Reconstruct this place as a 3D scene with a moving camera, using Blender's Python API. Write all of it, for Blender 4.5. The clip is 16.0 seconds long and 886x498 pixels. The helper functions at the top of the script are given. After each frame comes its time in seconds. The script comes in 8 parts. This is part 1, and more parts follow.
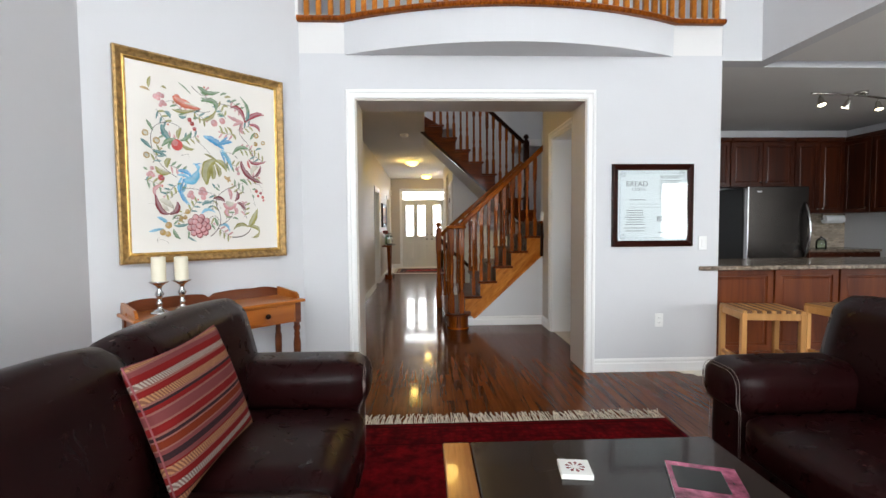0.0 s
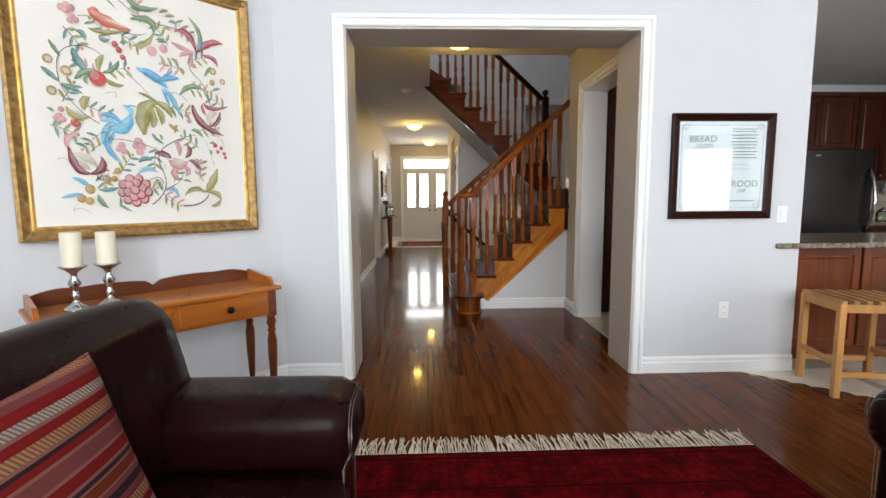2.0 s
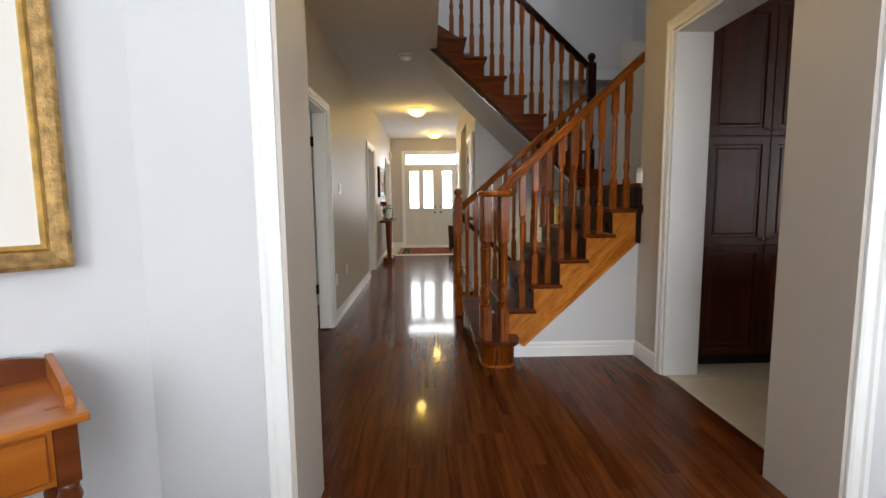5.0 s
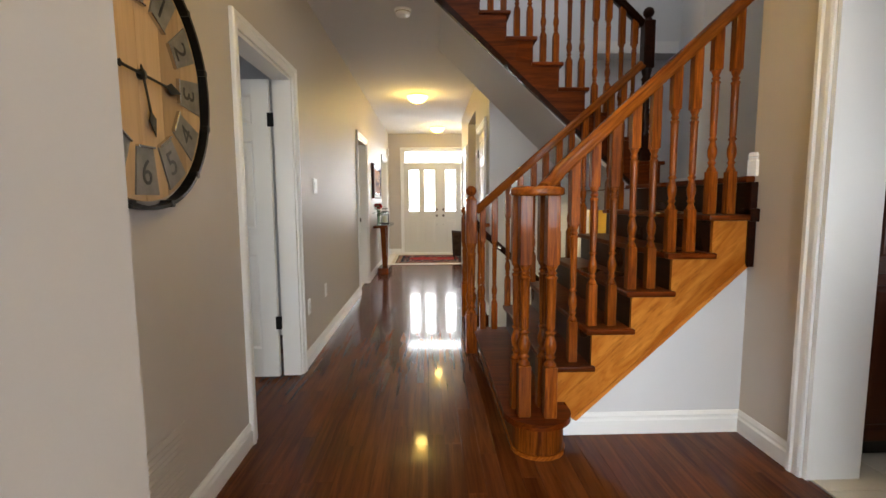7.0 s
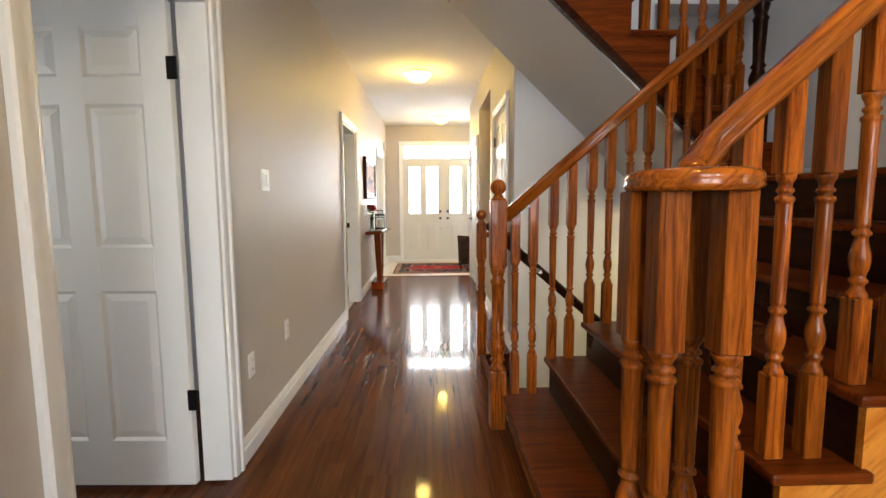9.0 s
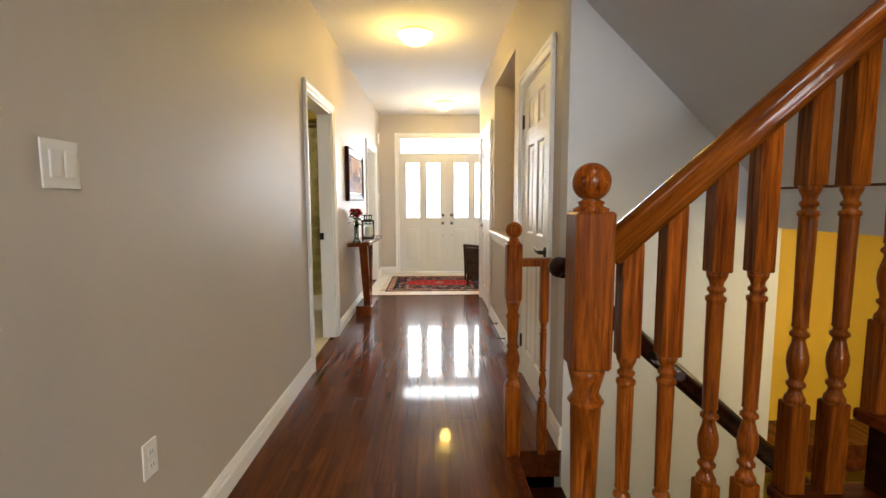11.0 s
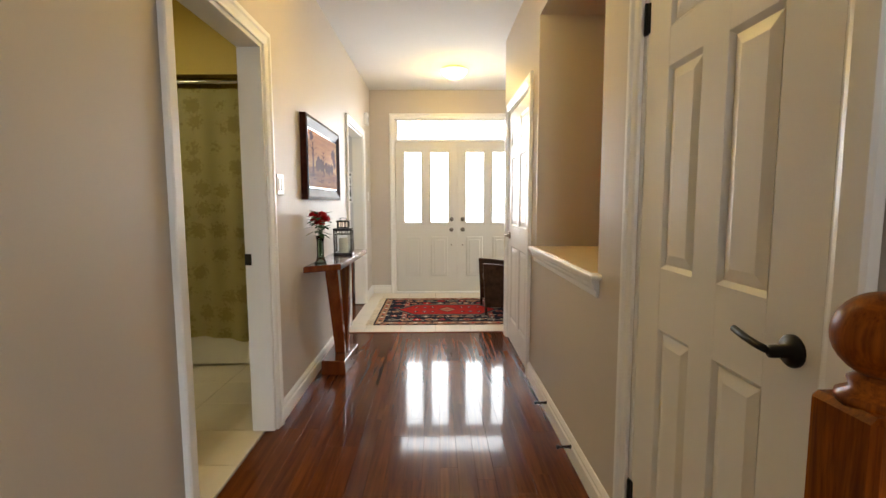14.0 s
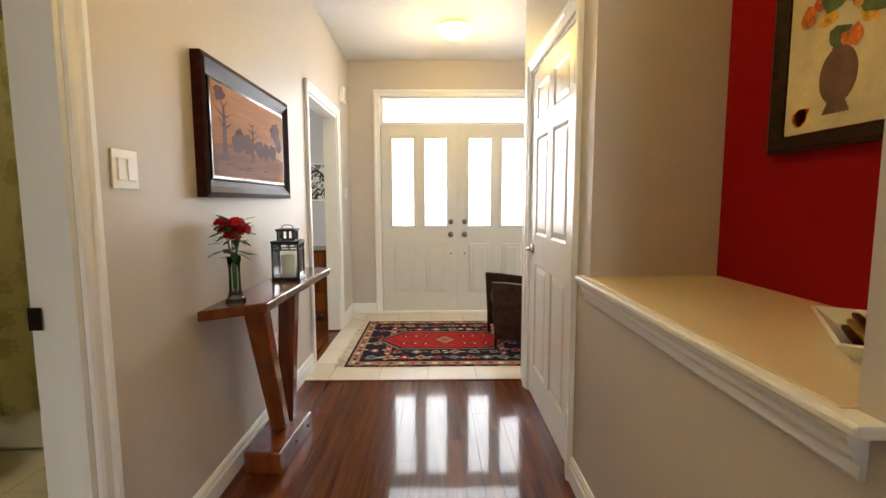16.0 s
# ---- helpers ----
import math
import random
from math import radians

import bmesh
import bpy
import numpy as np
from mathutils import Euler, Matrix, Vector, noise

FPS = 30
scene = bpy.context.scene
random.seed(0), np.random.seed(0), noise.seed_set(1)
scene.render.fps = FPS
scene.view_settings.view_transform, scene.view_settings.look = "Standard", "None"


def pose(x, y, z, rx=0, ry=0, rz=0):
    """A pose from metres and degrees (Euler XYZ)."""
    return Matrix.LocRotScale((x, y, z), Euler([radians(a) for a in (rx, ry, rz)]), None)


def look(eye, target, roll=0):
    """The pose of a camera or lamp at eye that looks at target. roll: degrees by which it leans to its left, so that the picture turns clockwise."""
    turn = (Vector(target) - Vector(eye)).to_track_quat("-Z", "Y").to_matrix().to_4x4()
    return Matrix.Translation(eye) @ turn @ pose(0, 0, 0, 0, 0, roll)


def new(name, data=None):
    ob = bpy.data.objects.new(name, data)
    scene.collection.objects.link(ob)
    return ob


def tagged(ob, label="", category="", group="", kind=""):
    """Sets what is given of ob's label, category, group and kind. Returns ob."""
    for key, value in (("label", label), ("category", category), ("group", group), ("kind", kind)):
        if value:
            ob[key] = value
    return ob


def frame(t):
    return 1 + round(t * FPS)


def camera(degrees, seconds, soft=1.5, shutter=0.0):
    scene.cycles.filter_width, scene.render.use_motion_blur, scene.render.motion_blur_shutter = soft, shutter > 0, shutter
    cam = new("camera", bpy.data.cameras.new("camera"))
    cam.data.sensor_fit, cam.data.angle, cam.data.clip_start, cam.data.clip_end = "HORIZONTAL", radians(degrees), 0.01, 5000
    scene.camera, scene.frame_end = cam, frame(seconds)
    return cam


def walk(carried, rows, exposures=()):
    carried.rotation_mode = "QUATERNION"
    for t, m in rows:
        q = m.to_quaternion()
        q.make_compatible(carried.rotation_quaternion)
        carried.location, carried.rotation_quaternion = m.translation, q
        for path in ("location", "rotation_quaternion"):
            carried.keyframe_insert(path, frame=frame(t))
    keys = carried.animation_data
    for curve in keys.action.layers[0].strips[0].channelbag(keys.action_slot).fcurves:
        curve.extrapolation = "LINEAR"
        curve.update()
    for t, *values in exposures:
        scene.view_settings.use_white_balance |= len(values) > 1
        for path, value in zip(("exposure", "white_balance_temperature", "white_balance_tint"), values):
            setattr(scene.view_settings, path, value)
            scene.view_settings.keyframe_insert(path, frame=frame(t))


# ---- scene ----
cam = camera(87.0, 16.0, soft=1.5)
# time, eye, yaw, pitch, roll
PATH = [
    (0, (0.090, 0.747, 1.276), -2.22, -2.81, -0.45),
    (0.5, (0.078, 0.910, 1.270), -2.18, -4.55, -0.44),
    (1, (0.061, 1.100, 1.263), -2.14, -5.71, -0.43),
    (1.5, (0.045, 1.323, 1.252), -2.10, -6.11, -0.41),
    (2, (0.033, 1.552, 1.242), -2.10, -6.28, -0.38),
    (2.5, (0.024, 1.827, 1.235), -2.05, -6.25, -0.39),
    (3, (0.012, 2.083, 1.235), -1.99, -6.24, -0.48),
    (5.5, (-0.009, 3.472, 1.234), -1.66, -6.19, -0.57),
    (6, (-0.020, 3.783, 1.228), -1.66, -5.98, -0.56),
    (6.5, (-0.021, 4.060, 1.227), -1.57, -5.96, -0.46),
    (7, (-0.026, 4.362, 1.221), -1.68, -5.91, -0.37),
    (7.5, (-0.031, 4.678, 1.212), -1.57, -5.87, -0.36),
    (8, (-0.036, 4.993, 1.211), -1.46, -5.78, -0.41),
    (8.5, (-0.047, 5.284, 1.216), -1.49, -5.85, -0.45),
    (11, (-0.045, 7.009, 1.252), -1.39, -5.77, -0.20),
    (11.5, (-0.056, 7.335, 1.248), -1.24, -5.78, -0.17),
    (12, (-0.070, 7.668, 1.241), -1.14, -5.69, -0.18),
    (12.5, (-0.086, 7.950, 1.237), -1.11, -5.65, -0.20),
    (13, (-0.087, 8.239, 1.233), -1.04, -5.64, -0.21),
    (13.5, (-0.073, 8.527, 1.232), -0.95, -5.57, -0.20),
    (14, (-0.055, 8.818, 1.236), -0.84, -5.58, -0.15),
    (14.5, (-0.032, 9.120, 1.239), -0.77, -5.65, -0.12),
    (15, (-0.010, 9.414, 1.235), -0.64, -5.73, -0.12),
    (15.5, (-0.002, 9.730, 1.236), -0.75, -5.70, -0.13),
    (16, (0.004, 10.063, 1.248), -0.72, -5.87, -0.14),
]
walk(cam, [(t, Matrix.Translation(e) @ pose(0, 0, 0, 0, 0, w) @ pose(0, 0, 0, 90 + p) @ pose(0, 0, 0, 0, 0, r))
           for t, e, w, p, r in PATH],
     exposures=[(0, -0.25), (2, -0.2), (3, -0.12), (5.5, -0.06), (7, 0.42), (8.5, 0.90), (11, 0.74), (12.5, 0.58), (16, 0.53)])

# ---------------------------------------------------------------- world and light
world = bpy.data.worlds.new("sky")
scene.world = world
world.use_nodes = True
sky = world.node_tree.nodes.new("ShaderNodeTexSky")
sky.sky_type = "NISHITA"
sky.sun_disc = False
sky.sun_elevation, sky.sun_rotation = radians(40), radians(200)
world.node_tree.links.new(sky.outputs[0], world.node_tree.nodes["Background"].inputs[0])
world.node_tree.nodes["Background"].inputs[1].default_value = 0.12


def area(name, eye, target, sx, sy, watts, color=(1, 1, 1)):
    d = bpy.data.lights.new(name, "AREA")
    d.shape, d.size, d.size_y, d.energy, d.color = "RECTANGLE", sx, sy, watts, color
    o = new(name, d)
    o.matrix_world = look(eye, target)
    return o


DAY = (0.93, 0.97, 1.0)
WARM = (1.0, 0.66, 0.17)
area("window_or_fill_light", (-0.6, -3.05, 2.6), (-0.4, 3, 1.8), 2.2, 4.2, 178, DAY)
area("window_or_fill_light", (2.2, -3.05, 2.6), (1.6, 3, 1.8), 2.2, 4.2, 178, DAY)
# fill lamp added at an unseen east opening to brighten the kitchen
area("window_or_fill_light", (7.4, 1.5, 1.5), (3.5, 3.5, 1.4), 2.4, 1.6, 68, DAY)
area("window_or_fill_light", (6.67, -3.1, 1.62), (4.2, 4, 1.4), 1.0, 1.4, 60, DAY)
area("door_light", (0.23, 15.42, 1.55), (0.1, 10, 0.6), 1.6, 1.7, 60, DAY)
# added fill lamp under the stairwell ceiling; no window stands here
area("window_or_fill_light", (0.8, 6.0, 5.2), (1.0, 7.6, 2.5), 1.6, 1.0, 23, DAY)
area("basement_light", (2.2, 8.35, 0.95), (1.1, 9.2, 0.1), 0.4, 0.4, 8, (1.0, 0.78, 0.4))
# unseen lamp added to lift the bathroom, tinted warm to suit it
area("bath_fill_light", (-2.0, 11.2, 2.6), (-2.0, 11.4, 0), 0.4, 0.4, 8.5, (1.0, 0.88, 0.52))
# added lamp, out of view, that brightens the bedroom doorway
area("bedroom_fill_light", (-3.6, 14.2, 1.6), (-1.2, 14.2, 1.0), 1.2, 1.2, 25, DAY)
# invented source in the hidden east wall, filling the foyer from the side
area("foyer_side_fill", (2.55, 14.3, 1.5), (0.6, 14.3, 1.2), 0.9, 1.4, 12, DAY)
# made-up lamp in the side room, shining out through its open door
area("side_room_fill_light", (-2.8, 6.6, 1.6), (-1.2, 7.3, 1.2), 0.8, 1.0, 5, DAY)


# ---------------------------------------------------------------- materials
def nodes_of(name):
    m = bpy.data.materials.new(name)
    m.use_nodes = True
    nt = m.node_tree
    return m, nt, nt.nodes["Principled BSDF"]


def mixed(nt, fac, a, b):
    n = nt.nodes.new("ShaderNodeMix")
    n.data_type = "RGBA"
    for sock, v in ((n.inputs[0], fac), (n.inputs[6], a), (n.inputs[7], b)):
        if isinstance(v, bpy.types.NodeSocket):
            nt.links.new(v, sock)
        elif isinstance(v, (int, float)):
            sock.default_value = v
        else:
            sock.default_value = (*v, 1)
    return n.outputs[2]


def ramp(nt, value, lo, hi, a=0.0, b=1.0):
    n = nt.nodes.new("ShaderNodeMapRange")
    n.clamp = True
    nt.links.new(value, n.inputs[0])
    for i, v in ((1, lo), (2, hi), (3, a), (4, b)):
        n.inputs[i].default_value = v
    return n.outputs[0]


def coords(nt, scale=(1, 1, 1), shift=False, world_space=False, turn=(0, 0, 0)):
    tc = nt.nodes.new("ShaderNodeTexCoord")
    mp = nt.nodes.new("ShaderNodeMapping")
    mp.inputs["Scale"].default_value = scale
    mp.inputs["Rotation"].default_value = turn
    if world_space:
        g = nt.nodes.new("ShaderNodeNewGeometry")
        nt.links.new(g.outputs["Position"], mp.inputs[0])
    else:
        nt.links.new(tc.outputs["Object"], mp.inputs[0])
    if shift:
        oi = nt.nodes.new("ShaderNodeObjectInfo")
        mul = nt.nodes.new("ShaderNodeMath")
        mul.operation = "MULTIPLY"
        mul.inputs[1].default_value = 57.0
        nt.links.new(oi.outputs["Random"], mul.inputs[0])
        comb = nt.nodes.new("ShaderNodeCombineXYZ")
        for i in range(3):
            nt.links.new(mul.outputs[0], comb.inputs[i])
        nt.links.new(comb.outputs[0], mp.inputs["Location"])
    return mp.outputs[0]


def noise_tex(nt, co, scale, detail=4.0, rough=0.55, distort=0.0):
    n = nt.nodes.new("ShaderNodeTexNoise")
    n.inputs["Scale"].default_value = scale
    n.inputs["Detail"].default_value = detail
    n.inputs["Roughness"].default_value = rough
    n.inputs["Distortion"].default_value = distort
    nt.links.new(co, n.inputs["Vector"])
    return n.outputs["Fac"]


def bump(nt, bsdf, height, strength=0.2, dist=0.002):
    b = nt.nodes.new("ShaderNodeBump")
    b.inputs["Strength"].default_value = strength
    b.inputs["Distance"].default_value = dist
    nt.links.new(height, b.inputs["Height"])
    nt.links.new(b.outputs[0], bsdf.inputs["Normal"])


def plain(name, color, rough=0.5, metal=0.0, vary=0.06, big=1.3, fine=60.0, relief=0.15, depth=0.001, coat=0.0, spec=0.5):
    """Two scales of slight colour change, uneven gloss and fine relief."""
    m, nt, b = nodes_of(name)
    co = coords(nt, world_space=True)
    n1, n2 = noise_tex(nt, co, big), noise_tex(nt, co, fine, 3)
    dark = tuple(c * (1 - vary * 1.6) for c in color)
    lite = tuple(min(1, c * (1 + vary)) for c in color)
    c = mixed(nt, ramp(nt, n1, 0.3, 0.7), dark, lite)
    c = mixed(nt, ramp(nt, n2, 0.3, 0.75, 0, 0.35), c, dark)
    nt.links.new(c, b.inputs["Base Color"])
    nt.links.new(ramp(nt, n1, 0.25, 0.75, rough * 0.88, min(1, rough * 1.12)), b.inputs["Roughness"])
    b.inputs["Metallic"].default_value = metal
    b.inputs["Coat Weight"].default_value = coat
    b.inputs["Coat Roughness"].default_value = 0.12
    b.inputs["Specular IOR Level"].default_value = spec
    if relief:
        bump(nt, b, n2, relief, depth)
    return m


def wood(name, dark, lite, rough=0.3, axis="Y", ring=9.0, shift=True, coat=0.3, mottle=0.35, stretch=0.06, vary=0.18, relief=0.12, spec=0.25, pores=14, lean=0.0):
    """Grain drawn out along one axis, flecked with pores, a little different from piece to piece."""
    m, nt, b = nodes_of(name)
    s = {"X": (stretch, 1, 1), "Y": (1, stretch, 1), "Z": (1, 1, stretch)}[axis]
    co = coords(nt, s, shift)
    if lean:
        tip = nt.nodes.new("ShaderNodeMapping")
        tip.inputs["Rotation"].default_value = (0, radians(lean), 0)
        src = co.node
        nt.links.new(src.inputs[0].links[0].from_socket, tip.inputs[0])
        nt.links.new(tip.outputs[0], src.inputs[0])
    warp = noise_tex(nt, co, ring, 5, 0.6, 1.6)
    pore = noise_tex(nt, co, ring * pores, 3, 0.6)
    wide = noise_tex(nt, coords(nt, (1, 1, 1), shift), 2.2, 2)
    c = mixed(nt, ramp(nt, warp, 0.32, 0.68), dark, lite)
    c = mixed(nt, ramp(nt, pore, 0.5, 0.75, 0, mottle), c, tuple(v * 0.35 for v in dark))
    c = mixed(nt, ramp(nt, wide, 0.35, 0.7, 0, 0.4), c, dark)
    oi = nt.nodes.new("ShaderNodeObjectInfo")
    hsv = nt.nodes.new("ShaderNodeHueSaturation")
    nt.links.new(ramp(nt, oi.outputs["Random"], 0, 1, 1 - vary, 1 + vary), hsv.inputs["Value"])
    nt.links.new(c, hsv.inputs["Color"])
    nt.links.new(hsv.outputs[0], b.inputs["Base Color"])
    nt.links.new(ramp(nt, wide, 0.2, 0.8, rough * 0.8, rough * 1.2), b.inputs["Roughness"])
    b.inputs["Specular IOR Level"].default_value = spec
    b.inputs["Coat Weight"].default_value = coat
    b.inputs["Coat Roughness"].default_value = 0.06
    if relief:
        bump(nt, b, pore, relief, 0.0008)
    return m


M = {}
M["wall_grey"] = plain("pale_grey_paint", (0.625, 0.628, 0.645), 0.75, vary=0.02, fine=220, relief=0.08)
M["wall_beige"] = plain("greige_paint", (0.545, 0.496, 0.446), 0.5, vary=0.03, fine=220, relief=0.1)
M["wall_red"] = plain("red_paint", (0.28, 0.002, 0.002), 0.6, spec=0.12, vary=0.04, fine=200, relief=0.08)
M["wall_yellow"] = plain("mustard_paint", (0.68, 0.42, 0.03), 0.6, vary=0.05, fine=200, relief=0.08)
M["ceiling"] = plain("ceiling_paint", (0.74, 0.73, 0.72), 0.9, vary=0.02, fine=140, relief=0.2)
M["trim"] = plain("white_trim_paint", (0.82, 0.82, 0.81), 0.32, vary=0.015, fine=90, relief=0.05)
M["door_paint"] = plain("white_door_paint", (0.80, 0.79, 0.76), 0.35, vary=0.015, fine=160, relief=0.1)
M["front_paint"] = plain("pale_grey_door_paint", (0.66, 0.65, 0.61), 0.4, vary=0.02, fine=160, relief=0.08)
M["floor_wood"] = wood("dark_oak_floor", (0.062, 0.0142, 0.0036), (0.168, 0.0490, 0.0128), 0.22, "Y", 16.0, coat=0.34, mottle=0.45, spec=0.03, vary=0.12, pores=8, stretch=0.045)
M["stair_wood"] = wood("golden_brown_oak", (0.080, 0.0135, 0.0011), (0.36, 0.094, 0.0085), 0.32, "Z", 44.0, coat=0.18, mottle=0.55, spec=0.08, pores=7, vary=0.28)
M["rail_wood"] = wood("golden_oak_rail", (0.115, 0.022, 0.0019), (0.37, 0.102, 0.0105), 0.22, "X", 44.0, coat=0.3, mottle=0.45, spec=0.15, pores=7, lean=42.0)
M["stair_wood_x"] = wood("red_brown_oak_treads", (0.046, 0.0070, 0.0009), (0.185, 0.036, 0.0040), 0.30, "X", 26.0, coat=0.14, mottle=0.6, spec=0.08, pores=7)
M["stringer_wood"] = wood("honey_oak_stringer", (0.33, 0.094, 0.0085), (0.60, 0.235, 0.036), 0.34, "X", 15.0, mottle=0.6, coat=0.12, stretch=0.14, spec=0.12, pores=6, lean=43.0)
# near-black tone; on the risers it also carries the stair's inner shade
M["dark_wood"] = wood("dark_and_shaded_oak", (0.008, 0.0018, 0.0008), (0.030, 0.0065, 0.0018), 0.3, "Y", 20.0, coat=0.2, spec=0.1, pores=7)
M["cabinet"] = wood("cherry_cabinet", (0.034, 0.0062, 0.0017), (0.092, 0.019, 0.0045), 0.35, "Z", 6.0, vary=0.06, coat=0.1)
M["cherry"] = wood("cherry_panel", (0.090, 0.0165, 0.0035), (0.21, 0.051, 0.011), 0.35, "Z", 5.0, vary=0.06, coat=0.1)
M["tile"] = plain("cream_tile", (0.66, 0.60, 0.50), 0.3, vary=0.06, big=3.0, fine=25, relief=0.08)
M["grout"] = plain("grout", (0.42, 0.38, 0.32), 0.9, vary=0.1)
M["chrome"] = plain("brushed_nickel", (0.55, 0.52, 0.47), 0.25, metal=1.0, vary=0.03, relief=0.03)
M["aged_nickel"] = plain("aged_nickel", (0.20, 0.18, 0.16), 0.3, metal=0.9, vary=0.1, relief=0.03)
M["black_metal"] = plain("black_iron", (0.014, 0.013, 0.012), 0.4, metal=0.6, vary=0.2, relief=0.1)
M["white_plastic"] = plain("white_plastic", (0.83, 0.83, 0.82), 0.3, vary=0.01, relief=0.0)


# ---------------------------------------------------------------- building helpers
def box(bm, x0, x1, y0, y1, z0, z1, bevel=0.0, segs=1):
    vs = [bm.verts.new((x, y, z)) for x in (x0, x1) for y in (y0, y1) for z in (z0, z1)]
    fs = [bm.faces.new([vs[i] for i in f]) for f in
          ((0, 1, 3, 2), (4, 6, 7, 5), (0, 4, 5, 1), (2, 3, 7, 6), (0, 2, 6, 4), (1, 5, 7, 3))]
    if bevel:
        es = list({e for f in fs for e in f.edges})
        bmesh.ops.bevel(bm, geom=es, offset=bevel, segments=segs, profile=0.5, affect="EDGES")
    return bm


def boxed(*a, **k):
    return box(bmesh.new(), *a, **k)


def lathe(bm, prof, segs=20, at=(0, 0, 0), turn=None):
    """A turned shape: (radius, height) from bottom to top about the z axis."""
    rings = []
    for r, z in prof:
        ring = []
        for i in range(segs):
            a = 2 * math.pi * i / segs
            p = Vector((max(r, 1e-4) * math.cos(a), max(r, 1e-4) * math.sin(a), z))
            if turn:
                p = turn @ p
            ring.append(bm.verts.new(p + Vector(at)))
        rings.append(ring)
    for a, b in zip(rings, rings[1:]):
        for i in range(segs):
            f = bm.faces.new((a[i], a[(i + 1) % segs], b[(i + 1) % segs], b[i]))
            f.smooth = True
    bm.faces.new(rings[0][::-1])
    bm.faces.new(rings[-1])
    return bm


def sweep(bm, pts, prof, up=(0, 0, 1), closed=False, smooth=False):
    """Carries an outline (across, up) along a line of points, mitred at the bends."""
    pts = [Vector(p) for p in pts]
    up = Vector(up)
    n = len(pts)
    rings = []
    for i, p in enumerate(pts):
        before = (p - pts[i - 1]).normalized() if (i or closed) else None
        after = (pts[(i + 1) % n] - p).normalized() if (i < n - 1 or closed) else None
        d0, d1 = before or after, after or before
        t = (d0 + d1).normalized()
        side = t.cross(up).normalized()
        high = side.cross(t).normalized()
        k = 1 / max(0.35, side.dot(d0.cross(up).normalized()))
        rings.append([bm.verts.new(p + side * (a * k) + high * b) for a, b in prof])
    m = len(prof)
    for i in range(n if closed else n - 1):
        a, b = rings[i], rings[(i + 1) % n]
        for j in range(m):
            f = bm.faces.new((a[j], a[(j + 1) % m], b[(j + 1) % m], b[j]))
            f.smooth = smooth
    if not closed:
        bm.faces.new(rings[0][::-1])
        bm.faces.new(rings[-1])
    return bm


def prism(bm, outline, axis, lo, hi, bevel=0.0):
    """An outline in the plane across the axis, drawn out from lo to hi along it."""
    def at(u, v, w):
        return {"x": (w, u, v), "y": (u, w, v), "z": (u, v, w)}[axis]
    a = [bm.verts.new(at(u, v, lo)) for u, v in outline]
    b = [bm.verts.new(at(u, v, hi)) for u, v in outline]
    n = len(outline)
    fs = [bm.faces.new(a), bm.faces.new(b)]
    fs += [bm.faces.new((a[i], a[(i + 1) % n], b[(i + 1) % n], b[i])) for i in range(n)]
    if bevel:
        bmesh.ops.bevel(bm, geom=list({e for f in fs for e in f.edges}), offset=bevel, segments=2, profile=0.5, affect="EDGES")
    return bm


def mesh_of(name, bm, material, smooth=None):
    bmesh.ops.recalc_face_normals(bm, faces=bm.faces)
    me = bpy.data.meshes.new(name)
    bm.to_mesh(me)
    bm.free()
    me.materials.append(material)
    return me


def part(name, bm, material, parent, label=""):
    ob = new(name, mesh_of(name, bm, material))
    ob.parent = parent
    return tagged(ob, label)


def piece(name, mesh, parent, at):
    ob = new(name, mesh)
    ob.parent = parent
    ob.matrix_basis = at if isinstance(at, Matrix) else Matrix.Translation(at)
    return ob


def thing(name, label, category, at=(0, 0, 0), group="", kind="", turn=0.0):
    ob = new(name)
    ob.empty_display_size = 0.05
    ob.matrix_world = Matrix.Translation(at) @ pose(0, 0, 0, 0, 0, turn)
    return tagged(ob, label, category, group, kind)


def solid(name, bm, material, label, category="", kind="structure", group=""):
    return tagged(new(name, mesh_of(name, bm, material)), label, category, group, kind)


def wall(name, axis, a0, a1, t0, t1, z0, z1, material, label, holes=()):
    """A wall along x or y with thickness t0..t1 and openings (from, to, bottom, top)."""
    bm = bmesh.new()

    def put(u0, u1, b0, b1):
        if u1 - u0 > 1e-4 and b1 - b0 > 1e-4:
            box(bm, u0, u1, t0, t1, b0, b1) if axis == "x" else box(bm, t0, t1, u0, u1, b0, b1)
    at = a0
    for h0, h1, hb, ht in sorted(holes):
        put(at, h0, z0, z1)
        put(h0, h1, z0, hb)
        put(h0, h1, ht, z1)
        at = h1
    put(at, a1, z0, z1)
    bmesh.ops.remove_doubles(bm, verts=bm.verts, dist=1e-5)
    return solid(name, bm, material, label, "wall")


CASE = [(0, 0), (0, 0.012), (0.012, 0.016), (0.040, 0.016), (0.048, 0.024), (0.066, 0.024), (0.072, 0.018), (0.072, 0)]
BASE = [(0, 0), (0.017, 0), (0.017, 0.072), (0.011, 0.081), (0.011, 0.092), (0.015, 0.098), (0.006, 0.116), (0, 0.116)]


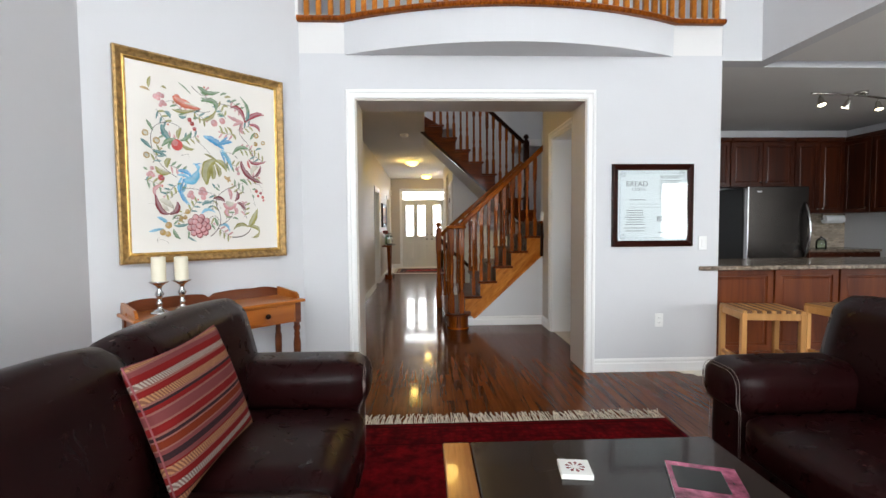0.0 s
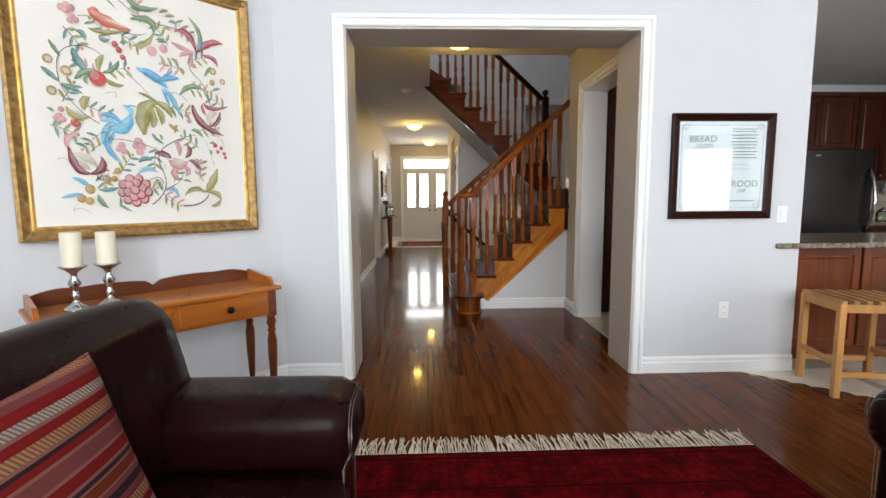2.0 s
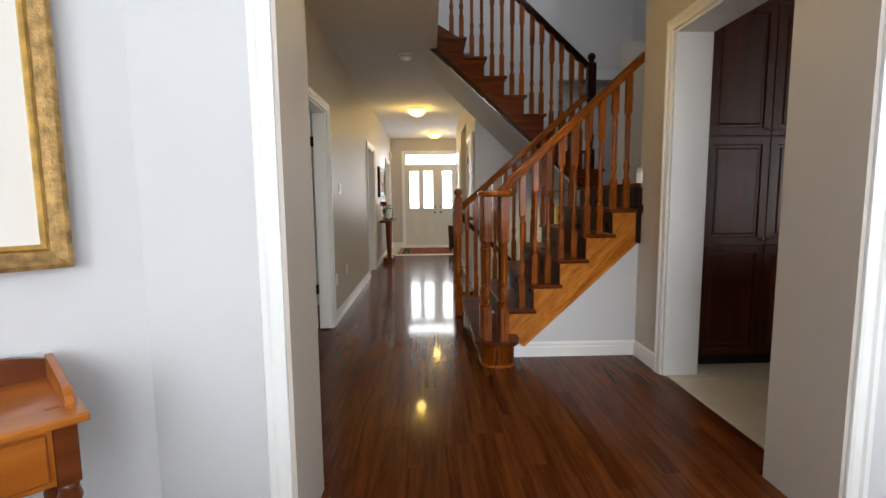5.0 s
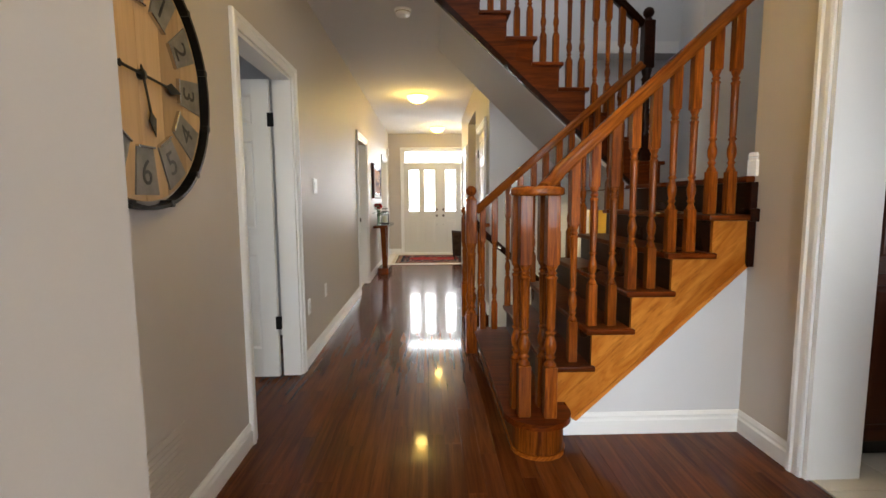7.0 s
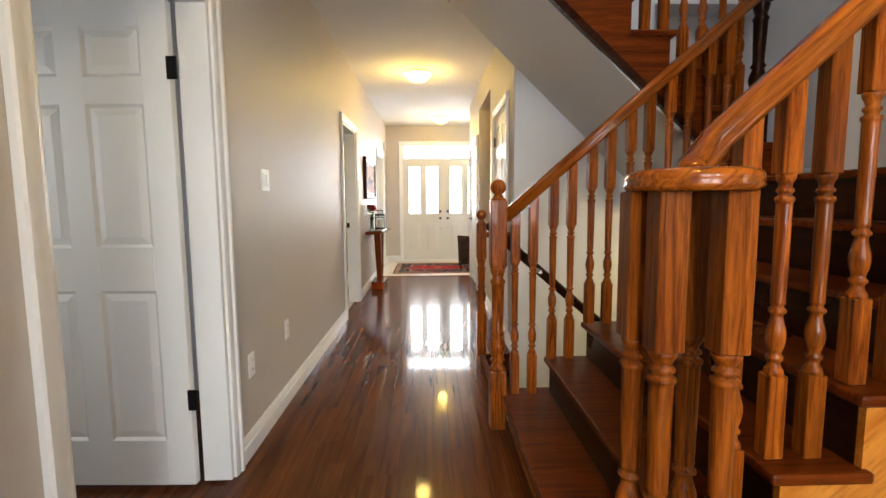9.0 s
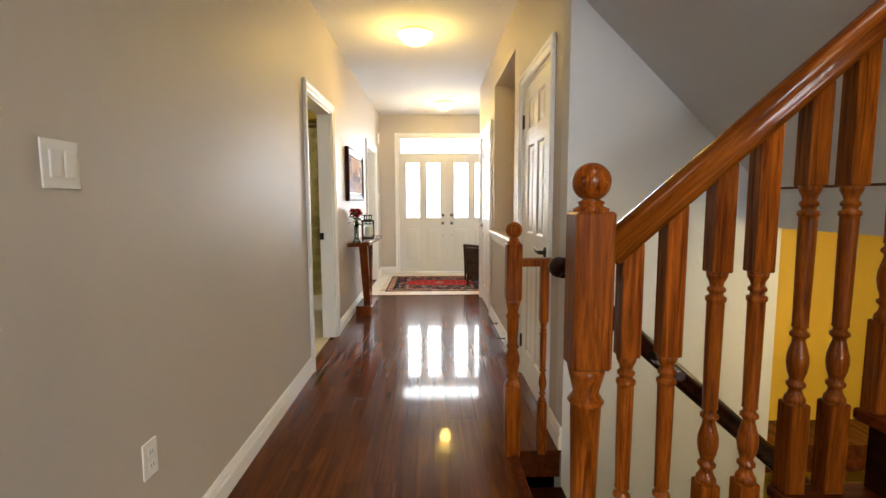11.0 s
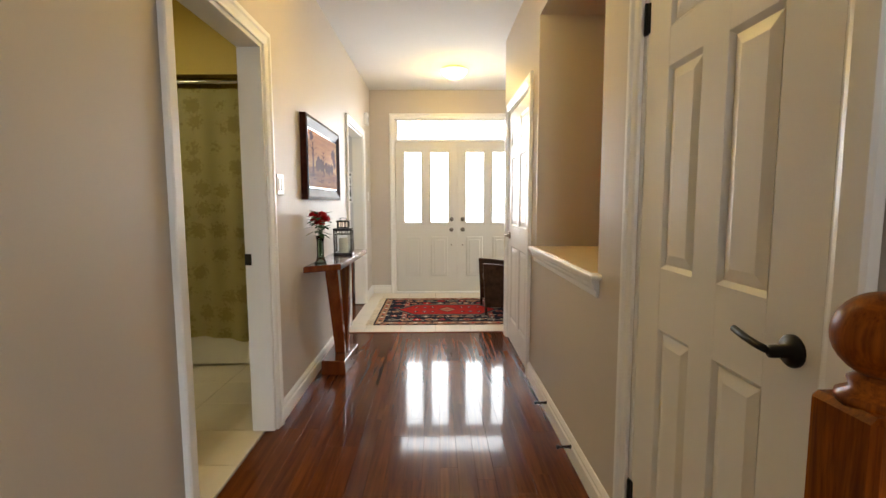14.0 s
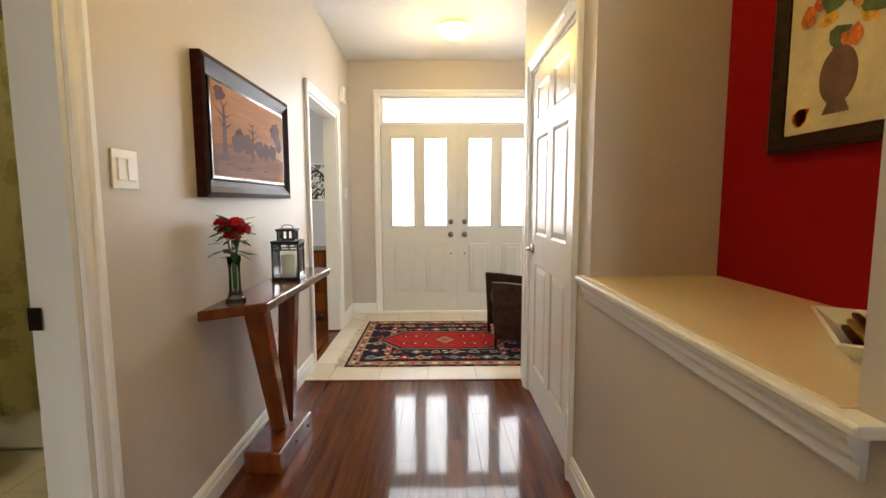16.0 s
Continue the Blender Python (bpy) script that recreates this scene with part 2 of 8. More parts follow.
def casing(name, axis, face, side, a0, a1, z1, z0=0.0, label="white painted door casing with a stepped profile", foot=True):
    """Moulded trim round an opening on a wall face; side is the way the face looks along its axis."""
    bm = bmesh.new()
    # outline seen across the trim: distance from the opening, depth off the wall
    def ring(u, z, du, dz):
        return [((u + du * a), face + side * (d + 0.0015), z + dz * a) for a, d in CASE]
    rows = [ring(a0, z0, -1, 0), ring(a0, z1, -1, 1), ring(a1, z1, 1, 1), ring(a1, z0, 1, 0)]
    if not foot:
        rows = [ring(a0, z0, -1, -1), rows[1], rows[2], ring(a1, z0, 1, -1)]
    vs = [[bm.verts.new(p if axis == "x" else (p[1], p[0], p[2])) for p in r] for r in rows]
    n = len(CASE)
    pairs = list(zip(vs, vs[1:])) + ([(vs[3], vs[0])] if not foot else [])
    for a, b in pairs:
        for j in range(n):
            bm.faces.new((a[j], a[(j + 1) % n], b[(j + 1) % n], b[j]))
    if foot:
        bm.faces.new(vs[0])
        bm.faces.new(vs[3])
    return solid(name, bm, M["trim"], label, "trim")


def jamb(name, axis, a0, a1, t0, t1, z1, t=0.02, material=None, label="white painted jamb lining of a doorway"):
    bm = bmesh.new()
    for u0, u1, b0, b1 in ((a0, a0 + t, 0, z1), (a1 - t, a1, 0, z1), (a0 + t, a1 - t, z1 - t, z1)):
        box(bm, u0, u1, t0, t1, b0, b1) if axis == "x" else box(bm, t0, t1, u0, u1, b0, b1)
    return solid(name, bm, material or M["trim"], label, "trim")


def baseboard(pts, label="white moulded baseboard along the foot of the wall"):
    """Runs along the floor with its face to the right of the way it goes."""
    return solid("baseboard", sweep(bmesh.new(), pts, BASE), M["trim"], label, "baseboard")

# ---------------------------------------------------------------- the plan
LX, RX, WY, FY = -0.94, 0.604, 4.69, 15.21      # hall faces, living wall face, front wall face
CEIL = 2.74
UP = 3.035                                       # upper floor
d1, bath, d3 = (6.705, 7.605), (10.45, 11.295), (13.56, 14.55)
lev, far_closet, niche = (9.567, 10.335), (12.10, 13.05), (10.695, 11.87)

# upper storey wall behind the stairwell
solid("wall_upper_hall", boxed(-1.05, 3.0, 9.80, 9.92, 2.80, 5.4), M["wall_grey"], "pale grey painted wall of the upper hall", "wall")

# living room
wall("wall_living_west", "y", -3.2, 3.66, -2.10, -1.955, 0, 5.4, M["wall_grey"], "pale grey painted wall of the two-storey living room")
bm = prism(bmesh.new(), [(-1.955, 3.66), (-0.926, 4.69), (-1.028, 4.792), (-2.10, 3.72)], "z", 0, 5.4)
solid("wall_living_angled", bm, M["wall_grey"], "pale grey painted wall set at forty-five degrees", "wall")
wall("wall_living_north", "x", -0.95, 2.63, WY, 5.06, 0, 2.70, M["wall_grey"], "pale grey painted wall with a wide cased opening to the hall",
     holes=[(-0.48, 1.47, 0, 2.335)])
wall("wall_living_south", "x", -2.1, 7.6, -3.35, -3.2, 0, 5.4, M["wall_grey"], "pale grey painted wall with tall windows",
     holes=[(-1.7, 0.5, 0.5, 4.7), (1.1, 3.3, 0.5, 4.7), (6.15, 6.62, 0.9, 2.35), (6.72, 7.2, 0.9, 2.35)])
wall("wall_nook_east", "y", -3.2, 4.5, 7.45, 7.6, 0, 2.66, M["wall_grey"], "pale grey painted wall of the breakfast nook", holes=[(0.3, 2.7, 0.7, 2.3)])
wall("wall_nook_north", "x", 6.6, 7.6, 4.5, 4.62, 0, 2.66, M["wall_grey"], "pale grey painted return wall of the breakfast nook")
wall("wall_kitchen_east", "y", 4.5, 7.6, 6.45, 6.6, 0, 2.66, M["wall_grey"], "pale grey painted kitchen wall")
wall("wall_kitchen_north", "x", 1.84, 6.6, 7.6, 7.72, 0, 2.66, M["wall_grey"], "pale grey painted kitchen wall behind the cabinets")
bm = boxed(2.977, 3.1, -3.2, WY, 2.66, 5.4)
solid("wall_bulkhead", bm, M["wall_grey"], "pale grey painted bulkhead above the kitchen side", "wall")
bm = boxed(2.63, 3.1, WY, 4.85, 2.66, 5.4)
solid("wall_bulkhead_north", bm, M["wall_grey"], "pale grey painted bulkhead over the breakfast bar", "wall")
solid("ceiling_kitchen", box(boxed(3.0, 7.6, -3.2, WY, 2.663, 2.78), 2.63, 6.6, WY + 0.16, 7.72, 2.663, 2.78), M["ceiling"], "white painted kitchen ceiling", "ceiling")
solid("ceiling_kitchen_passage", boxed(1.84, 2.63, 5.10, 6.62, 2.663, 2.78), M["ceiling"], "white painted ceiling of the pantry passage", "ceiling")
solid("ceiling_living", boxed(-2.1, 3.1, -3.35, 9.8, 5.4, 5.5), M["ceiling"], "white ceiling high over the living room", "ceiling")

# upper floor round the stairwell
bm = bmesh.new()
box(bm, -2.2, 2.63, 5.06, 6.66, CEIL, UP)
box(bm, -2.2, 0.10, 6.66, 9.36, CEIL, UP)
box(bm, -2.2, 2.63, WY + 0.004, 5.06, 2.70, UP - 0.02)
solid("ceiling_hall_front", bm, M["ceiling"], "white hall ceiling under the upper landing", "ceiling")
solid("ceiling_hall", boxed(-1.06, 2.6, 9.36, FY, CEIL, CEIL + 0.12), M["ceiling"], "white ceiling of the hallway and foyer", "ceiling")
wall("wall_upper_west", "y", 4.8, 9.5, -2.2, -2.1, UP, 5.4, M["wall_grey"], "unseen pale grey wall closing in the upper landing")

# unseen walls added to keep sky light out of the stairwell
wall("wall_upper_east", "y", 4.85, 6.66, 2.63, 2.75, UP, 5.4, M["wall_grey"], "unseen pale grey wall closing in the upper landing")
wall("wall_upper_south", "x", -2.2, -0.96, WY + 0.03, 4.80, 2.7, 5.4, M["wall_grey"], "unseen pale grey upper wall closing the balcony side")

# balcony slab that bows out over the living room
def bow(u):
    return WY - 0.31 * (1 - (2 * u - 1) ** 2)


bx0, bx1 = -0.556, 2.205
arc = [(bx0 + (bx1 - bx0) * i / 28, bow(i / 28)) for i in range(29)]
bm = prism(bmesh.new(), [(bx0, WY + 0.02)] + arc + [(bx1, WY + 0.02)], "z", 2.69, 2.95)
solid("balcony_fascia", bm, M["wall_grey"], "pale grey plastered balcony front that bows outward", "balcony")
line = [(-0.93, WY - 0.01, 2.95)] + [(x, y - 0.01, 2.95) for x, y in arc] + [(2.63, WY - 0.01, 2.95)]
bm = sweep(bmesh.new(), line, [(-0.10, 0.0), (0.03, 0.0), (0.042, 0.012), (0.042, 0.03), (0.03, 0.042), (-0.10, 0.042)])
solid("balcony_trim", bm, M["stair_wood"], "red-brown oak edging along the balcony", "trim")

# hall walls
wall("wall_hall_west", "y", 5.06, FY + 0.15, -1.06, LX, 0, CEIL, M["wall_beige"], "greige painted hallway wall with three doorways",
     holes=[(*d1, 0, 2.045), (*bath, 0, 2.045), (*d3, 0, 2.045)])
wall("wall_front", "x", -1.06, 2.6, FY, FY + 0.15, 0, CEIL, M["wall_beige"], "greige painted front wall round the double doors",
     holes=[(-0.605, 1.07, 0, 2.36)])
wall("wall_closet", "y", 9.36, 13.20, RX, RX + 0.115, 0, CEIL, M["wall_beige"], "greige painted wall with a closet door, niche and second door",
     holes=[(*lev, 0, 2.045), (niche[0], niche[1], 0.925, 2.415), (*far_closet, 0, 2.045)])
wall("wall_foyer_return", "x", RX, 2.6, 13.20, 13.32, 0, CEIL, M["wall_beige"], "greige painted end wall of the closet block")
wall("wall_foyer_east", "y", 13.32, FY, 2.48, 2.6, 0, CEIL, M["wall_beige"], "greige painted foyer wall", holes=[(13.85, 14.75, 0.8, 2.2)])
wall("wall_stair_far", "x", RX, 1.66, 9.24, 9.36, -2.7, 5.4, M["wall_grey"], "pale grey painted stairwell wall")
wall("wall_stair_recess", "x", 1.66, 2.85, 9.6, 9.72, 1.125, 5.4, M["wall_grey"], "grey painted wall above the stair landing")
wall("wall_basement_yellow", "x", 1.66, 3.4, 9.55, 9.67, -2.7, 1.12, M["wall_yellow"], "mustard yellow painted wall of the basement stair")
wall("wall_stair_recess_side", "y", 9.36, 9.6, 1.54, 1.66, -2.7, 5.4, M["wall_grey"], "grey painted return of the stairwell wall")
wall("wall_stair_east", "y", 6.68, 9.6, 2.75, 2.85, 1.33, 5.4, M["wall_grey"], "pale grey painted wall beside the stair landing")
wall("wall_landing_south", "x", 1.84, 2.85, 6.62, 6.74, 0, 5.4, M["wall_grey"], "pale grey painted wall behind the pantry")
wall("wall_passage", "y", 5.06, 6.68, 1.60, 1.84, 0, CEIL, M["wall_beige"], "greige painted wall with a tall cased opening to the kitchen",
     holes=[(5.22, 6.25, 0, 2.295)])
wall("wall_stair_upper", "y", 6.66, 6.74, 1.60, 1.84, CEIL, 5.4, M["wall_beige"], "greige painted wall end in the stairwell")
wall("wall_upper_north", "x", -2.2, RX, 9.24, 9.36, UP, 5.4, M["wall_grey"], "pale grey upper wall over the hall")
wall("wall_basement_end", "y", 7.96, 9.55, 3.4, 3.5, -2.7, 1.12, M["wall_yellow"], "mustard yellow painted wall at the foot of the basement stair")
wall("wall_basement_near", "x", 0.36, 3.5, 7.96, 8.04, -2.7, -0.02, M["wall_grey"], "pale wall below the main stair")

# niche lining
bm = bmesh.new()
box(bm, RX + 0.115, 1.22, niche[1], niche[1] + 0.06, 0.8, 2.475)
box(bm, RX + 0.115, 1.22, niche[0] - 0.06, niche[0], 0.8, 2.475)
box(bm, RX + 0.115, 1.22, niche[0], niche[1], 2.415, 2.475)
solid("wall_niche_lining", bm, M["wall_beige"], "greige painted sides of the recessed niche", "wall")
solid("wall_niche_back", boxed(1.106, 1.22, niche[0], niche[1], 0.9, 2.415), M["wall_red"], "deep red painted back wall of the niche", "wall")

# rooms glimpsed through the hall doorways
wall("wall_bath_north", "x", -2.9, -1.06, 13.05, 13.15, 0, CEIL, M["wall_beige"], "painted bathroom wall behind the tub")
wall("wall_bath_west", "y", 9.9, 13.15, -3.0, -2.9, 0, CEIL, M["wall_beige"], "painted bathroom wall")
wall("wall_bath_south", "x", -2.9, -1.06, 9.8, 9.9, 0, CEIL, M["wall_beige"], "painted bathroom wall beside the doorway")
solid("ceiling_bath", boxed(-3.0, -1.06, 9.8, 13.15, CEIL, CEIL + 0.1), M["ceiling"], "white bathroom ceiling", "ceiling")
wall("wall_bedroom_west", "y", 13.15, 15.4, -3.8, -3.7, 0, CEIL, M["wall_grey"], "pale bedroom wall", holes=[(13.6, 14.9, 0.9, 2.2)])
wall("wall_bedroom_north", "x", -3.8, -1.06, 15.36, 15.46, 0, CEIL, M["wall_grey"], "pale bedroom wall")
solid("ceiling_bedroom", boxed(-3.8, -1.06, 13.15, 15.46, CEIL, CEIL + 0.1), M["ceiling"], "white bedroom ceiling", "ceiling")
wall("wall_office_west", "y", 5.1, 9.8, -3.0, -2.9, 0, CEIL, M["wall_grey"], "pale wall of the side room", holes=[(6.1, 7.1, 0.9, 2.1)])
wall("wall_office_north", "x", -2.9, -1.06, 8.6, 8.7, 0, CEIL, M["wall_grey"], "pale wall of the side room")
wall("wall_office_south", "x", -2.9, -1.06, 5.1, 5.2, 0, CEIL, M["wall_grey"], "pale wall of the side room")
solid("ceiling_office", boxed(-3.0, -1.06, 5.1, 9.8, CEIL, CEIL + 0.1), M["ceiling"], "white ceiling of the side room", "ceiling")

# casings and jambs
casing("trim_opening", "x", WY, -1, -0.48, 1.47, 2.335, label="white painted casing round the wide hall opening")
jamb("trim_opening_jamb", "x", -0.48, 1.47, WY, 5.06, 2.335, 0.015, M["wall_beige"], "greige lining of the wide hall opening")
for n, (a, b) in (("door_side", d1), ("door_bath", bath), ("door_bedroom", d3)):
    casing("trim_" + n, "y", LX, 1, a, b, 2.045)
    jamb("trim_" + n + "_jamb", "y", a, b, -1.06, LX, 2.045)
for n, (a, b) in (("door_closet", lev), ("door_coats", far_closet)):
    casing("trim_" + n, "y", RX, -1, a, b, 2.045)
    jamb("trim_" + n + "_jamb", "y", a, b, RX, RX + 0.115, 2.045)
casing("trim_passage", "y", 1.60, -1, 5.22, 6.25, 2.295, label="white painted casing of the kitchen passage")
jamb("trim_passage_jamb", "y", 5.22, 6.25, 1.60, 1.84, 2.295, 0.02)
casing("trim_front_door", "x", FY, -1, -0.605, 1.07, 2.36, label="white painted casing round the front doors")

# baseboards
for pts in ([(LX, 5.06, 0), (LX, d1[0] - 0.072, 0)], [(LX, d1[1] + 0.072, 0), (LX, bath[0] - 0.072, 0)],
            [(LX, bath[1] + 0.072, 0), (LX, d3[0] - 0.072, 0)], [(LX, d3[1] + 0.072, 0), (LX, FY, 0), (-0.677, FY, 0)],
            [(-1.955, 0.5, 0), (-1.955, 3.66, 0), (-0.926, WY, 0), (-0.552, WY, 0)],
            [(1.542, WY, 0), (2.63, WY, 0)],
            [(0.63, 6.68, 0), (1.60, 6.68, 0), (1.60, 6.322, 0)],
            [(1.14, FY, 0), (2.48, FY, 0)],
            [(RX, 13.20, 0), (RX, far_closet[1] + 0.072, 0)],
            [(RX, far_closet[0] - 0.072, 0), (RX, lev[1] + 0.072, 0)], [(RX, lev[0] - 0.072, 0), (RX, 9.24, 0)],
            [(1.84, 6.38, 0), (1.84, 6.25, 0)]):
    baseboard(pts)

# floors
floor = solid("floor", boxed(-3.9, 7.6, -3.4, 6.70, -0.16, -0.014), M["floor_wood"], "dark brown polished hardwood strip floor", "floor")
solid("floor_hall_base", boxed(-3.9, 0.36, 6.70, FY + 0.3, -0.16, -0.014), M["floor_wood"], "dark hardwood floor of the hallway", "floor")
solid("floor_stair_base", boxed(0.36, 0.66, 6.70, 8.06, -0.16, -0.003), M["floor_wood"], "dark hardwood floor under the first step", "floor")
solid("floor_closet_base", boxed(0.36, 2.6, 9.27, FY + 0.3, -0.16, -0.014), M["floor_wood"], "dark hardwood floor beside the closet wall", "floor")
solid("floor_basement", boxed(0.3, 3.6, 7.7, 9.8, -2.8, -2.7), M["dark_wood"], "dark floor at the foot of the basement stair", "floor")

# ---------------------------------------------------------------- main stair
RISE, RUN = 0.1905, 0.1985
def nosing(k):
    """x of the nosing of tread k (1 is the lowest)."""
    return 0.562 + RUN * (k - 2)


SY0, SY1 = 6.665, 8.05
stair = thing("staircase", "red-brown oak staircase with a honey oak stringer and turned balusters", "staircase", (0.5, 7.2, 0))


def spart(name, bm, material, label="", parent=None):
    for v in bm.verts:
        v.co -= Vector((0.5, 7.2, 0))
    return part(name, bm, material, parent or stair, label)


NOSE = 0.028
for k in range(2, 8):
    x, z = nosing(k), RISE * k
    x1 = nosing(k + 1) + 0.05 if k < 7 else 2.75
    if k < 7:
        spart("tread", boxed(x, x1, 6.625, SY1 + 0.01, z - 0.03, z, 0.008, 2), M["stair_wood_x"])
    # riser colour is darkened in place of shade between the treads
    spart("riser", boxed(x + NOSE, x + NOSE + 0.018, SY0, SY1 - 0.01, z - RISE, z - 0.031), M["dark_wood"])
# lowest tread with a rounded end
def stadium(cx, cy, r, x1, y1):
    pts = [(cx + r * math.cos(a), cy + r * math.sin(a)) for a in [math.pi + math.pi * i / 20 for i in range(21)]]
    return pts + [(cx + r, y1), (cx - r, y1)]


spart("tread", prism(bmesh.new(), stadium(0.495, 6.56, 0.165, 0.66, SY1 + 0.05), "z", RISE - 0.03, RISE, 0.008), M["stair_wood_x"])
spart("bullnose_base", prism(bmesh.new(), stadium(0.50, 6.56, 0.125, 0.625, SY1 + 0.02), "z", 0, RISE - 0.031), M["stair_wood"], "rounded oak base of the first step")
spart("shoe_moulding", prism(bmesh.new(), stadium(0.50, 6.56, 0.136, 0.636, SY1), "z", 0, 0.020, 0.005), M["rail_wood"])
# cut stringer with the stepped top
out = [(0.66, 0.0)]
pts = [(0.70, 0.10)]
for k in range(2, 7):
    pts += [(nosing(k) + NOSE + 0.004, RISE * (k - 1)), (nosing(k) + NOSE + 0.004, RISE * k - 0.031)]
pts += [(1.585, RISE * 6 - 0.031), (1.585, 0.915)]
spart("stringer", prism(bmesh.new(), pts, "y", 6.645, 6.672), M["stringer_wood"], "honey-coloured oak stringer with cathedral grain")
spart("stringer_bead", prism(bmesh.new(), [(0.70, 0.10), (1.585, 0.915), (1.585, 0.89), (0.72, 0.09)], "y", 6.638, 6.675), M["stringer_wood"])
spart("end_board", boxed(1.56, 1.597, 6.63, 6.68, 0.88, RISE * 7 - 0.03, 0.003), M["dark_wood"])
spart("end_block", boxed(1.56, 1.63, 6.615, 6.70, RISE * 6 - 0.035, RISE * 6 + 0.03, 0.004), M["dark_wood"])
spart("landing", boxed(nosing(7), 2.75, SY0, 9.6, RISE * 7 - 0.03, RISE * 7, 0.006), M["stair_wood_x"], "dark oak stair landing")
spart("landing_soffit", boxed(nosing(7) + 0.03, 2.75, SY0 + 0.1, 9.55, RISE * 7 - 0.21, RISE * 7 - 0.032), M["wall_grey"])
bm = prism(bmesh.new(), [(0.66, 0), (1.60, 0), (1.60, 0.93), (0.70, 0.11)], "y", 6.68, 6.78)
solid("wall_under_stair", bm, M["wall_grey"], "pale grey painted wall under the stair", "wall")
solid("wall_stair_side", prism(bmesh.new(), [(0.40, 0), (1.7, 0), (1.7, 1.15), (0.62, 0.15)], "y", 7.96, 8.04), M["wall_grey"], "pale painted side of the stair above the basement steps", "wall")

# upper flight, rising back over the hall
def up_nose(j):
    """nosing x of upper tread j (1 is first above the landing)."""
    return 1.85 - 0.2065 * (j - 1)


UY0, UY1 = 8.09, 9.24
for j in range(1, 9):
    x, z = up_nose(j), RISE * 7 + 0.1895 * j
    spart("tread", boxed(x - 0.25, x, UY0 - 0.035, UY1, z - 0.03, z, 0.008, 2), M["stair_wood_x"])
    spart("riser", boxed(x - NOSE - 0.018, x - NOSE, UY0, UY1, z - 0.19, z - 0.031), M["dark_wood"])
pts = [(1.85, RISE * 7 - 0.02)]
for j in range(1, 9):
    x, z = up_nose(j), RISE * 7 + 0.1895 * j
    pts += [(x - NOSE - 0.004, z - 0.19), (x - NOSE - 0.004, z - 0.031)]
pts += [(0.06, UP - 0.03), (0.05, 2.735)]
pts += [(1.62, 1.33)]
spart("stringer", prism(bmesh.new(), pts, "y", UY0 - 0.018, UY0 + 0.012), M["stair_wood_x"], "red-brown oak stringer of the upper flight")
bm = prism(bmesh.new(), [(0.08, 2.742), (1.62, 1.25), (1.62, 1.34), (0.22, 2.742)], "y", UY0 + 0.012, UY1)
solid("wall_stair_soffit", bm, M["wall_grey"], "pale painted sloping soffit under the upper flight", "wall")
spart("stringer_edge", prism(bmesh.new(), [(0.03, 2.737), (0.10, 2.737), (1.62, 1.335), (1.62, 1.30)], "y", UY0 - 0.02, UY0 + 0.02), M["dark_wood"])


# turned balusters and rails
def baluster_mesh(h, low, high, w=0.044):
    """A square-ended turned baluster: square foot up to low, turned to high, square head to h."""
    bm = bmesh.new()
    box(bm, -w / 2, w / 2, -w / 2, w / 2, 0, low - 0.012, 0.003)
    box(bm, -w / 2, w / 2, -w / 2, w / 2, high + 0.012, h, 0.003)
    a = high - low
    r = w / 2
    low_part = [(1.0, -0.014), (0.93, 0.0), (0.70, 0.008), (0.60, 0.016), (0.60, 0.022), (0.84, 0.028), (0.86, 0.034), (0.62, 0.040), (0.66, 0.048), (0.86, 0.062),
                (0.98, 0.082), (0.94, 0.100), (0.70, 0.122), (0.58, 0.134), (0.58, 0.140), (0.86, 0.146), (0.86, 0.152), (0.60, 0.158), (0.60, 0.164), (0.74, 0.168), (0.70, 0.174)]
    high_part = [(0.80, -0.062), (0.80, -0.056), (0.94, -0.052), (0.94, -0.044), (0.64, -0.040), (0.64, -0.034), (0.84, -0.030), (0.84, -0.024), (0.60, -0.019), (0.68, -0.010), (0.93, 0.002), (1.0, 0.014)]
    prof = [(r * k, low + z) for k, z in low_part] + [(r * 0.76, low + a * 0.6)] + [(r * k, high + z) for k, z in high_part]
    return lathe(bm, prof, 14)


def newel_mesh(h, w, low, high, ball=True, ball_r=0.042):
    bm = bmesh.new()
    r = w / 2
    box(bm, -r, r, -r, r, 0, low - 0.01, 0.004)
    box(bm, -r, r, -r, r, high + 0.01, h, 0.006)
    a = high - low
    prof = [(r, low - 0.012), (r * 0.92, low + 0.005), (r * 0.66, low + 0.02), (r * 0.66, low + 0.03), (r * 0.95, low + 0.045), (r * 0.66, low + 0.06),
            (r * 0.75, low + 0.07), (r * 1.0, low + 0.115), (r * 0.95, low + 0.14), (r * 0.65, low + 0.175), (r * 0.9, low + 0.19), (r * 0.66, low + 0.205),
            (r * 0.72, low + a * 0.6), (r * 0.8, high - 0.08), (r * 0.96, high - 0.07), (r * 0.66, high - 0.05), (r * 0.9, high - 0.01), (r, high + 0.012)]
    lathe(bm, prof, 18)
    if ball:
        c = h + 0.022 + ball_r
        prof = [(r * 0.9, h - 0.002), (r * 0.9, h + 0.006), (r * 0.6, h + 0.012), (r * 0.68, h + 0.02), (r * 0.42, h + 0.026)]
        prof += [(ball_r * math.cos(a), c + ball_r * math.sin(a)) for a in [math.radians(-62 + 152 * i / 12) for i in range(13)]]
        lathe(bm, prof, 20)
    return bm


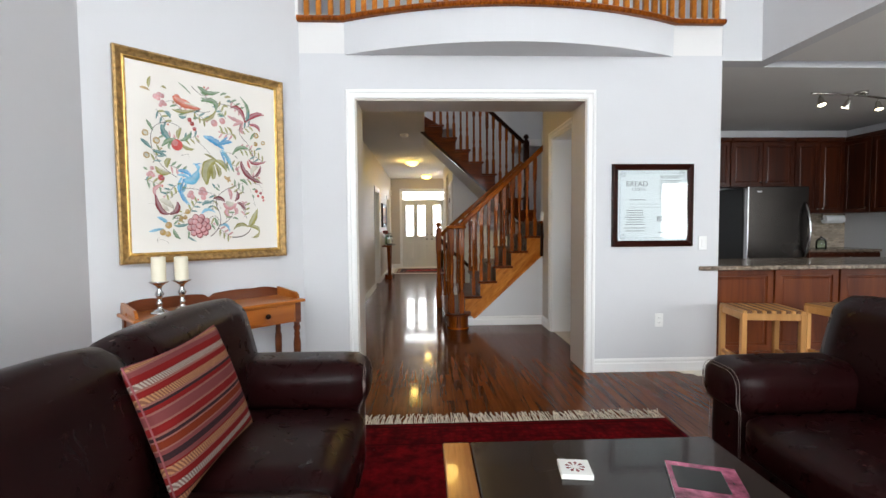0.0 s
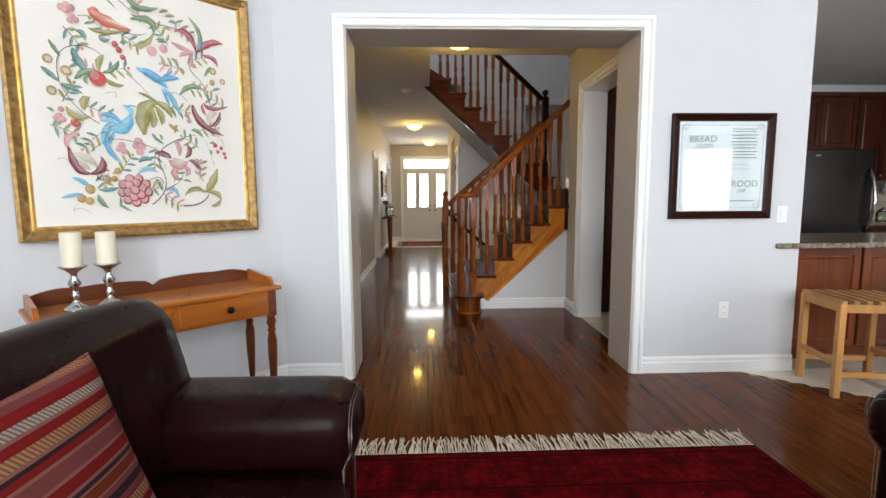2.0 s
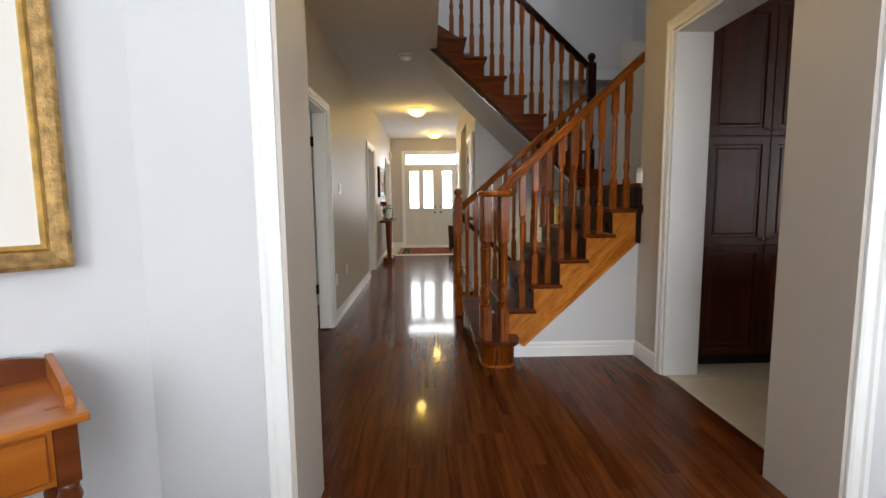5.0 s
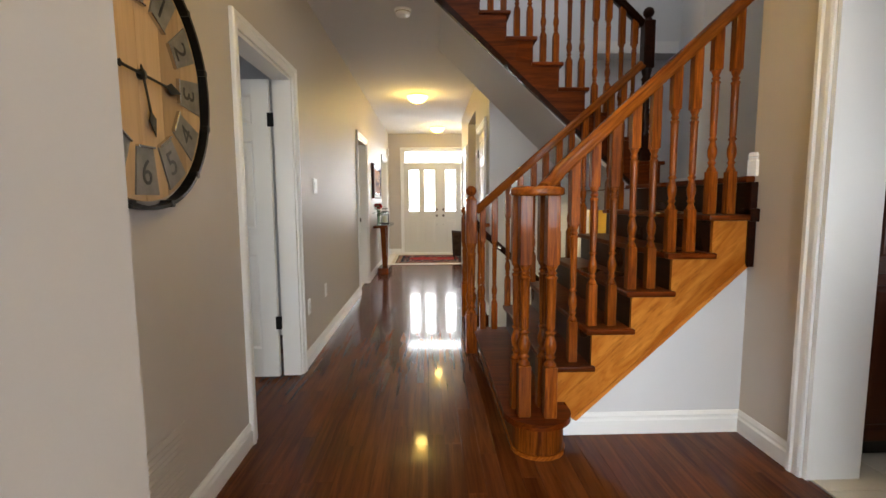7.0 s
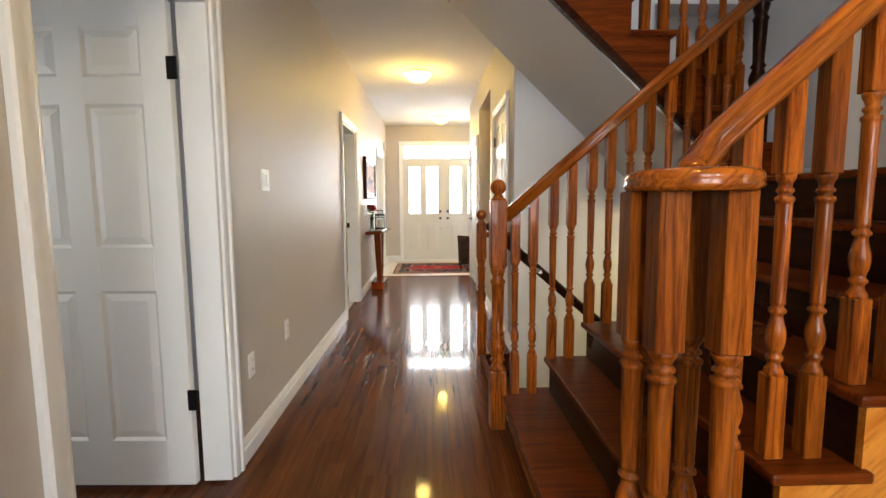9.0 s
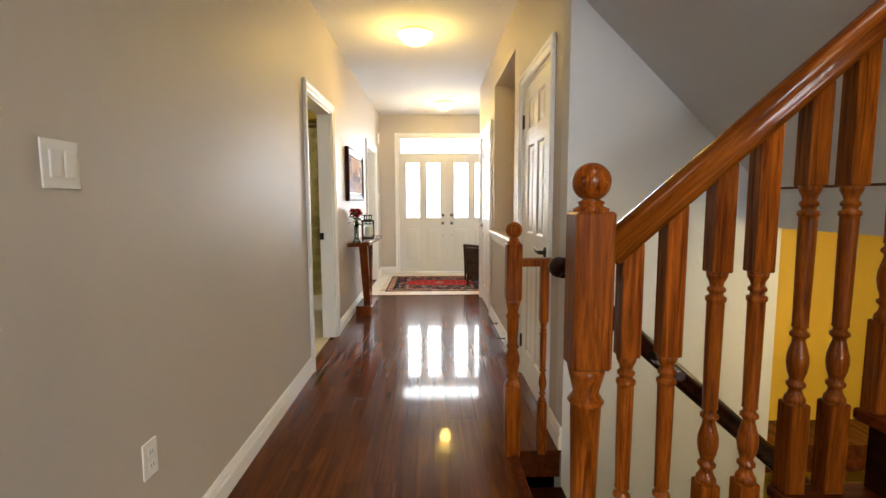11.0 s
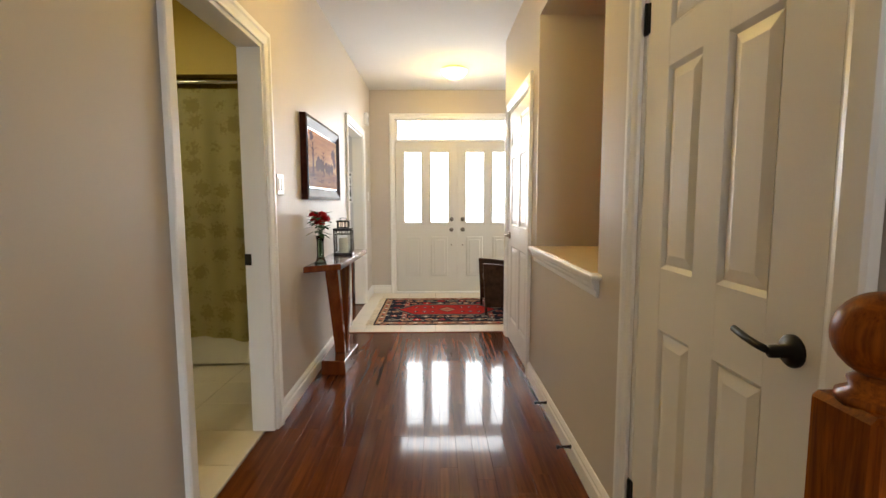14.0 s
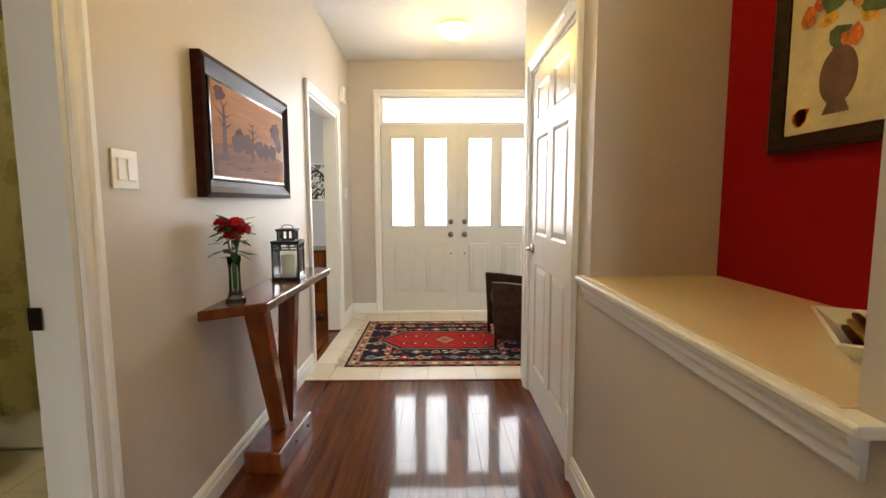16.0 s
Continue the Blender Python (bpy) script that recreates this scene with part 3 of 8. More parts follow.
RAIL = [(-0.032, -0.012), (-0.030, -0.030), (0.030, -0.030), (0.032, -0.012), (0.022, -0.004), (0.030, 0.008), (0.026, 0.022), (0.012, 0.031),
        (-0.012, 0.031), (-0.026, 0.022), (-0.030, 0.008), (-0.022, -0.004)]


def near_rail(x):
    return 1.30 + (x - 0.555) * (2.196 - 1.305) / (1.533 - 0.558)


railing = thing("stair_railing", "turned red-brown oak balusters and handrail along the lower flight", "railing", (0.5, 6.72, 0.19))


def rpart(name, bm, material, label="", parent=None):
    for v in bm.verts:
        v.co -= Vector((0.5, 6.72, 0.19))
    return part(name, bm, material, parent or railing, label)


RY = 6.715
rpart("handrail", sweep(bmesh.new(), [(0.525, 6.615, 1.272), (0.565, 6.69, 1.298), (0.63, RY, near_rail(0.63)), (1.62, RY, near_rail(1.62))], RAIL, smooth=True), M["rail_wood"], "polished golden oak handrail")
bm = lathe(bmesh.new(), [(0.108, 1.240), (0.122, 1.244), (0.128, 1.252), (0.124, 1.259), (0.127, 1.264), (0.124, 1.276), (0.105, 1.284)], 36, at=(0.478, 6.537, 0))
rpart("rail_cap", bm, M["rail_wood"], "round oak cap where the handrail ends")


def place_bal(x, z, top, parent, y, sub):
    h = top - z
    bm = baluster_mesh(h, 0.228, 0.70, 0.046)
    for v in bm.verts:
        v.co += Vector((x, y, z))
    return sub("baluster", bm, M["stair_wood"])


# ring of balusters under the cap
for x, y in ((0.420, 6.508), (0.540, 6.490), (0.402, 6.600), (0.535, 6.612)):
    bm = baluster_mesh(1.242 - RISE, 0.262, 0.72, 0.060)
    bmesh.ops.translate(bm, verts=bm.verts, vec=(x, y, RISE))
    rpart("baluster", bm, M["stair_wood"], "stout oak baluster under the round cap")
for k in range(2, 7):
    for dx in (0.050, 0.150):
        x = nosing(k) + dx
        if k == 2 and dx < 0.1:
            continue
        place_bal(x, RISE * k, near_rail(x) - 0.026, railing, RY, rpart)

# railing on the far side of the lower flight, with its ball newel
far_rail_thing = thing("stair_railing", "oak railing with a ball-topped newel beside the basement steps", "railing", (0.305, 8.03, 0))


def fpart(name, bm, material, label="", parent=None):
    for v in bm.verts:
        v.co -= Vector((0.305, 8.03, 0))
    return part(name, bm, material, parent or far_rail_thing, label)


def far_rail(x):
    return 1.148 + (x - 0.352) * 0.872


bm = newel_mesh(1.23, 0.086, 0.33, 0.87)
bmesh.ops.translate(bm, verts=bm.verts, vec=(0.305, 8.03, 0))
fpart("newel", bm, M["stair_wood"], "square oak newel post topped with a ball")
fpart("handrail", sweep(bmesh.new(), [(0.34, 8.03, far_rail(0.34)), (1.62, 8.03, far_rail(1.62))], RAIL, smooth=True), M["rail_wood"])
for k in range(1, 7):
    for dx in (0.033, 0.127):
        x = nosing(k) + dx
        if x > 0.38:
            place_bal(x, RISE * k, far_rail(x) - 0.026, far_rail_thing, 8.03, fpart)

# upper flight railing
upper_railing = thing("stair_railing", "dark oak railing of the upper stair flight with a ball-topped newel", "railing", (1.68, 8.12, RISE * 7))


def upart(name, bm, material, label="", parent=None):
    for v in bm.verts:
        v.co -= Vector((1.68, 8.12, RISE * 7))
    return part(name, bm, material, parent or upper_railing, label)


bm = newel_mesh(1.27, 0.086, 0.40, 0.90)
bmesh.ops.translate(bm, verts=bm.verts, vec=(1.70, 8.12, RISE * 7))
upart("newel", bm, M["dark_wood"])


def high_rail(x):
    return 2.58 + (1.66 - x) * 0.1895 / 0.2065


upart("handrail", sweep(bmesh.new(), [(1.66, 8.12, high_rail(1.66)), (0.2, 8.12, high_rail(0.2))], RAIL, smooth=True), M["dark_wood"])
for j in range(2, 9):
    for dx in (0.05, 0.15):
        x = up_nose(j) - dx
        z = RISE * 7 + 0.1895 * j
        place_bal(x, z, high_rail(x) - 0.026, upper_railing, 8.12, upart)

# short guard at the end wall
guard = thing("short_railing", "short oak guard rail with a ball-topped newel at the closet wall", "railing", (0.347, 9.22, 0))
part("newel", newel_mesh(1.055, 0.074, 0.36, 0.77, ball_r=0.040), M["stair_wood"], guard)
bm = sweep(bmesh.new(), [(0.02, 0, 0.963), (0.257, 0, 0.963)], [(-0.03, -0.018), (0.03, -0.018), (0.03, 0.012), (0.02, 0.02), (-0.02, 0.02), (-0.03, 0.012)])
part("rail", bm, M["stair_wood"], guard)
bm = baluster_mesh(0.946, 0.28, 0.66, 0.04)
bmesh.ops.translate(bm, verts=bm.verts, vec=(0.15, 0, 0))
part("baluster", bm, M["stair_wood"], guard)

# basement steps and wall rail
down = thing("basement_stairs", "dark oak steps going down to the basement", "staircase", (0.36, 8.5, -2.7))
for k in range(1, 11):
    x, z = 0.36 + 0.22 * (k - 1), -0.19 * k
    bm = boxed(x - 0.005, x + 0.25, 8.06, 9.235, z - 0.03, z, 0.006)
    bmesh.ops.translate(bm, verts=bm.verts, vec=(-0.36, -8.5, 2.7))
    part("tread", bm, M["dark_wood"], down)
    bm = boxed(x - 0.015, x, 8.06, 9.235, z, z + 0.19 - 0.031)
    bmesh.ops.translate(bm, verts=bm.verts, vec=(-0.36, -8.5, 2.7))
    part("riser", bm, M["dark_wood"], down)
solid("floor_edge", boxed(0.335, 0.375, 8.07, 9.235, -0.03, 0.012, 0.006), M["stair_wood_x"], "oak nosing at the head of the basement steps", "trim")
br = thing("handrail", "oak wall handrail sloping down the basement steps", "handrail", (0.335, 8.22, 1.03))
bm = sweep(bmesh.new(), [(-0.045, 0, 0.050), (-0.01, 0, 0.046), (0.02, 0, 0.018), (0.06, 0, -0.050), (1.72, 0, -1.508)], [(p * 0.85, q * 0.85) for p, q in RAIL], smooth=True)
lathe(bm, [(0.028 * math.cos(t), 0.028 * math.sin(t)) for t in [radians(-88 + 16 * i) for i in range(12)]], 16, at=(-0.045, 0, 0.050))
part("rail", bm, M["dark_wood"], br)
for u in (0.2, 1.0):
    bm = lathe(bmesh.new(), [(0.012, 0), (0.012, 0.17)], 10, turn=Matrix.Rotation(math.radians(90), 3, "X"), at=(u, 0, -0.878 * u - 0.01))
    part("bracket", bm, M["chrome"], br)
baseboard([(1.585, 6.69, RISE * 7), (1.60, 6.66, RISE * 7), (1.62, 6.655, RISE * 7)])
baseboard([(2.75, 9.55, RISE * 7), (2.75, 6.75, RISE * 7)])

# ---------------------------------------------------------------- more materials and shapes
def emit(name, color, strength):
    m, nt, b = nodes_of(name)
    b.inputs["Base Color"].default_value = (*color, 1)
    b.inputs["Emission Color"].default_value = (*color, 1)
    b.inputs["Emission Strength"].default_value = strength
    return m


def glass(name, tint=(0.95, 0.97, 0.97), rough=0.0, gloss=0.06):
    """A thin pane: mostly clear, with a little mirror gloss."""
    m, nt, b = nodes_of(name)
    tr = nt.nodes.new("ShaderNodeBsdfTransparent")
    tr.inputs[0].default_value = (*tint, 1)
    gl = nt.nodes.new("ShaderNodeBsdfGlossy")
    gl.inputs["Roughness"].default_value = rough
    fr = nt.nodes.new("ShaderNodeFresnel")
    mx = nt.nodes.new("ShaderNodeMixShader")
    nt.links.new(fr.outputs[0], mx.inputs[0])
    nt.links.new(tr.outputs[0], mx.inputs[1])
    nt.links.new(gl.outputs[0], mx.inputs[2])
    nt.links.new(mx.outputs[0], nt.nodes["Material Output"].inputs[0])
    return m


def leather_mat(name, color):
    m, nt, b = nodes_of(name)
    co = coords(nt)
    v = nt.nodes.new("ShaderNodeTexVoronoi")
    v.feature = "DISTANCE_TO_EDGE"
    v.inputs["Scale"].default_value = 190
    nt.links.new(co, v.inputs["Vector"])
    n1 = noise_tex(nt, co, 3.0, 4)
    n2 = noise_tex(nt, co, 14.0, 5, 0.6, 0.8)
    c = mixed(nt, ramp(nt, n1, 0.3, 0.7), tuple(x * 0.7 for x in color), tuple(x * 1.25 for x in color))
    c = mixed(nt, ramp(nt, n2, 0.55, 0.75, 0, 0.2), c, tuple(x * 1.5 for x in color))
    nt.links.new(c, b.inputs["Base Color"])
    nt.links.new(ramp(nt, n2, 0.3, 0.7, 0.25, 0.34), b.inputs["Roughness"])
    b.inputs["Specular IOR Level"].default_value = 0.10
    ad = nt.nodes.new("ShaderNodeMath")
    ad.operation = "MULTIPLY_ADD"
    ad.inputs[1].default_value = 6.0
    nt.links.new(ramp(nt, v.outputs[0], 0, 0.12), ad.inputs[0])
    ad.inputs[1].default_value = 0.25
    nt.links.new(ramp(nt, n2, 0.2, 0.8, 0, 0.25), ad.inputs[2])
    bump(nt, b, ad.outputs[0], 0.10, 0.002)
    return m


def woven(name, color, color2=None, scale=420.0, rough=0.95):
    m, nt, b = nodes_of(name)
    co = coords(nt)
    w = nt.nodes.new("ShaderNodeTexWave")
    w.inputs["Scale"].default_value = scale / 6
    w.inputs["Distortion"].default_value = 1.5
    nt.links.new(co, w.inputs["Vector"])
    n = noise_tex(nt, co, 18, 4)
    c = mixed(nt, ramp(nt, n, 0.3, 0.7), tuple(x * 0.75 for x in color), color2 or tuple(min(1, x * 1.15) for x in color))
    nt.links.new(c, b.inputs["Base Color"])
    b.inputs["Roughness"].default_value = rough
    b.inputs["Specular IOR Level"].default_value = 0.08
    bump(nt, b, w.outputs["Fac"], 0.35, 0.001)
    return m


M["leather"] = leather_mat("dark_brown_leather", (0.0112, 0.0022, 0.0024))
M["stitch"] = woven("pale_thread", (0.22, 0.18, 0.165))
M["gold"] = plain("antique_gold", (0.74, 0.47, 0.14), 0.33, metal=0.85, vary=0.25, big=18, fine=120, relief=0.6, depth=0.003)
M["gold_dark"] = plain("tarnished_gold", (0.44, 0.27, 0.10), 0.42, metal=0.6, vary=0.35, big=30, fine=150, relief=0.8, depth=0.004)
M["linen"] = plain("cream_linen", (0.77, 0.735, 0.68), 0.95, vary=0.02, big=2, fine=400, relief=0.25)
M["frame_wood"] = wood("mahogany_frame", (0.013, 0.003, 0.0018), (0.042, 0.009, 0.005), 0.35, "X", 18.0, coat=0.0, spec=0.08, pores=7)
M["pine"] = wood("honey_pine", (0.31, 0.083, 0.010), (0.52, 0.175, 0.027), 0.3, "X", 5.0, mottle=0.2, vary=0.06)
M["pine_dark"] = wood("stained_pine", (0.085, 0.018, 0.005), (0.19, 0.05, 0.012), 0.32, "X", 5.0, mottle=0.3, vary=0.06)
M["stool_wood"] = wood("pale_pine", (0.46, 0.21, 0.06), (0.62, 0.33, 0.115), 0.45, "Z", 5.0, mottle=0.15, coat=0.1)
M["stool_dark"] = wood("walnut_slat", (0.10, 0.045, 0.02), (0.20, 0.09, 0.04), 0.45, "Y", 5.0, coat=0.1)
M["console_wood"] = wood("jarrah_console", (0.095, 0.019, 0.005), (0.23, 0.060, 0.0145), 0.22, "Z", 8.0, mottle=0.25)
M["table_wood"] = wood("espresso_table", (0.006, 0.003, 0.002), (0.017, 0.0075, 0.005), 0.25, "Y", 6.0)
M["table_side"] = wood("amber_table_edge", (0.17, 0.05, 0.012), (0.36, 0.13, 0.03), 0.25, "Y", 6.0)
M["granite"] = plain("speckled_granite", (0.27, 0.21, 0.16), 0.18, vary=0.5, big=45, fine=190, relief=0.05)
M["steel"] = plain("dark_stainless", (0.052, 0.046, 0.042), 0.26, metal=0.9, vary=0.06, relief=0.02)
M["steel_light"] = plain("bright_stainless", (0.6, 0.6, 0.6), 0.22, metal=1.0, vary=0.03, relief=0.02)
M["black_panel"] = plain("black_enamel", (0.006, 0.006, 0.006), 0.35, vary=0.1)
M["wax"] = plain("ivory_wax", (0.80, 0.74, 0.58), 0.45, vary=0.03, relief=0.05)
M["paper"] = plain("white_paper", (0.80, 0.82, 0.83), 0.7, vary=0.01, relief=0.0)
M["ink"] = plain("grey_ink", (0.20, 0.21, 0.22), 0.8, vary=0.1, relief=0.0)
M["porcelain"] = plain("white_porcelain", (0.80, 0.80, 0.77), 0.12, vary=0.01, relief=0.0)
M["wicker"] = woven("dark_wicker", (0.030, 0.014, 0.008), (0.060, 0.030, 0.018), 150, 0.6)
M["leaf"] = plain("rose_leaf", (0.022, 0.068, 0.016), 0.5, spec=0.15, vary=0.3, big=30)
M["rose"] = plain("rose_petal", (0.33, 0.004, 0.008), 0.6, spec=0.08, vary=0.3, big=40)
M["clear"] = glass("clear_glass")
M["green_glass"] = glass("green_glass", (0.80, 0.92, 0.82), 0.02)
M["frost"] = glass("door_glass", (0.98, 0.98, 0.98), 0.1)
M["lamp_glass"] = emit("lit_opal_glass", (1.0, 0.72, 0.20), 5.0)
M["bulb"] = emit("lit_halogen", (1.0, 0.86, 0.62), 14.0)
M["bright"] = emit("bright_overcast_sky", (0.96, 0.98, 1.0), 6.0)


def soft_box(bm, cx, cy, cz, sx, sy, sz, r, puff=0.0, n=9, m=None):
    """A cushion: a rounded block whose faces swell by puff metres."""
    had = set(bm.verts)
    es = {e for v in bmesh.ops.create_cube(bm, size=2.0)["verts"] for e in v.link_edges}
    bmesh.ops.subdivide_edges(bm, edges=list(es), cuts=n, use_grid_fill=True)
    vs = [v for v in bm.verts if v not in had]
    h = Vector((sx / 2, sy / 2, sz / 2))
    for v in vs:
        p = v.co.copy()
        q = Vector((p.x * h.x, p.y * h.y, p.z * h.z))
        core = Vector([max(-(h[i] - r), min(h[i] - r, q[i])) for i in range(3)])
        d = q - core
        if d.length > 1e-9:
            q = core + d.normalized() * r
        f = [(1 - p[i] ** 2) for i in range(3)]
        for i in range(3):
            j, k = (i + 1) % 3, (i + 2) % 3
            q[i] += math.copysign(1, p[i]) * puff * (abs(p[i]) ** 3) * max(0, f[j]) ** 0.7 * max(0, f[k]) ** 0.7
        q += Vector((cx, cy, cz)) if m is None else Vector((0, 0, 0))
        v.co = q if m is None else m @ q
    for v in vs:
        for f in v.link_faces:
            f.smooth = True
    return bm


def tube(bm, pts, r, segs=8):
    prof = [(r * math.cos(2 * math.pi * i / segs), r * math.sin(2 * math.pi * i / segs)) for i in range(segs)]
    d = (Vector(pts[-1]) - Vector(pts[0])).normalized()
    up = (0, 0, 1) if abs(d.z) < 0.9 else (0, 1, 0)
    return sweep(bm, pts, prof, up, smooth=True)


def flat(bm, pts, y):
    """A flat shape in the x-z plane at depth y."""
    return bm.faces.new([bm.verts.new((u, y, v)) for u, v in pts])


def lettering(text, size, x, z, y, parent, material, name="lettering", align="CENTER"):
    cu = bpy.data.curves.new(name, "FONT")
    cu.body, cu.size, cu.align_x, cu.extrude = text, size, align, 0.0004
    tmp = new(name, cu)
    me = bpy.data.meshes.new_from_object(tmp.evaluated_get(bpy.context.evaluated_depsgraph_get()))
    bpy.data.objects.remove(tmp)
    me.materials.clear()
    me.materials.append(material)
    ob = new(name, me)
    ob.parent = parent
    ob.matrix_basis = pose(x, y, z, 90, 0, 0)
    return ob


def picture_frame(th, w, h, bar, deep, material, inner=None):
    """Four mitred bars about an opening, standing off the wall along -y; bottom at z 0."""
    pro = [(0, 0), (0, -deep), (bar * 0.25, -deep * 1.15), (bar * 0.55, -deep * 0.8), (bar * 0.85, -deep * 0.55), (bar, -deep * 0.5), (bar, 0)]
    cs = [(-w / 2, 0, 1, 1), (w / 2, 0, -1, 1), (w / 2, h, -1, -1), (-w / 2, h, 1, -1)]
    for i in range(4):
        bm = bmesh.new()
        rings = [[bm.verts.new((c[0] + c[2] * a, d, c[1] + c[3] * a)) for a, d in pro] for c in (cs[i], cs[(i + 1) % 4])]
        n = len(pro)
        for j in range(n):
            bm.faces.new((rings[0][j], rings[0][(j + 1) % n], rings[1][(j + 1) % n], rings[1][j]))
        bm.faces.new(rings[0])
        bm.faces.new(rings[1])
        part("frame_bar", bm, material, th)


def wall_plate(name, label, at, turn, rows=1, outlet=False, w=0.072, h=0.116):
    """Switch or socket plate whose face looks along -y before turning."""
    th = thing(name, label, "switch" if not outlet else "outlet", at, turn=turn)
    part("plate", boxed(-w / 2, w / 2, -0.006, 0.0, -h / 2, h / 2, 0.002, 2), M["white_plastic"], th)
    for i in range(rows):
        u = (i - (rows - 1) / 2) * 0.046
        if outlet:
            for dz in (-0.022, 0.022):
                part("socket", boxed(u - 0.017, u + 0.017, -0.0085, -0.005, dz - 0.015, dz + 0.015, 0.002), M["white_plastic"], th)
                for du in (-0.006, 0.006):
                    part("slot", boxed(u + du - 0.001, u + du + 0.001, -0.0095, -0.008, dz - 0.004, dz + 0.006), M["ink"], th)
        else:
            part("rocker", boxed(u - 0.0165, u + 0.0165, -0.011, -0.005, -0.033, 0.033, 0.002), M["white_plastic"], th)
    return th


# ---------------------------------------------------------------- doors
def six_panel(th, w, h, material, t=0.036, sx=0.115):
    """A six-panel leaf from x 0 to w, faces at y -t/2 and t/2."""
    mx = 0.105
    rows = [(0.21, 0.862), (1.045, 1.62), (1.73, h - 0.10)]
    cols = [(sx, w / 2 - mx / 2), (w / 2 + mx / 2, w - sx)]
    bm = bmesh.new()
    for a, b in ((0, sx), (w - sx, w)):
        box(bm, a, b, -t / 2, t / 2, 0.008, h, 0.002)
    box(bm, w / 2 - mx / 2, w / 2 + mx / 2, -t / 2, t / 2, 0.2, h - 0.1)
    zs_ = [0.008, *[v for r in rows for v in r], h]
    for a, b in zip(zs_[::2], zs_[1::2]):
        box(bm, sx, w - sx, -t / 2 + 0.0005, t / 2 - 0.0005, a, b)
    part("door_leaf", bm, material, th)
    for a, b in cols:
        for c, d in rows:
            bm = boxed(a, b, -t / 2 + 0.011, t / 2 - 0.011, c, d)
            for s in (-1, 1):
                o = [(a + 0.012, c + 0.012), (b - 0.012, c + 0.012), (b - 0.012, d - 0.012), (a + 0.012, d - 0.012)]
                i = [(a + 0.042, c + 0.042), (b - 0.042, c + 0.042), (b - 0.042, d - 0.042), (a + 0.042, d - 0.042)]
                vo = [bm.verts.new((u, s * (t / 2 - 0.010), v)) for u, v in o]
                vi = [bm.verts.new((u, s * (t / 2 - 0.002), v)) for u, v in i]
                bm.faces.new(vi)
                for k in range(4):
                    bm.faces.new((vo[k], vo[(k + 1) % 4], vi[(k + 1) % 4], vi[k]))
                # moulded lip of the frame
                lo = [(a - 0.001, c - 0.001), (b + 0.001, c - 0.001), (b + 0.001, d + 0.001), (a - 0.001, d + 0.001)]
                l1 = [bm.verts.new((u, s * (t / 2 + 0.0005), v)) for u, v in lo]
                l2 = [bm.verts.new((u, s * (t / 2 - 0.0105), v)) for u, v in o]
                for k in range(4):
                    bm.faces.new((l1[k], l1[(k + 1) % 4], l2[(k + 1) % 4], l2[k]))
            part("door_panel", bm, material, th)


def lever(th, x, z, s, way, material, t=0.036):
    rot = Matrix.Rotation(math.radians(90 * s), 3, "X")
    h = part("door_handle", lathe(bmesh.new(), [(0.031, 0), (0.031, 0.006), (0.026, 0.011), (0.013, 0.014), (0.012, 0.045), (0.0, 0.047)], 20,
                                  at=(x, -s * t / 2, z), turn=rot), material, th, "dark metal lever handle")
    pts = [(x, -s * (t / 2 + 0.042), z), (x + way * 0.03, -s * (t / 2 + 0.046), z + 0.002), (x + way * 0.07, -s * (t / 2 + 0.044), z + 0.006), (x + way * 0.115, -s * (t / 2 + 0.038), z + 0.012)]
    part("lever", tube(bmesh.new(), pts, 0.0075, 10), material, h)


def hinge(th, x, y, z, material):
    part("hinge", lathe(boxed(x - 0.016, x + 0.016, y - 0.002, y + 0.002, z - 0.045, z + 0.045), [(0.007, z - 0.047), (0.007, z + 0.047)], 10, at=(x, y - 0.004, 0)), material, th)


# closet door beside the niche (hinged at the far side)
dr = thing("door_closet", "white six-panel closet door with a dark lever handle", "door", (RX + 0.02, lev[1] - 0.022, 0), kind="structure", turn=-90)
six_panel(dr, lev[1] - lev[0] - 0.044, 2.02, M["door_paint"], sx=0.14)
lever(dr, lev[1] - lev[0] - 0.044 - 0.062, 0.962, 1, -1, M["black_metal"])
for z in (0.25, 1.80):
    hinge(dr, -0.004, -0.02, z, M["black_metal"])
dr = thing("door_coats", "white six-panel coat closet door with a nickel lever handle", "door", (RX + 0.02, far_closet[0] + 0.022, 0), kind="structure", turn=90)
six_panel(dr, far_closet[1] - far_closet[0] - 0.044, 2.02, M["door_paint"])
lever(dr, far_closet[1] - far_closet[0] - 0.044 - 0.065, 0.95, -1, -1, M["chrome"])
for z in (0.25, 1.80):
    hinge(dr, -0.004, 0.024, z, M["black_metal"])
# side-room door standing open
dr = thing("door_side_room", "white six-panel door standing open into a side room", "door", (-1.075, d1[1] - 0.045, 0), kind="structure", turn=178)
six_panel(dr, 0.80, 2.02, M["door_paint"])
for z in (0.39, 1.76):
    part("hinge", boxed(-0.03, 0.012, 0.014, 0.022, z - 0.045, z + 0.045, 0.002), M["black_metal"], dr)
lever(dr, 0.74, 0.96, -1, -1, M["black_metal"])

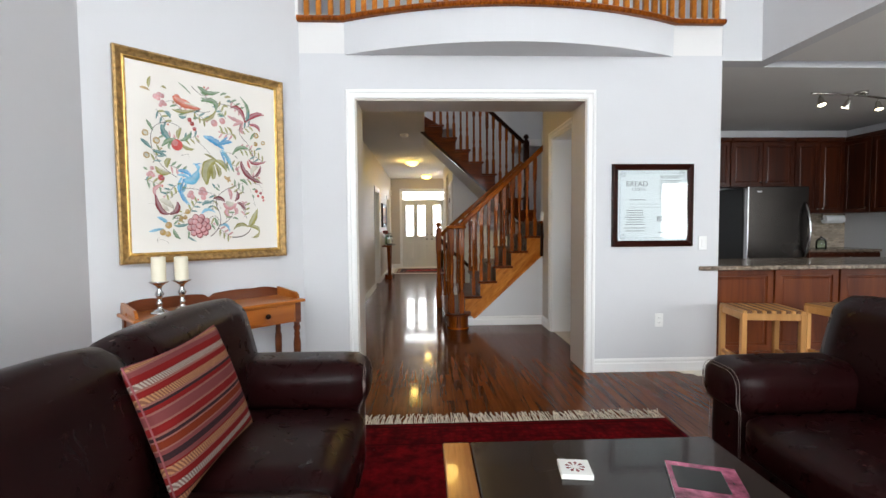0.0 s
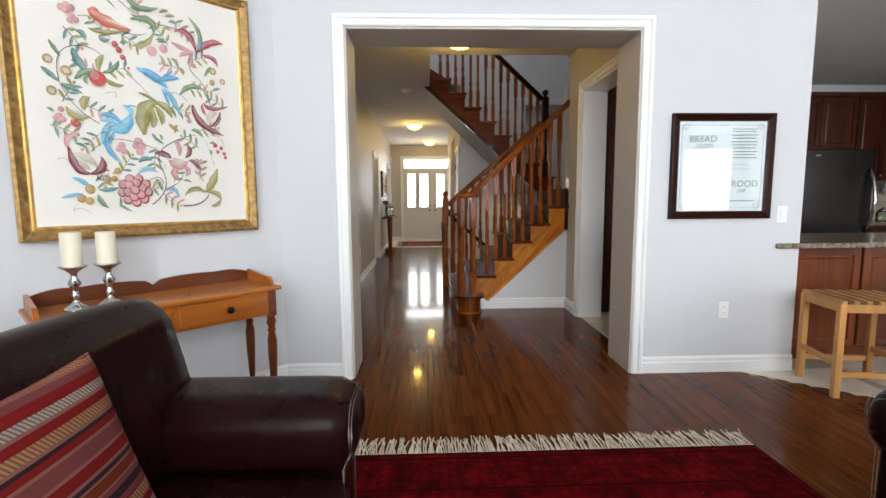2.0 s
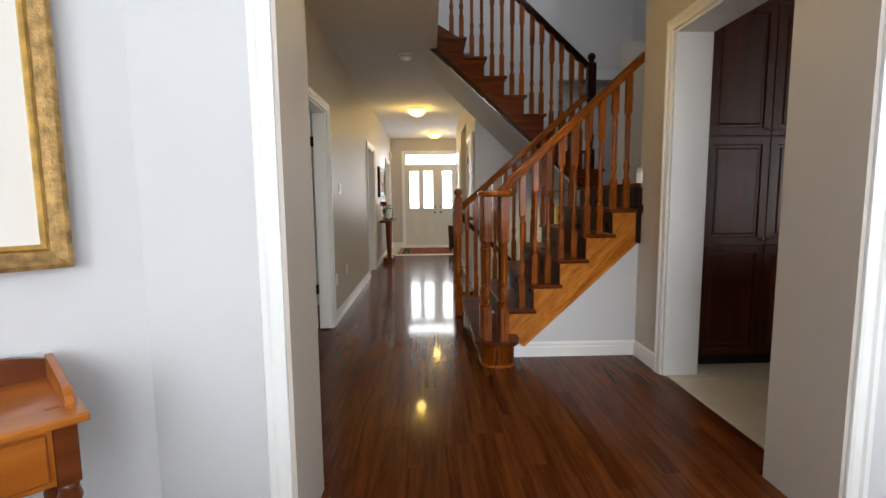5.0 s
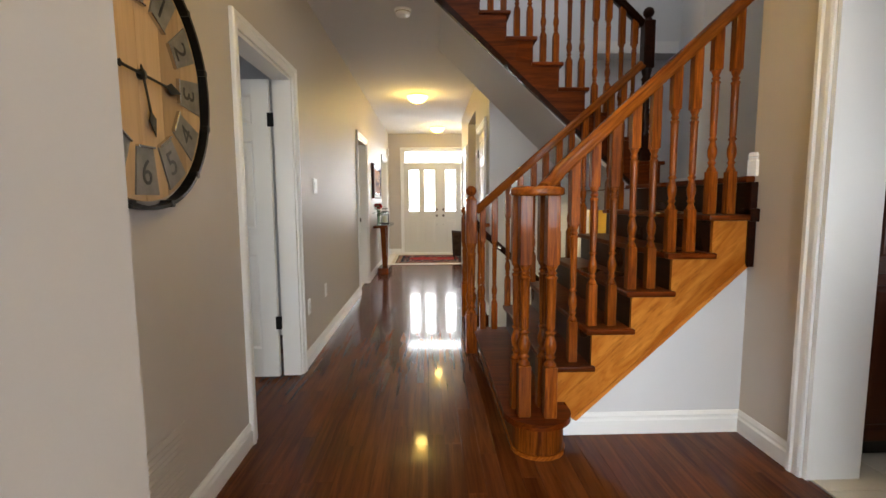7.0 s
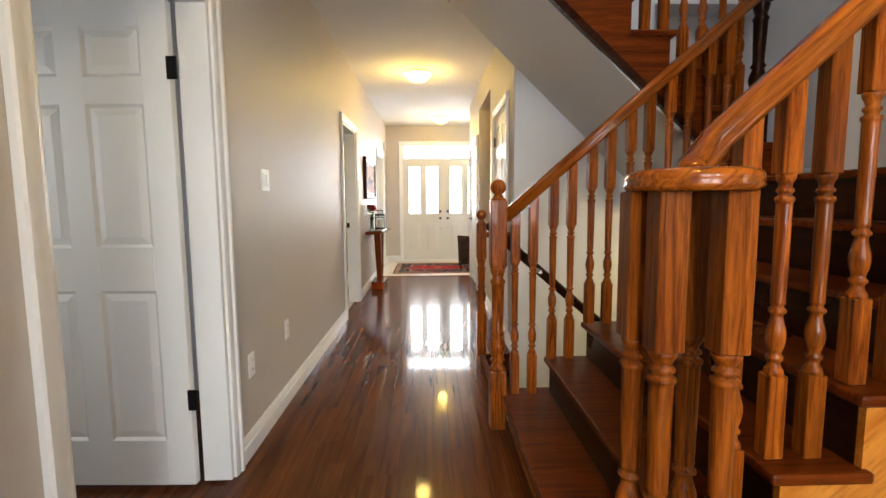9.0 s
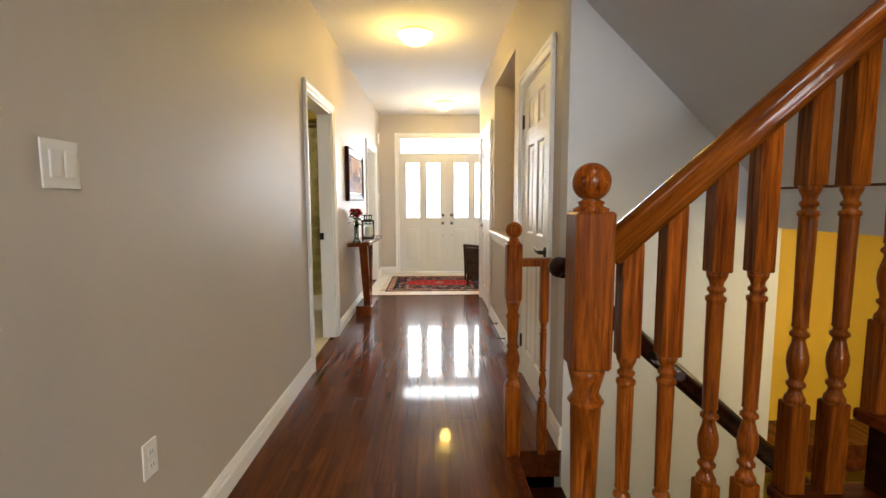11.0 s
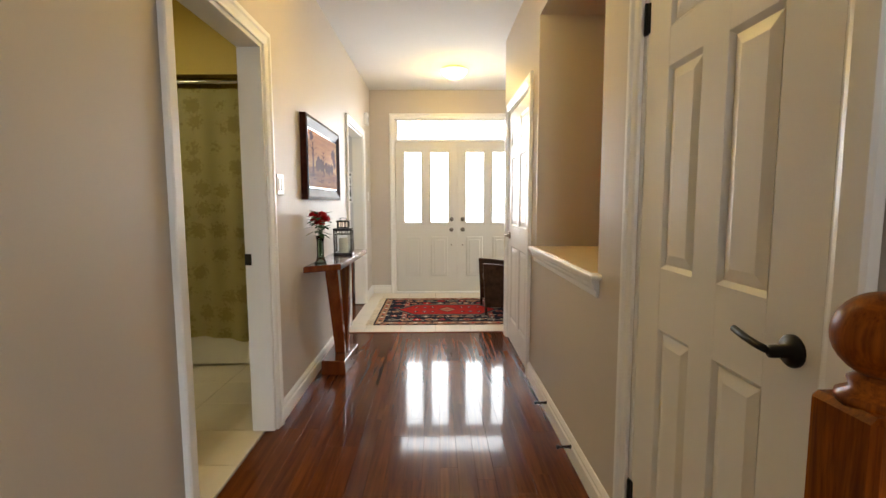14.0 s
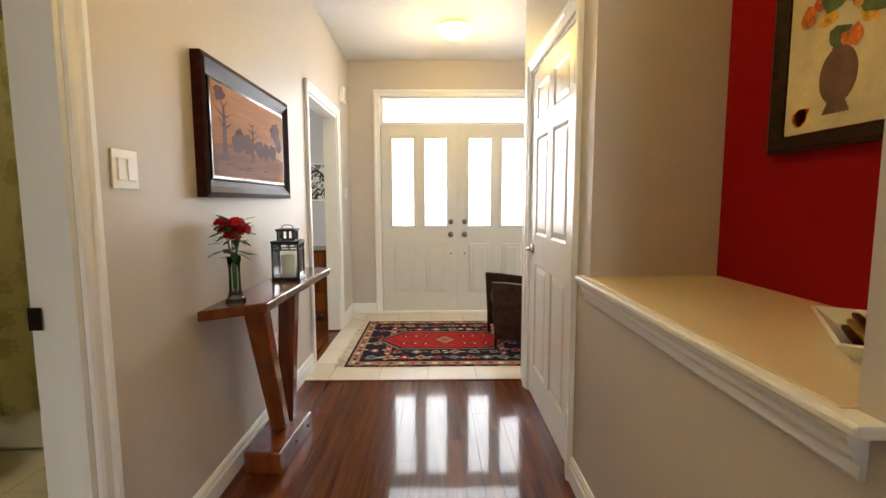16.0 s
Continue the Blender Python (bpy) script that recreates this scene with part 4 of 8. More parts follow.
# front doors: two leaves, each with two tall panes
for n, (xa, way) in enumerate(((-0.598, 1), (1.063, -1))):
    dr = thing("door_front", "pale grey steel front door with two tall glass panes and raised panels", "door", (xa, FY + 0.03, 0.02), kind="structure", group="pair of front doors")
    w, t = 0.828, 0.045
    lites = [(0.115, 0.349), (0.468, 0.712)]
    def sx(u):
        return way * u
    def bx(bm, a, b, c, d, y0=-t / 2, y1=t / 2, bev=0.0):
        lo, hi = sorted((sx(a), sx(b)))
        return box(bm, lo, hi, y0, y1, c, d, bev)
    bm = bmesh.new()
    bx(bm, 0, w, 0, 0.955)
    bx(bm, 0, w, 1.905, 2.045)
    edges = [0, *[v for l in lites for v in l], w]
    for a, b in zip(edges[::2], edges[1::2]):
        bx(bm, a, b, 0.955, 1.905)
    part("door_leaf", bm, M["front_paint"], dr)
    for a, b in lites:
        pane = part("pane", bx(bmesh.new(), a, b, 0.955, 1.905, -0.004, 0.004), M["frost"], dr, "bright frosted glass pane")
        pane.visible_shadow = False
        fr = bmesh.new()
        bx(fr, a - 0.03, a + 0.006, 0.925, 1.935, -t / 2 - 0.012, -t / 2 + 0.004, 0.003)
        bx(fr, b - 0.006, b + 0.03, 0.925, 1.935, -t / 2 - 0.012, -t / 2 + 0.004, 0.003)
        bx(fr, a + 0.006, b - 0.006, 0.925, 0.961, -t / 2 - 0.012, -t / 2 + 0.004, 0.003)
        bx(fr, a + 0.006, b - 0.006, 1.899, 1.935, -t / 2 - 0.012, -t / 2 + 0.004, 0.003)
        part("pane_frame", fr, M["front_paint"], dr)
        pb = bmesh.new()
        bx(pb, a + 0.01, b - 0.01, 0.22, 0.76, -t / 2 - 0.010, -t / 2 + 0.002, 0.005)
        bx(pb, a + 0.05, b - 0.05, 0.26, 0.72, -t / 2 - 0.016, -t / 2 - 0.006, 0.004)
        part("door_panel", pb, M["front_paint"], dr)
    # strip added outside the seam so no daylight leaks between the leaves
    if way > 0:
        part("seam_light_stop", boxed(w - 0.004, w + 0.022, t / 2 + 0.001, t / 2 + 0.012, 0, 2.045), M["front_paint"], dr)
    rot = Matrix.Rotation(math.radians(90), 3, "X")
    u = sx(w - 0.075)
    k = part("door_knob", lathe(bmesh.new(), [(0.030, 0), (0.030, 0.006), (0.012, 0.012), (0.012, 0.03), (0.024, 0.038), (0.028, 0.05), (0.022, 0.062), (0, 0.065)], 18, at=(u, -t / 2, 0.86), turn=rot), M["aged_nickel"], dr)
    part("deadbolt", lathe(bmesh.new(), [(0.030, 0), (0.030, 0.008), (0.022, 0.014), (0.020, 0.020), (0, 0.021)], 18, at=(u, -t / 2, 1.0), turn=rot), M["aged_nickel"], dr)
    part("latch_button", lathe(bmesh.new(), [(0.011, 0), (0.010, 0.008), (0, 0.009)], 12, at=(u, -t / 2, 0.65), turn=rot), M["aged_nickel"], dr)
fr = thing("window_transom", "wide bright transom window over the front doors", "window", (0.232, FY + 0.02, 2.06), kind="structure")
bm = bmesh.new()
box(bm, -0.837, 0.838, -0.02, 0.08, 0.005, 0.035, 0.003)
box(bm, -0.837, -0.80, -0.02, 0.08, 0.035, 0.295, 0.003)
box(bm, 0.80, 0.838, -0.02, 0.08, 0.035, 0.295, 0.003)
box(bm, -0.80, 0.80, -0.02, 0.08, 0.275, 0.295, 0.003)
part("window_frame", bm, M["trim"], fr)
pane = part("pane", boxed(-0.80, 0.80, 0.02, 0.028, 0.035, 0.275), M["frost"], fr)
pane.visible_shadow = False
# added strips, hidden behind the leaves, that block daylight at the casing
bm = bmesh.new()
box(bm, -0.605, -0.575, FY + 0.056, FY + 0.14, 0.024, 2.36)
box(bm, 1.04, 1.07, FY + 0.056, FY + 0.14, 0.024, 2.36)
solid("trim_front_light_stop", bm, M["trim"], "white strips added behind the front doors to block light", "trim")
solid("trim_threshold", boxed(-0.605, 1.07, FY - 0.03, FY + 0.12, 0.0, 0.024, 0.004), M["trim"], "pale threshold under the front doors", "trim")
solid("backdrop", boxed(-2.5, 3.5, 17.2, 17.25, -0.5, 5.0), M["bright"], "bright white overcast daylight outside the front doors", "backdrop", kind="structure")
solid("backdrop_garden", boxed(-5, 11.0, -6.1, -6.0, -1, 7.5), M["bright"], "bright white daylight outside the living room windows", "backdrop", kind="structure")
for a, b in ((-1.7, 0.5), (1.1, 3.3)):
    wn = thing("window_living", "tall white-framed living room window", "window", ((a + b) / 2, -3.27, 0.5), kind="structure")
    h2 = (b - a) / 2
    bm = bmesh.new()
    for u in (-h2, -0.03, h2 - 0.06):
        box(bm, u, u + 0.06, -0.04, 0.04, 0, 4.2, 0.004)
    for v in (0, 2.35, 4.14):
        box(bm, -h2 + 0.06, h2 - 0.06, -0.035, 0.035, v, v + 0.06, 0.004)
    part("window_frame", bm, M["trim"], wn)
    pane = part("pane", boxed(-h2 + 0.05, h2 - 0.05, -0.004, 0.004, 0.05, 4.15), M["clear"], wn)
    pane.visible_shadow = False

for a, b in ((6.15, 6.62), (6.72, 7.2)):
    wn = thing("window_nook", "white-framed window of the breakfast nook", "window", ((a + b) / 2, -3.27, 0.9), kind="structure")
    h2 = (b - a) / 2
    bm = bmesh.new()
    for u in (-h2, h2 - 0.05):
        box(bm, u, u + 0.05, -0.04, 0.04, 0, 1.45, 0.004)
    for v in (0, 1.40):
        box(bm, -h2 + 0.05, h2 - 0.05, -0.035, 0.035, v, v + 0.05, 0.004)
    part("window_frame", bm, M["trim"], wn)
    pane = part("pane", boxed(-h2 + 0.04, h2 - 0.04, -0.004, 0.004, 0.04, 1.41), M["clear"], wn)
    pane.visible_shadow = False

# ---------------------------------------------------------------- niche
th = solid("trim_niche_sill", boxed(RX - 0.046, 1.106, niche[0] - 0.05, niche[1] + 0.045, 0.928, 0.95, 0.006, 2), M["door_paint"], "cream painted ledge of the niche", "ledge")
bm = sweep(bmesh.new(), [(RX, niche[1] + 0.03, 0.853), (RX, niche[0] - 0.022, 0.853)], [(0, 0), (0.008, 0), (0.011, 0.006), (0.011, 0.026), (0.019, 0.030), (0.024, 0.040), (0.024, 0.052), (0.030, 0.056), (0.034, 0.066), (0.034, 0.0745), (0, 0.0745)])
# thin added sheet; its tan imitates warm wall light reflected in the ledge
solid("trim_niche_shelf", boxed(RX - 0.022, 1.105, niche[0] + 0.002, niche[1] - 0.002, 0.9505, 0.954, 0.001), plain("ledge_reflection_tan", (0.70, 0.58, 0.37), 0.25, vary=0.04, fine=90), "niche ledge top with warm reflected light put into its tan colour", "ledge")
solid("trim_niche_apron", bm, M["trim"], "white moulding under the niche ledge", "trim")
pic = thing("painting", "still-life painting of orange flowers in a brown vase, dark gilt frame", "picture", (1.104, 11.24, 1.395), turn=-90)
picture_frame(pic, 0.70, 0.86, 0.045, 0.03, plain("bronzed_frame", (0.028, 0.012, 0.004), 0.45, metal=0.0, spec=0.15, vary=0.4, big=30, fine=150, relief=0.8, depth=0.004))
part("canvas", boxed(-0.30, 0.30, -0.012, -0.004, 0.05, 0.81), plain("painted_canvas", (0.66, 0.57, 0.36), 0.6, vary=0.18, big=6, fine=80, relief=0.4), pic)
vb = plain("vase_paint", (0.16, 0.085, 0.05), 0.5, vary=0.3, big=14)
bm = bmesh.new()
flat(bm, [(0.062 * math.sin(a) - 0.115, 0.190 - 0.078 * math.cos(a)) for a in [2 * math.pi * i / 26 for i in range(26)]], -0.0135)
flat(bm, [(-0.14, 0.26), (-0.09, 0.26), (-0.095, 0.31), (-0.135, 0.31)], -0.0137)
flat(bm, [(-0.16, 0.09), (-0.07, 0.09), (-0.085, 0.12), (-0.145, 0.12)], -0.0137)
part("painted_vase", bm, vb, pic)
rng = random.Random(4)
for col, spots, r in (((0.10, 0.16, 0.05), 16, 0.04), ((0.75, 0.20, 0.03), 14, 0.038), ((0.80, 0.42, 0.05), 9, 0.034), ((0.66, 0.09, 0.03), 6, 0.03)):
    bm = bmesh.new()
    for i in range(spots):
        a = rng.uniform(0, 6.28)
        cx, cz = -0.105 + rng.gauss(0, 0.06), 0.43 + rng.gauss(0, 0.07)
        if i == 0 and col[0] > 0.7:
            cx, cz = -0.235, 0.10
        k = 9
        flat(bm, [(cx + r * rng.uniform(0.55, 1.1) * math.cos(a + 6.283 * j / k), cz + r * rng.uniform(0.5, 1.0) * math.sin(a + 6.283 * j / k)) for j in range(k)], -0.0138 - 0.0003 * i)
    tagged(part("painted_blooms", bm, plain("flower_paint", col, 0.6, vary=0.35, big=40), pic), kind="stuff")
tray = thing("dish", "white rectangular dish holding brass trinkets on the niche ledge", "dish", (0.904, 10.97, 0.9545), turn=-33)
bm = bmesh.new()
sweep(bm, [(-0.065, -0.15, 0.0), (0.065, -0.15, 0.0), (0.065, 0.15, 0.0), (-0.065, 0.15, 0.0)], [(0.0, 0.0), (0.035, 0.035), (0.028, 0.038), (-0.01, 0.006)], closed=True)
box(bm, -0.07, 0.07, -0.155, 0.155, 0.0, 0.007)
part("dish_body", bm, M["porcelain"], tray)
for i in range(9):
    bm = soft_box(bmesh.new(), -0.05 + 0.0125 * i, rng.uniform(-0.03, 0.03), 0.016 + 0.0025 * (i * 4 % 9), 0.018, rng.uniform(0.16, 0.25), 0.014, 0.006, 0, 2)
    part("trinket", bm, M["gold"] if i % 2 else M["frame_wood"], tray)

# ---------------------------------------------------------------- ceiling lights and small fixtures
def flush_light(at):
    th = thing("ceiling_light", "round flush ceiling light with a glowing opal glass bowl", "lamp", at, group="hall ceiling lights")
    part("base", lathe(bmesh.new(), [(0.13, -0.025), (0.135, -0.012), (0.13, 0.0)], 28), M["chrome"], th)
    part("shade", lathe(bmesh.new(), [(0.003, -0.122), (0.05, -0.117), (0.10, -0.096), (0.14, -0.060), (0.156, -0.030), (0.13, -0.024)], 32), M["lamp_glass"], th)
    part("finial", lathe(bmesh.new(), [(0.002, -0.139), (0.009, -0.134), (0.009, -0.125), (0.012, -0.121)], 12), M["chrome"], th)
    d = bpy.data.lights.new("lamp_light", "POINT")
    d.energy, d.color, d.shadow_soft_size = 11.5, WARM, 0.09
    o = new("lamp_light", d)
    o.location = (at[0], at[1], at[2] - 0.235)
    return th


flush_light((-0.178, 11.27, CEIL))
flush_light((0.155, 14.2, CEIL))
flush_light((0.37, 6.07, CEIL))
sm = thing("smoke_detector", "round white smoke detector on the hall ceiling", "detector", (-0.22, 8.28, CEIL))
part("body", lathe(bmesh.new(), [(0.03, -0.045), (0.052, -0.042), (0.06, -0.03), (0.06, -0.012), (0.068, -0.008), (0.068, 0)], 24), M["white_plastic"], sm)
part("vent_ring", lathe(bmesh.new(), [(0.061, -0.026), (0.0615, -0.022), (0.061, -0.018)], 24), M["grout"], sm)
wall_plate("light_switch", "white double rocker light switch on the hallway wall", (LX, 8.17, 1.345), 90, 2, w=0.116)
wall_plate("wall_outlet", "white electrical outlet low on the hallway wall", (LX, 8.43, 0.45), 90, 1, True)
wall_plate("wall_outlet", "white electrical outlet low on the hallway wall", (LX, 7.86, 0.43), 90, 1, True)
wall_plate("light_switch", "white rocker light switch by the bathroom door", (LX, 11.50, 1.345), 90, 2, w=0.116)
wall_plate("wall_outlet", "white electrical outlet below the console table", (LX, 12.71, 0.43), 90, 1, True)
wall_plate("light_switch", "white light switch beside the bedroom door", (LX, 14.95, 1.33), 90)
wall_plate("light_switch", "white light switch beside the breakfast bar", (2.487, WY, 1.113), 0)
wall_plate("wall_outlet", "white electrical outlet on the living room wall", (2.113, WY, 0.447), 0, 1, True)
ch = thing("door_chime", "small white door chime box high on the wall", "chime", (LX, 14.77, 2.28), turn=90)
part("cover", boxed(-0.05, 0.05, -0.045, 0, -0.075, 0.075, 0.006, 2), M["white_plastic"], ch)
for i in range(4):
    part("slot", boxed(-0.03, 0.03, -0.047, -0.044, -0.04 + 0.02 * i, -0.033 + 0.02 * i), M["grout"], ch)
vent = thing("wall_vent", "painted return-air grille low on the hallway wall", "vent", (LX, 5.80, 0.12), turn=90)
part("frame", boxed(-0.30, 0.24, -0.008, 0, 0, 0.30, 0.003), M["wall_beige"], vent)
for i in range(12):
    part("slat", boxed(-0.28, 0.22, -0.011, -0.006, 0.02 + 0.022 * i, 0.03 + 0.022 * i), M["wall_beige"], vent)
for y in (11.45, 10.95):
    ds = thing("door_stop", "small dark metal spring door stop on the baseboard", "door stop", (RX - 0.015, y, 0.07), group="door stops")
    part("spring", lathe(bmesh.new(), [(0.012, 0), (0.007, 0.01), (0.006, 0.055), (0.010, 0.058), (0.010, 0.07), (0, 0.072)], 10, turn=Matrix.Rotation(math.radians(-90), 3, "Y")), M["black_metal"], ds)

# ---------------------------------------------------------------- living room: embroidery, desk, sofas
emb = thing("embroidery", "cream crewel embroidery of birds and flowers in an ornate gilt frame", "picture", (-1.434, 4.146, 1.05), turn=45)
EW, EH = 1.12, 1.36
picture_frame(emb, EW, EH, 0.052, 0.035, M["gold_dark"])
picture_frame(emb, EW - 0.10, EH - 0.10, 0.026, 0.024, M["gold"])
for ob in [o for o in emb.children if o.name.startswith("frame_bar")][4:]:
    ob.location.z += 0.05
bead = bmesh.new()
for i in range(46):
    for u, v in ((-EW / 2 + 0.03, 0.03 + i * 0.0283), (EW / 2 - 0.03, 0.03 + i * 0.0283)):
        soft_box(bead, u, -0.042, v, 0.022, 0.012, 0.018, 0.005, 0, 1)
for i in range(38):
    for v in (0.03, EH - 0.03):
        soft_box(bead, -EW / 2 + 0.035 + i * 0.0284, -0.042, v, 0.018, 0.012, 0.022, 0.005, 0, 1)
part("carved_beading", bead, M["gold"], emb, "carved gilt beading")
part("linen_ground", boxed(-EW / 2 + 0.06, EW / 2 - 0.06, -0.016, -0.004, 0.06, EH - 0.06), M["linen"], emb, "cream linen ground")
THREAD = dict(olive=(0.33, 0.30, 0.08), pink=(0.62, 0.30, 0.30), green=(0.16, 0.27, 0.13), coral=(0.60, 0.16, 0.09), crimson=(0.36, 0.05, 0.07), teal=(0.10, 0.25, 0.24),
              red=(0.52, 0.06, 0.05), ochre=(0.46, 0.28, 0.07), blue=(0.07, 0.33, 0.60), blue2=(0.16, 0.47, 0.66), moss=(0.30, 0.30, 0.06), maroon=(0.22, 0.03, 0.04),
              cream=(0.62, 0.58, 0.46), stem=(0.16, 0.13, 0.11))
YARN = {}
for k, v in THREAD.items():
    YARN[k] = woven(k + "_wool", tuple(0.9 * c + 0.05 for c in v), None, 500)
    YARN[k + "_pale"] = woven(k + "_pale_wool", tuple(0.65 * c + 0.20 for c in v), None, 500)
    YARN[k + "_deep"] = woven(k + "_deep_wool", tuple(0.85 * c + 0.02 for c in v), None, 500)
EI, EJ = EW - 0.13, EH - 0.13


def spot(u, v):
    return (u - 0.5) * EI, 0.065 + v * EJ


by_wool = {}
layer = 0


def lay(wool, pts):
    """One stitched shape, each a hair above the one before."""
    global layer
    layer += 1
    flat(by_wool.setdefault(wool, bmesh.new()), pts, -0.0166 - 0.00001 * layer)


def plume(u0, v0, u1, v1, u2, v2, wd, wool, shaded=True):
    """Tapered curving petal, feather or leaf, worked in three tones of one wool."""
    a, b, c = Vector(spot(u0, v0)), Vector(spot(u1, v1)), Vector(spot(u2, v2))
    wd *= 1.3 if shaded else 1.0
    n = 14
    mid, side, prof = [], [], []
    for i in range(n + 1):
        s = i / n
        mid.append(a * (1 - s) ** 2 + b * 2 * s * (1 - s) + c * s * s)
        d = (b - a) * (1 - s) + (c - b) * s
        side.append(Vector((-d.y, d.x)).normalized())
        prof.append(wd * 0.5 * ((math.sin(math.pi * min(1, 0.04 + s * 0.97)) ** 0.75) * (1 + (0.10 * math.sin(s * 19 + u0 * 60) if shaded else 0)) if shaded else 1 - 0.35 * s))

    def strip(lo, hi, i0, i1, tone):
        up_ = [tuple(mid[i] + side[i] * prof[i] * hi) for i in range(i0, i1 + 1)]
        dn_ = [tuple(mid[i] + side[i] * prof[i] * lo) for i in range(i1, i0 - 1, -1)]
        lay(tone, up_ + dn_)
    strip(-1, 1, 0, n, wool)
    if shaded:
        strip(-0.15, 0.72, 1, n - 1, wool + "_pale")
        strip(-0.95, -0.55, 2, n - 2, wool + "_deep")


def berry(u, v, r, wool):
    cx, cz = spot(u, v)
    for k, dx, tone in ((1, 0, wool), (0.55, -0.3, wool + "_pale")):
        lay(tone, [(cx + dx * r + k * r * math.cos(t) * 0.92, cz - dx * r + k * r * math.sin(t)) for t in [2 * math.pi * i / 14 for i in range(14)]])


# sprigs of small leaves and buds between the large blooms
sprig = random.Random(52)
for k in range(26):
    a = 2.39996 * k
    r = 0.12 + 0.30 * math.sqrt((k + 0.5) / 26)
    u, v, turn_a = 0.5 + 0.92 * r * math.cos(a), 0.5 + r * math.sin(a), sprig.uniform(0, 6.28)
    du, dv = 0.05 * math.cos(turn_a), 0.042 * math.sin(turn_a)
    plume(u - du, v - dv, u, v + 0.006, u + du, v + dv, 0.0035, "stem", False)
    for f in (-0.7, 0.0, 0.7):
        for sd in (-1, 1):
            b0, c0 = u + f * du, v + f * dv
            e0, e1 = b0 + 0.5 * du - sd * dv * 0.85, c0 + 0.5 * dv + sd * du * 0.75
            plume(b0, c0, (b0 + e0) / 2 + 0.004, (c0 + e1) / 2 + 0.004, e0, e1, 0.010, ("green", "olive", "teal", "moss", "pink")[(k + (sd > 0)) % 5])
    berry(u + du * 1.15, v + dv * 1.15, 0.007, ("pink", "coral", "ochre")[k % 3])
plume(0.272, 0.848, 0.311, 0.809, 0.45, 0.8, 0.0418, 'coral')
plume(0.277, 0.847, 0.299, 0.862, 0.315, 0.845, 0.0114, 'coral')
plume(0.341, 0.821, 0.386, 0.82, 0.432, 0.808, 0.0095, 'cream')
plume(0.266, 0.774, 0.323, 0.758, 0.418, 0.792, 0.0171, 'olive')
plume(0.449, 0.846, 0.576, 0.886, 0.547, 0.799, 0.0285, 'green')
plume(0.547, 0.805, 0.517, 0.741, 0.437, 0.74, 0.0190, 'olive')
plume(0.434, 0.927, 0.482, 0.874, 0.584, 0.92, 0.0228, 'green')
plume(0.309, 0.924, 0.345, 0.911, 0.388, 0.87, 0.0076, 'green')
plume(0.141, 0.927, 0.124, 0.898, 0.13, 0.868, 0.0152, 'olive')
plume(0.078, 0.863, 0.103, 0.869, 0.137, 0.853, 0.0114, 'ochre')
plume(0.758, 0.77, 0.728, 0.874, 0.65, 0.836, 0.0247, 'crimson')
plume(0.631, 0.788, 0.684, 0.767, 0.754, 0.764, 0.0190, 'pink')
plume(0.758, 0.764, 0.839, 0.844, 0.911, 0.826, 0.0266, 'crimson')
plume(0.789, 0.757, 0.868, 0.764, 0.87, 0.718, 0.0190, 'crimson')
plume(0.763, 0.786, 0.819, 0.843, 0.726, 0.914, 0.0190, 'green')
plume(0.739, 0.755, 0.711, 0.713, 0.748, 0.694, 0.0209, 'pink')
plume(0.668, 0.732, 0.702, 0.761, 0.75, 0.757, 0.0171, 'pink')
plume(0.766, 0.775, 0.79, 0.808, 0.784, 0.834, 0.0190, 'teal')
plume(0.196, 0.686, 0.207, 0.628, 0.254, 0.606, 0.0285, 'teal')
plume(0.194, 0.57, 0.245, 0.621, 0.296, 0.611, 0.0209, 'green')
plume(0.295, 0.616, 0.287, 0.656, 0.32, 0.681, 0.0209, 'olive')
plume(0.308, 0.612, 0.353, 0.616, 0.379, 0.666, 0.0171, 'green')
plume(0.301, 0.6, 0.35, 0.557, 0.398, 0.574, 0.0171, 'olive')
plume(0.244, 0.592, 0.226, 0.57, 0.245, 0.557, 0.0114, 'green')
plume(0.108, 0.701, 0.129, 0.674, 0.147, 0.644, 0.0133, 'green')
plume(0.072, 0.599, 0.102, 0.579, 0.135, 0.551, 0.0171, 'teal')
plume(0.139, 0.542, 0.173, 0.543, 0.222, 0.516, 0.0171, 'teal')
plume(0.216, 0.753, 0.246, 0.759, 0.25, 0.722, 0.0190, 'teal')
plume(0.152, 0.461, 0.177, 0.408, 0.247, 0.434, 0.0247, 'olive')
plume(0.221, 0.457, 0.212, 0.5, 0.25, 0.507, 0.0266, 'olive')
plume(0.169, 0.453, 0.202, 0.438, 0.23, 0.435, 0.0095, 'cream')
plume(0.465, 0.648, 0.538, 0.642, 0.6, 0.585, 0.0342, 'blue')
plume(0.457, 0.652, 0.473, 0.649, 0.492, 0.638, 0.0152, 'blue2')
plume(0.558, 0.611, 0.621, 0.642, 0.662, 0.636, 0.0209, 'blue')
plume(0.572, 0.627, 0.607, 0.648, 0.629, 0.666, 0.0114, 'blue')
plume(0.579, 0.585, 0.628, 0.548, 0.654, 0.472, 0.0209, 'blue2')
plume(0.57, 0.581, 0.593, 0.547, 0.605, 0.505, 0.0114, 'blue')
plume(0.473, 0.378, 0.451, 0.506, 0.547, 0.522, 0.0570, 'olive')
plume(0.533, 0.52, 0.602, 0.516, 0.611, 0.459, 0.0285, 'olive')
plume(0.533, 0.503, 0.575, 0.459, 0.557, 0.426, 0.0247, 'olive')
plume(0.513, 0.502, 0.53, 0.427, 0.509, 0.411, 0.0266, 'olive')
plume(0.313, 0.397, 0.401, 0.376, 0.417, 0.466, 0.0456, 'blue2')
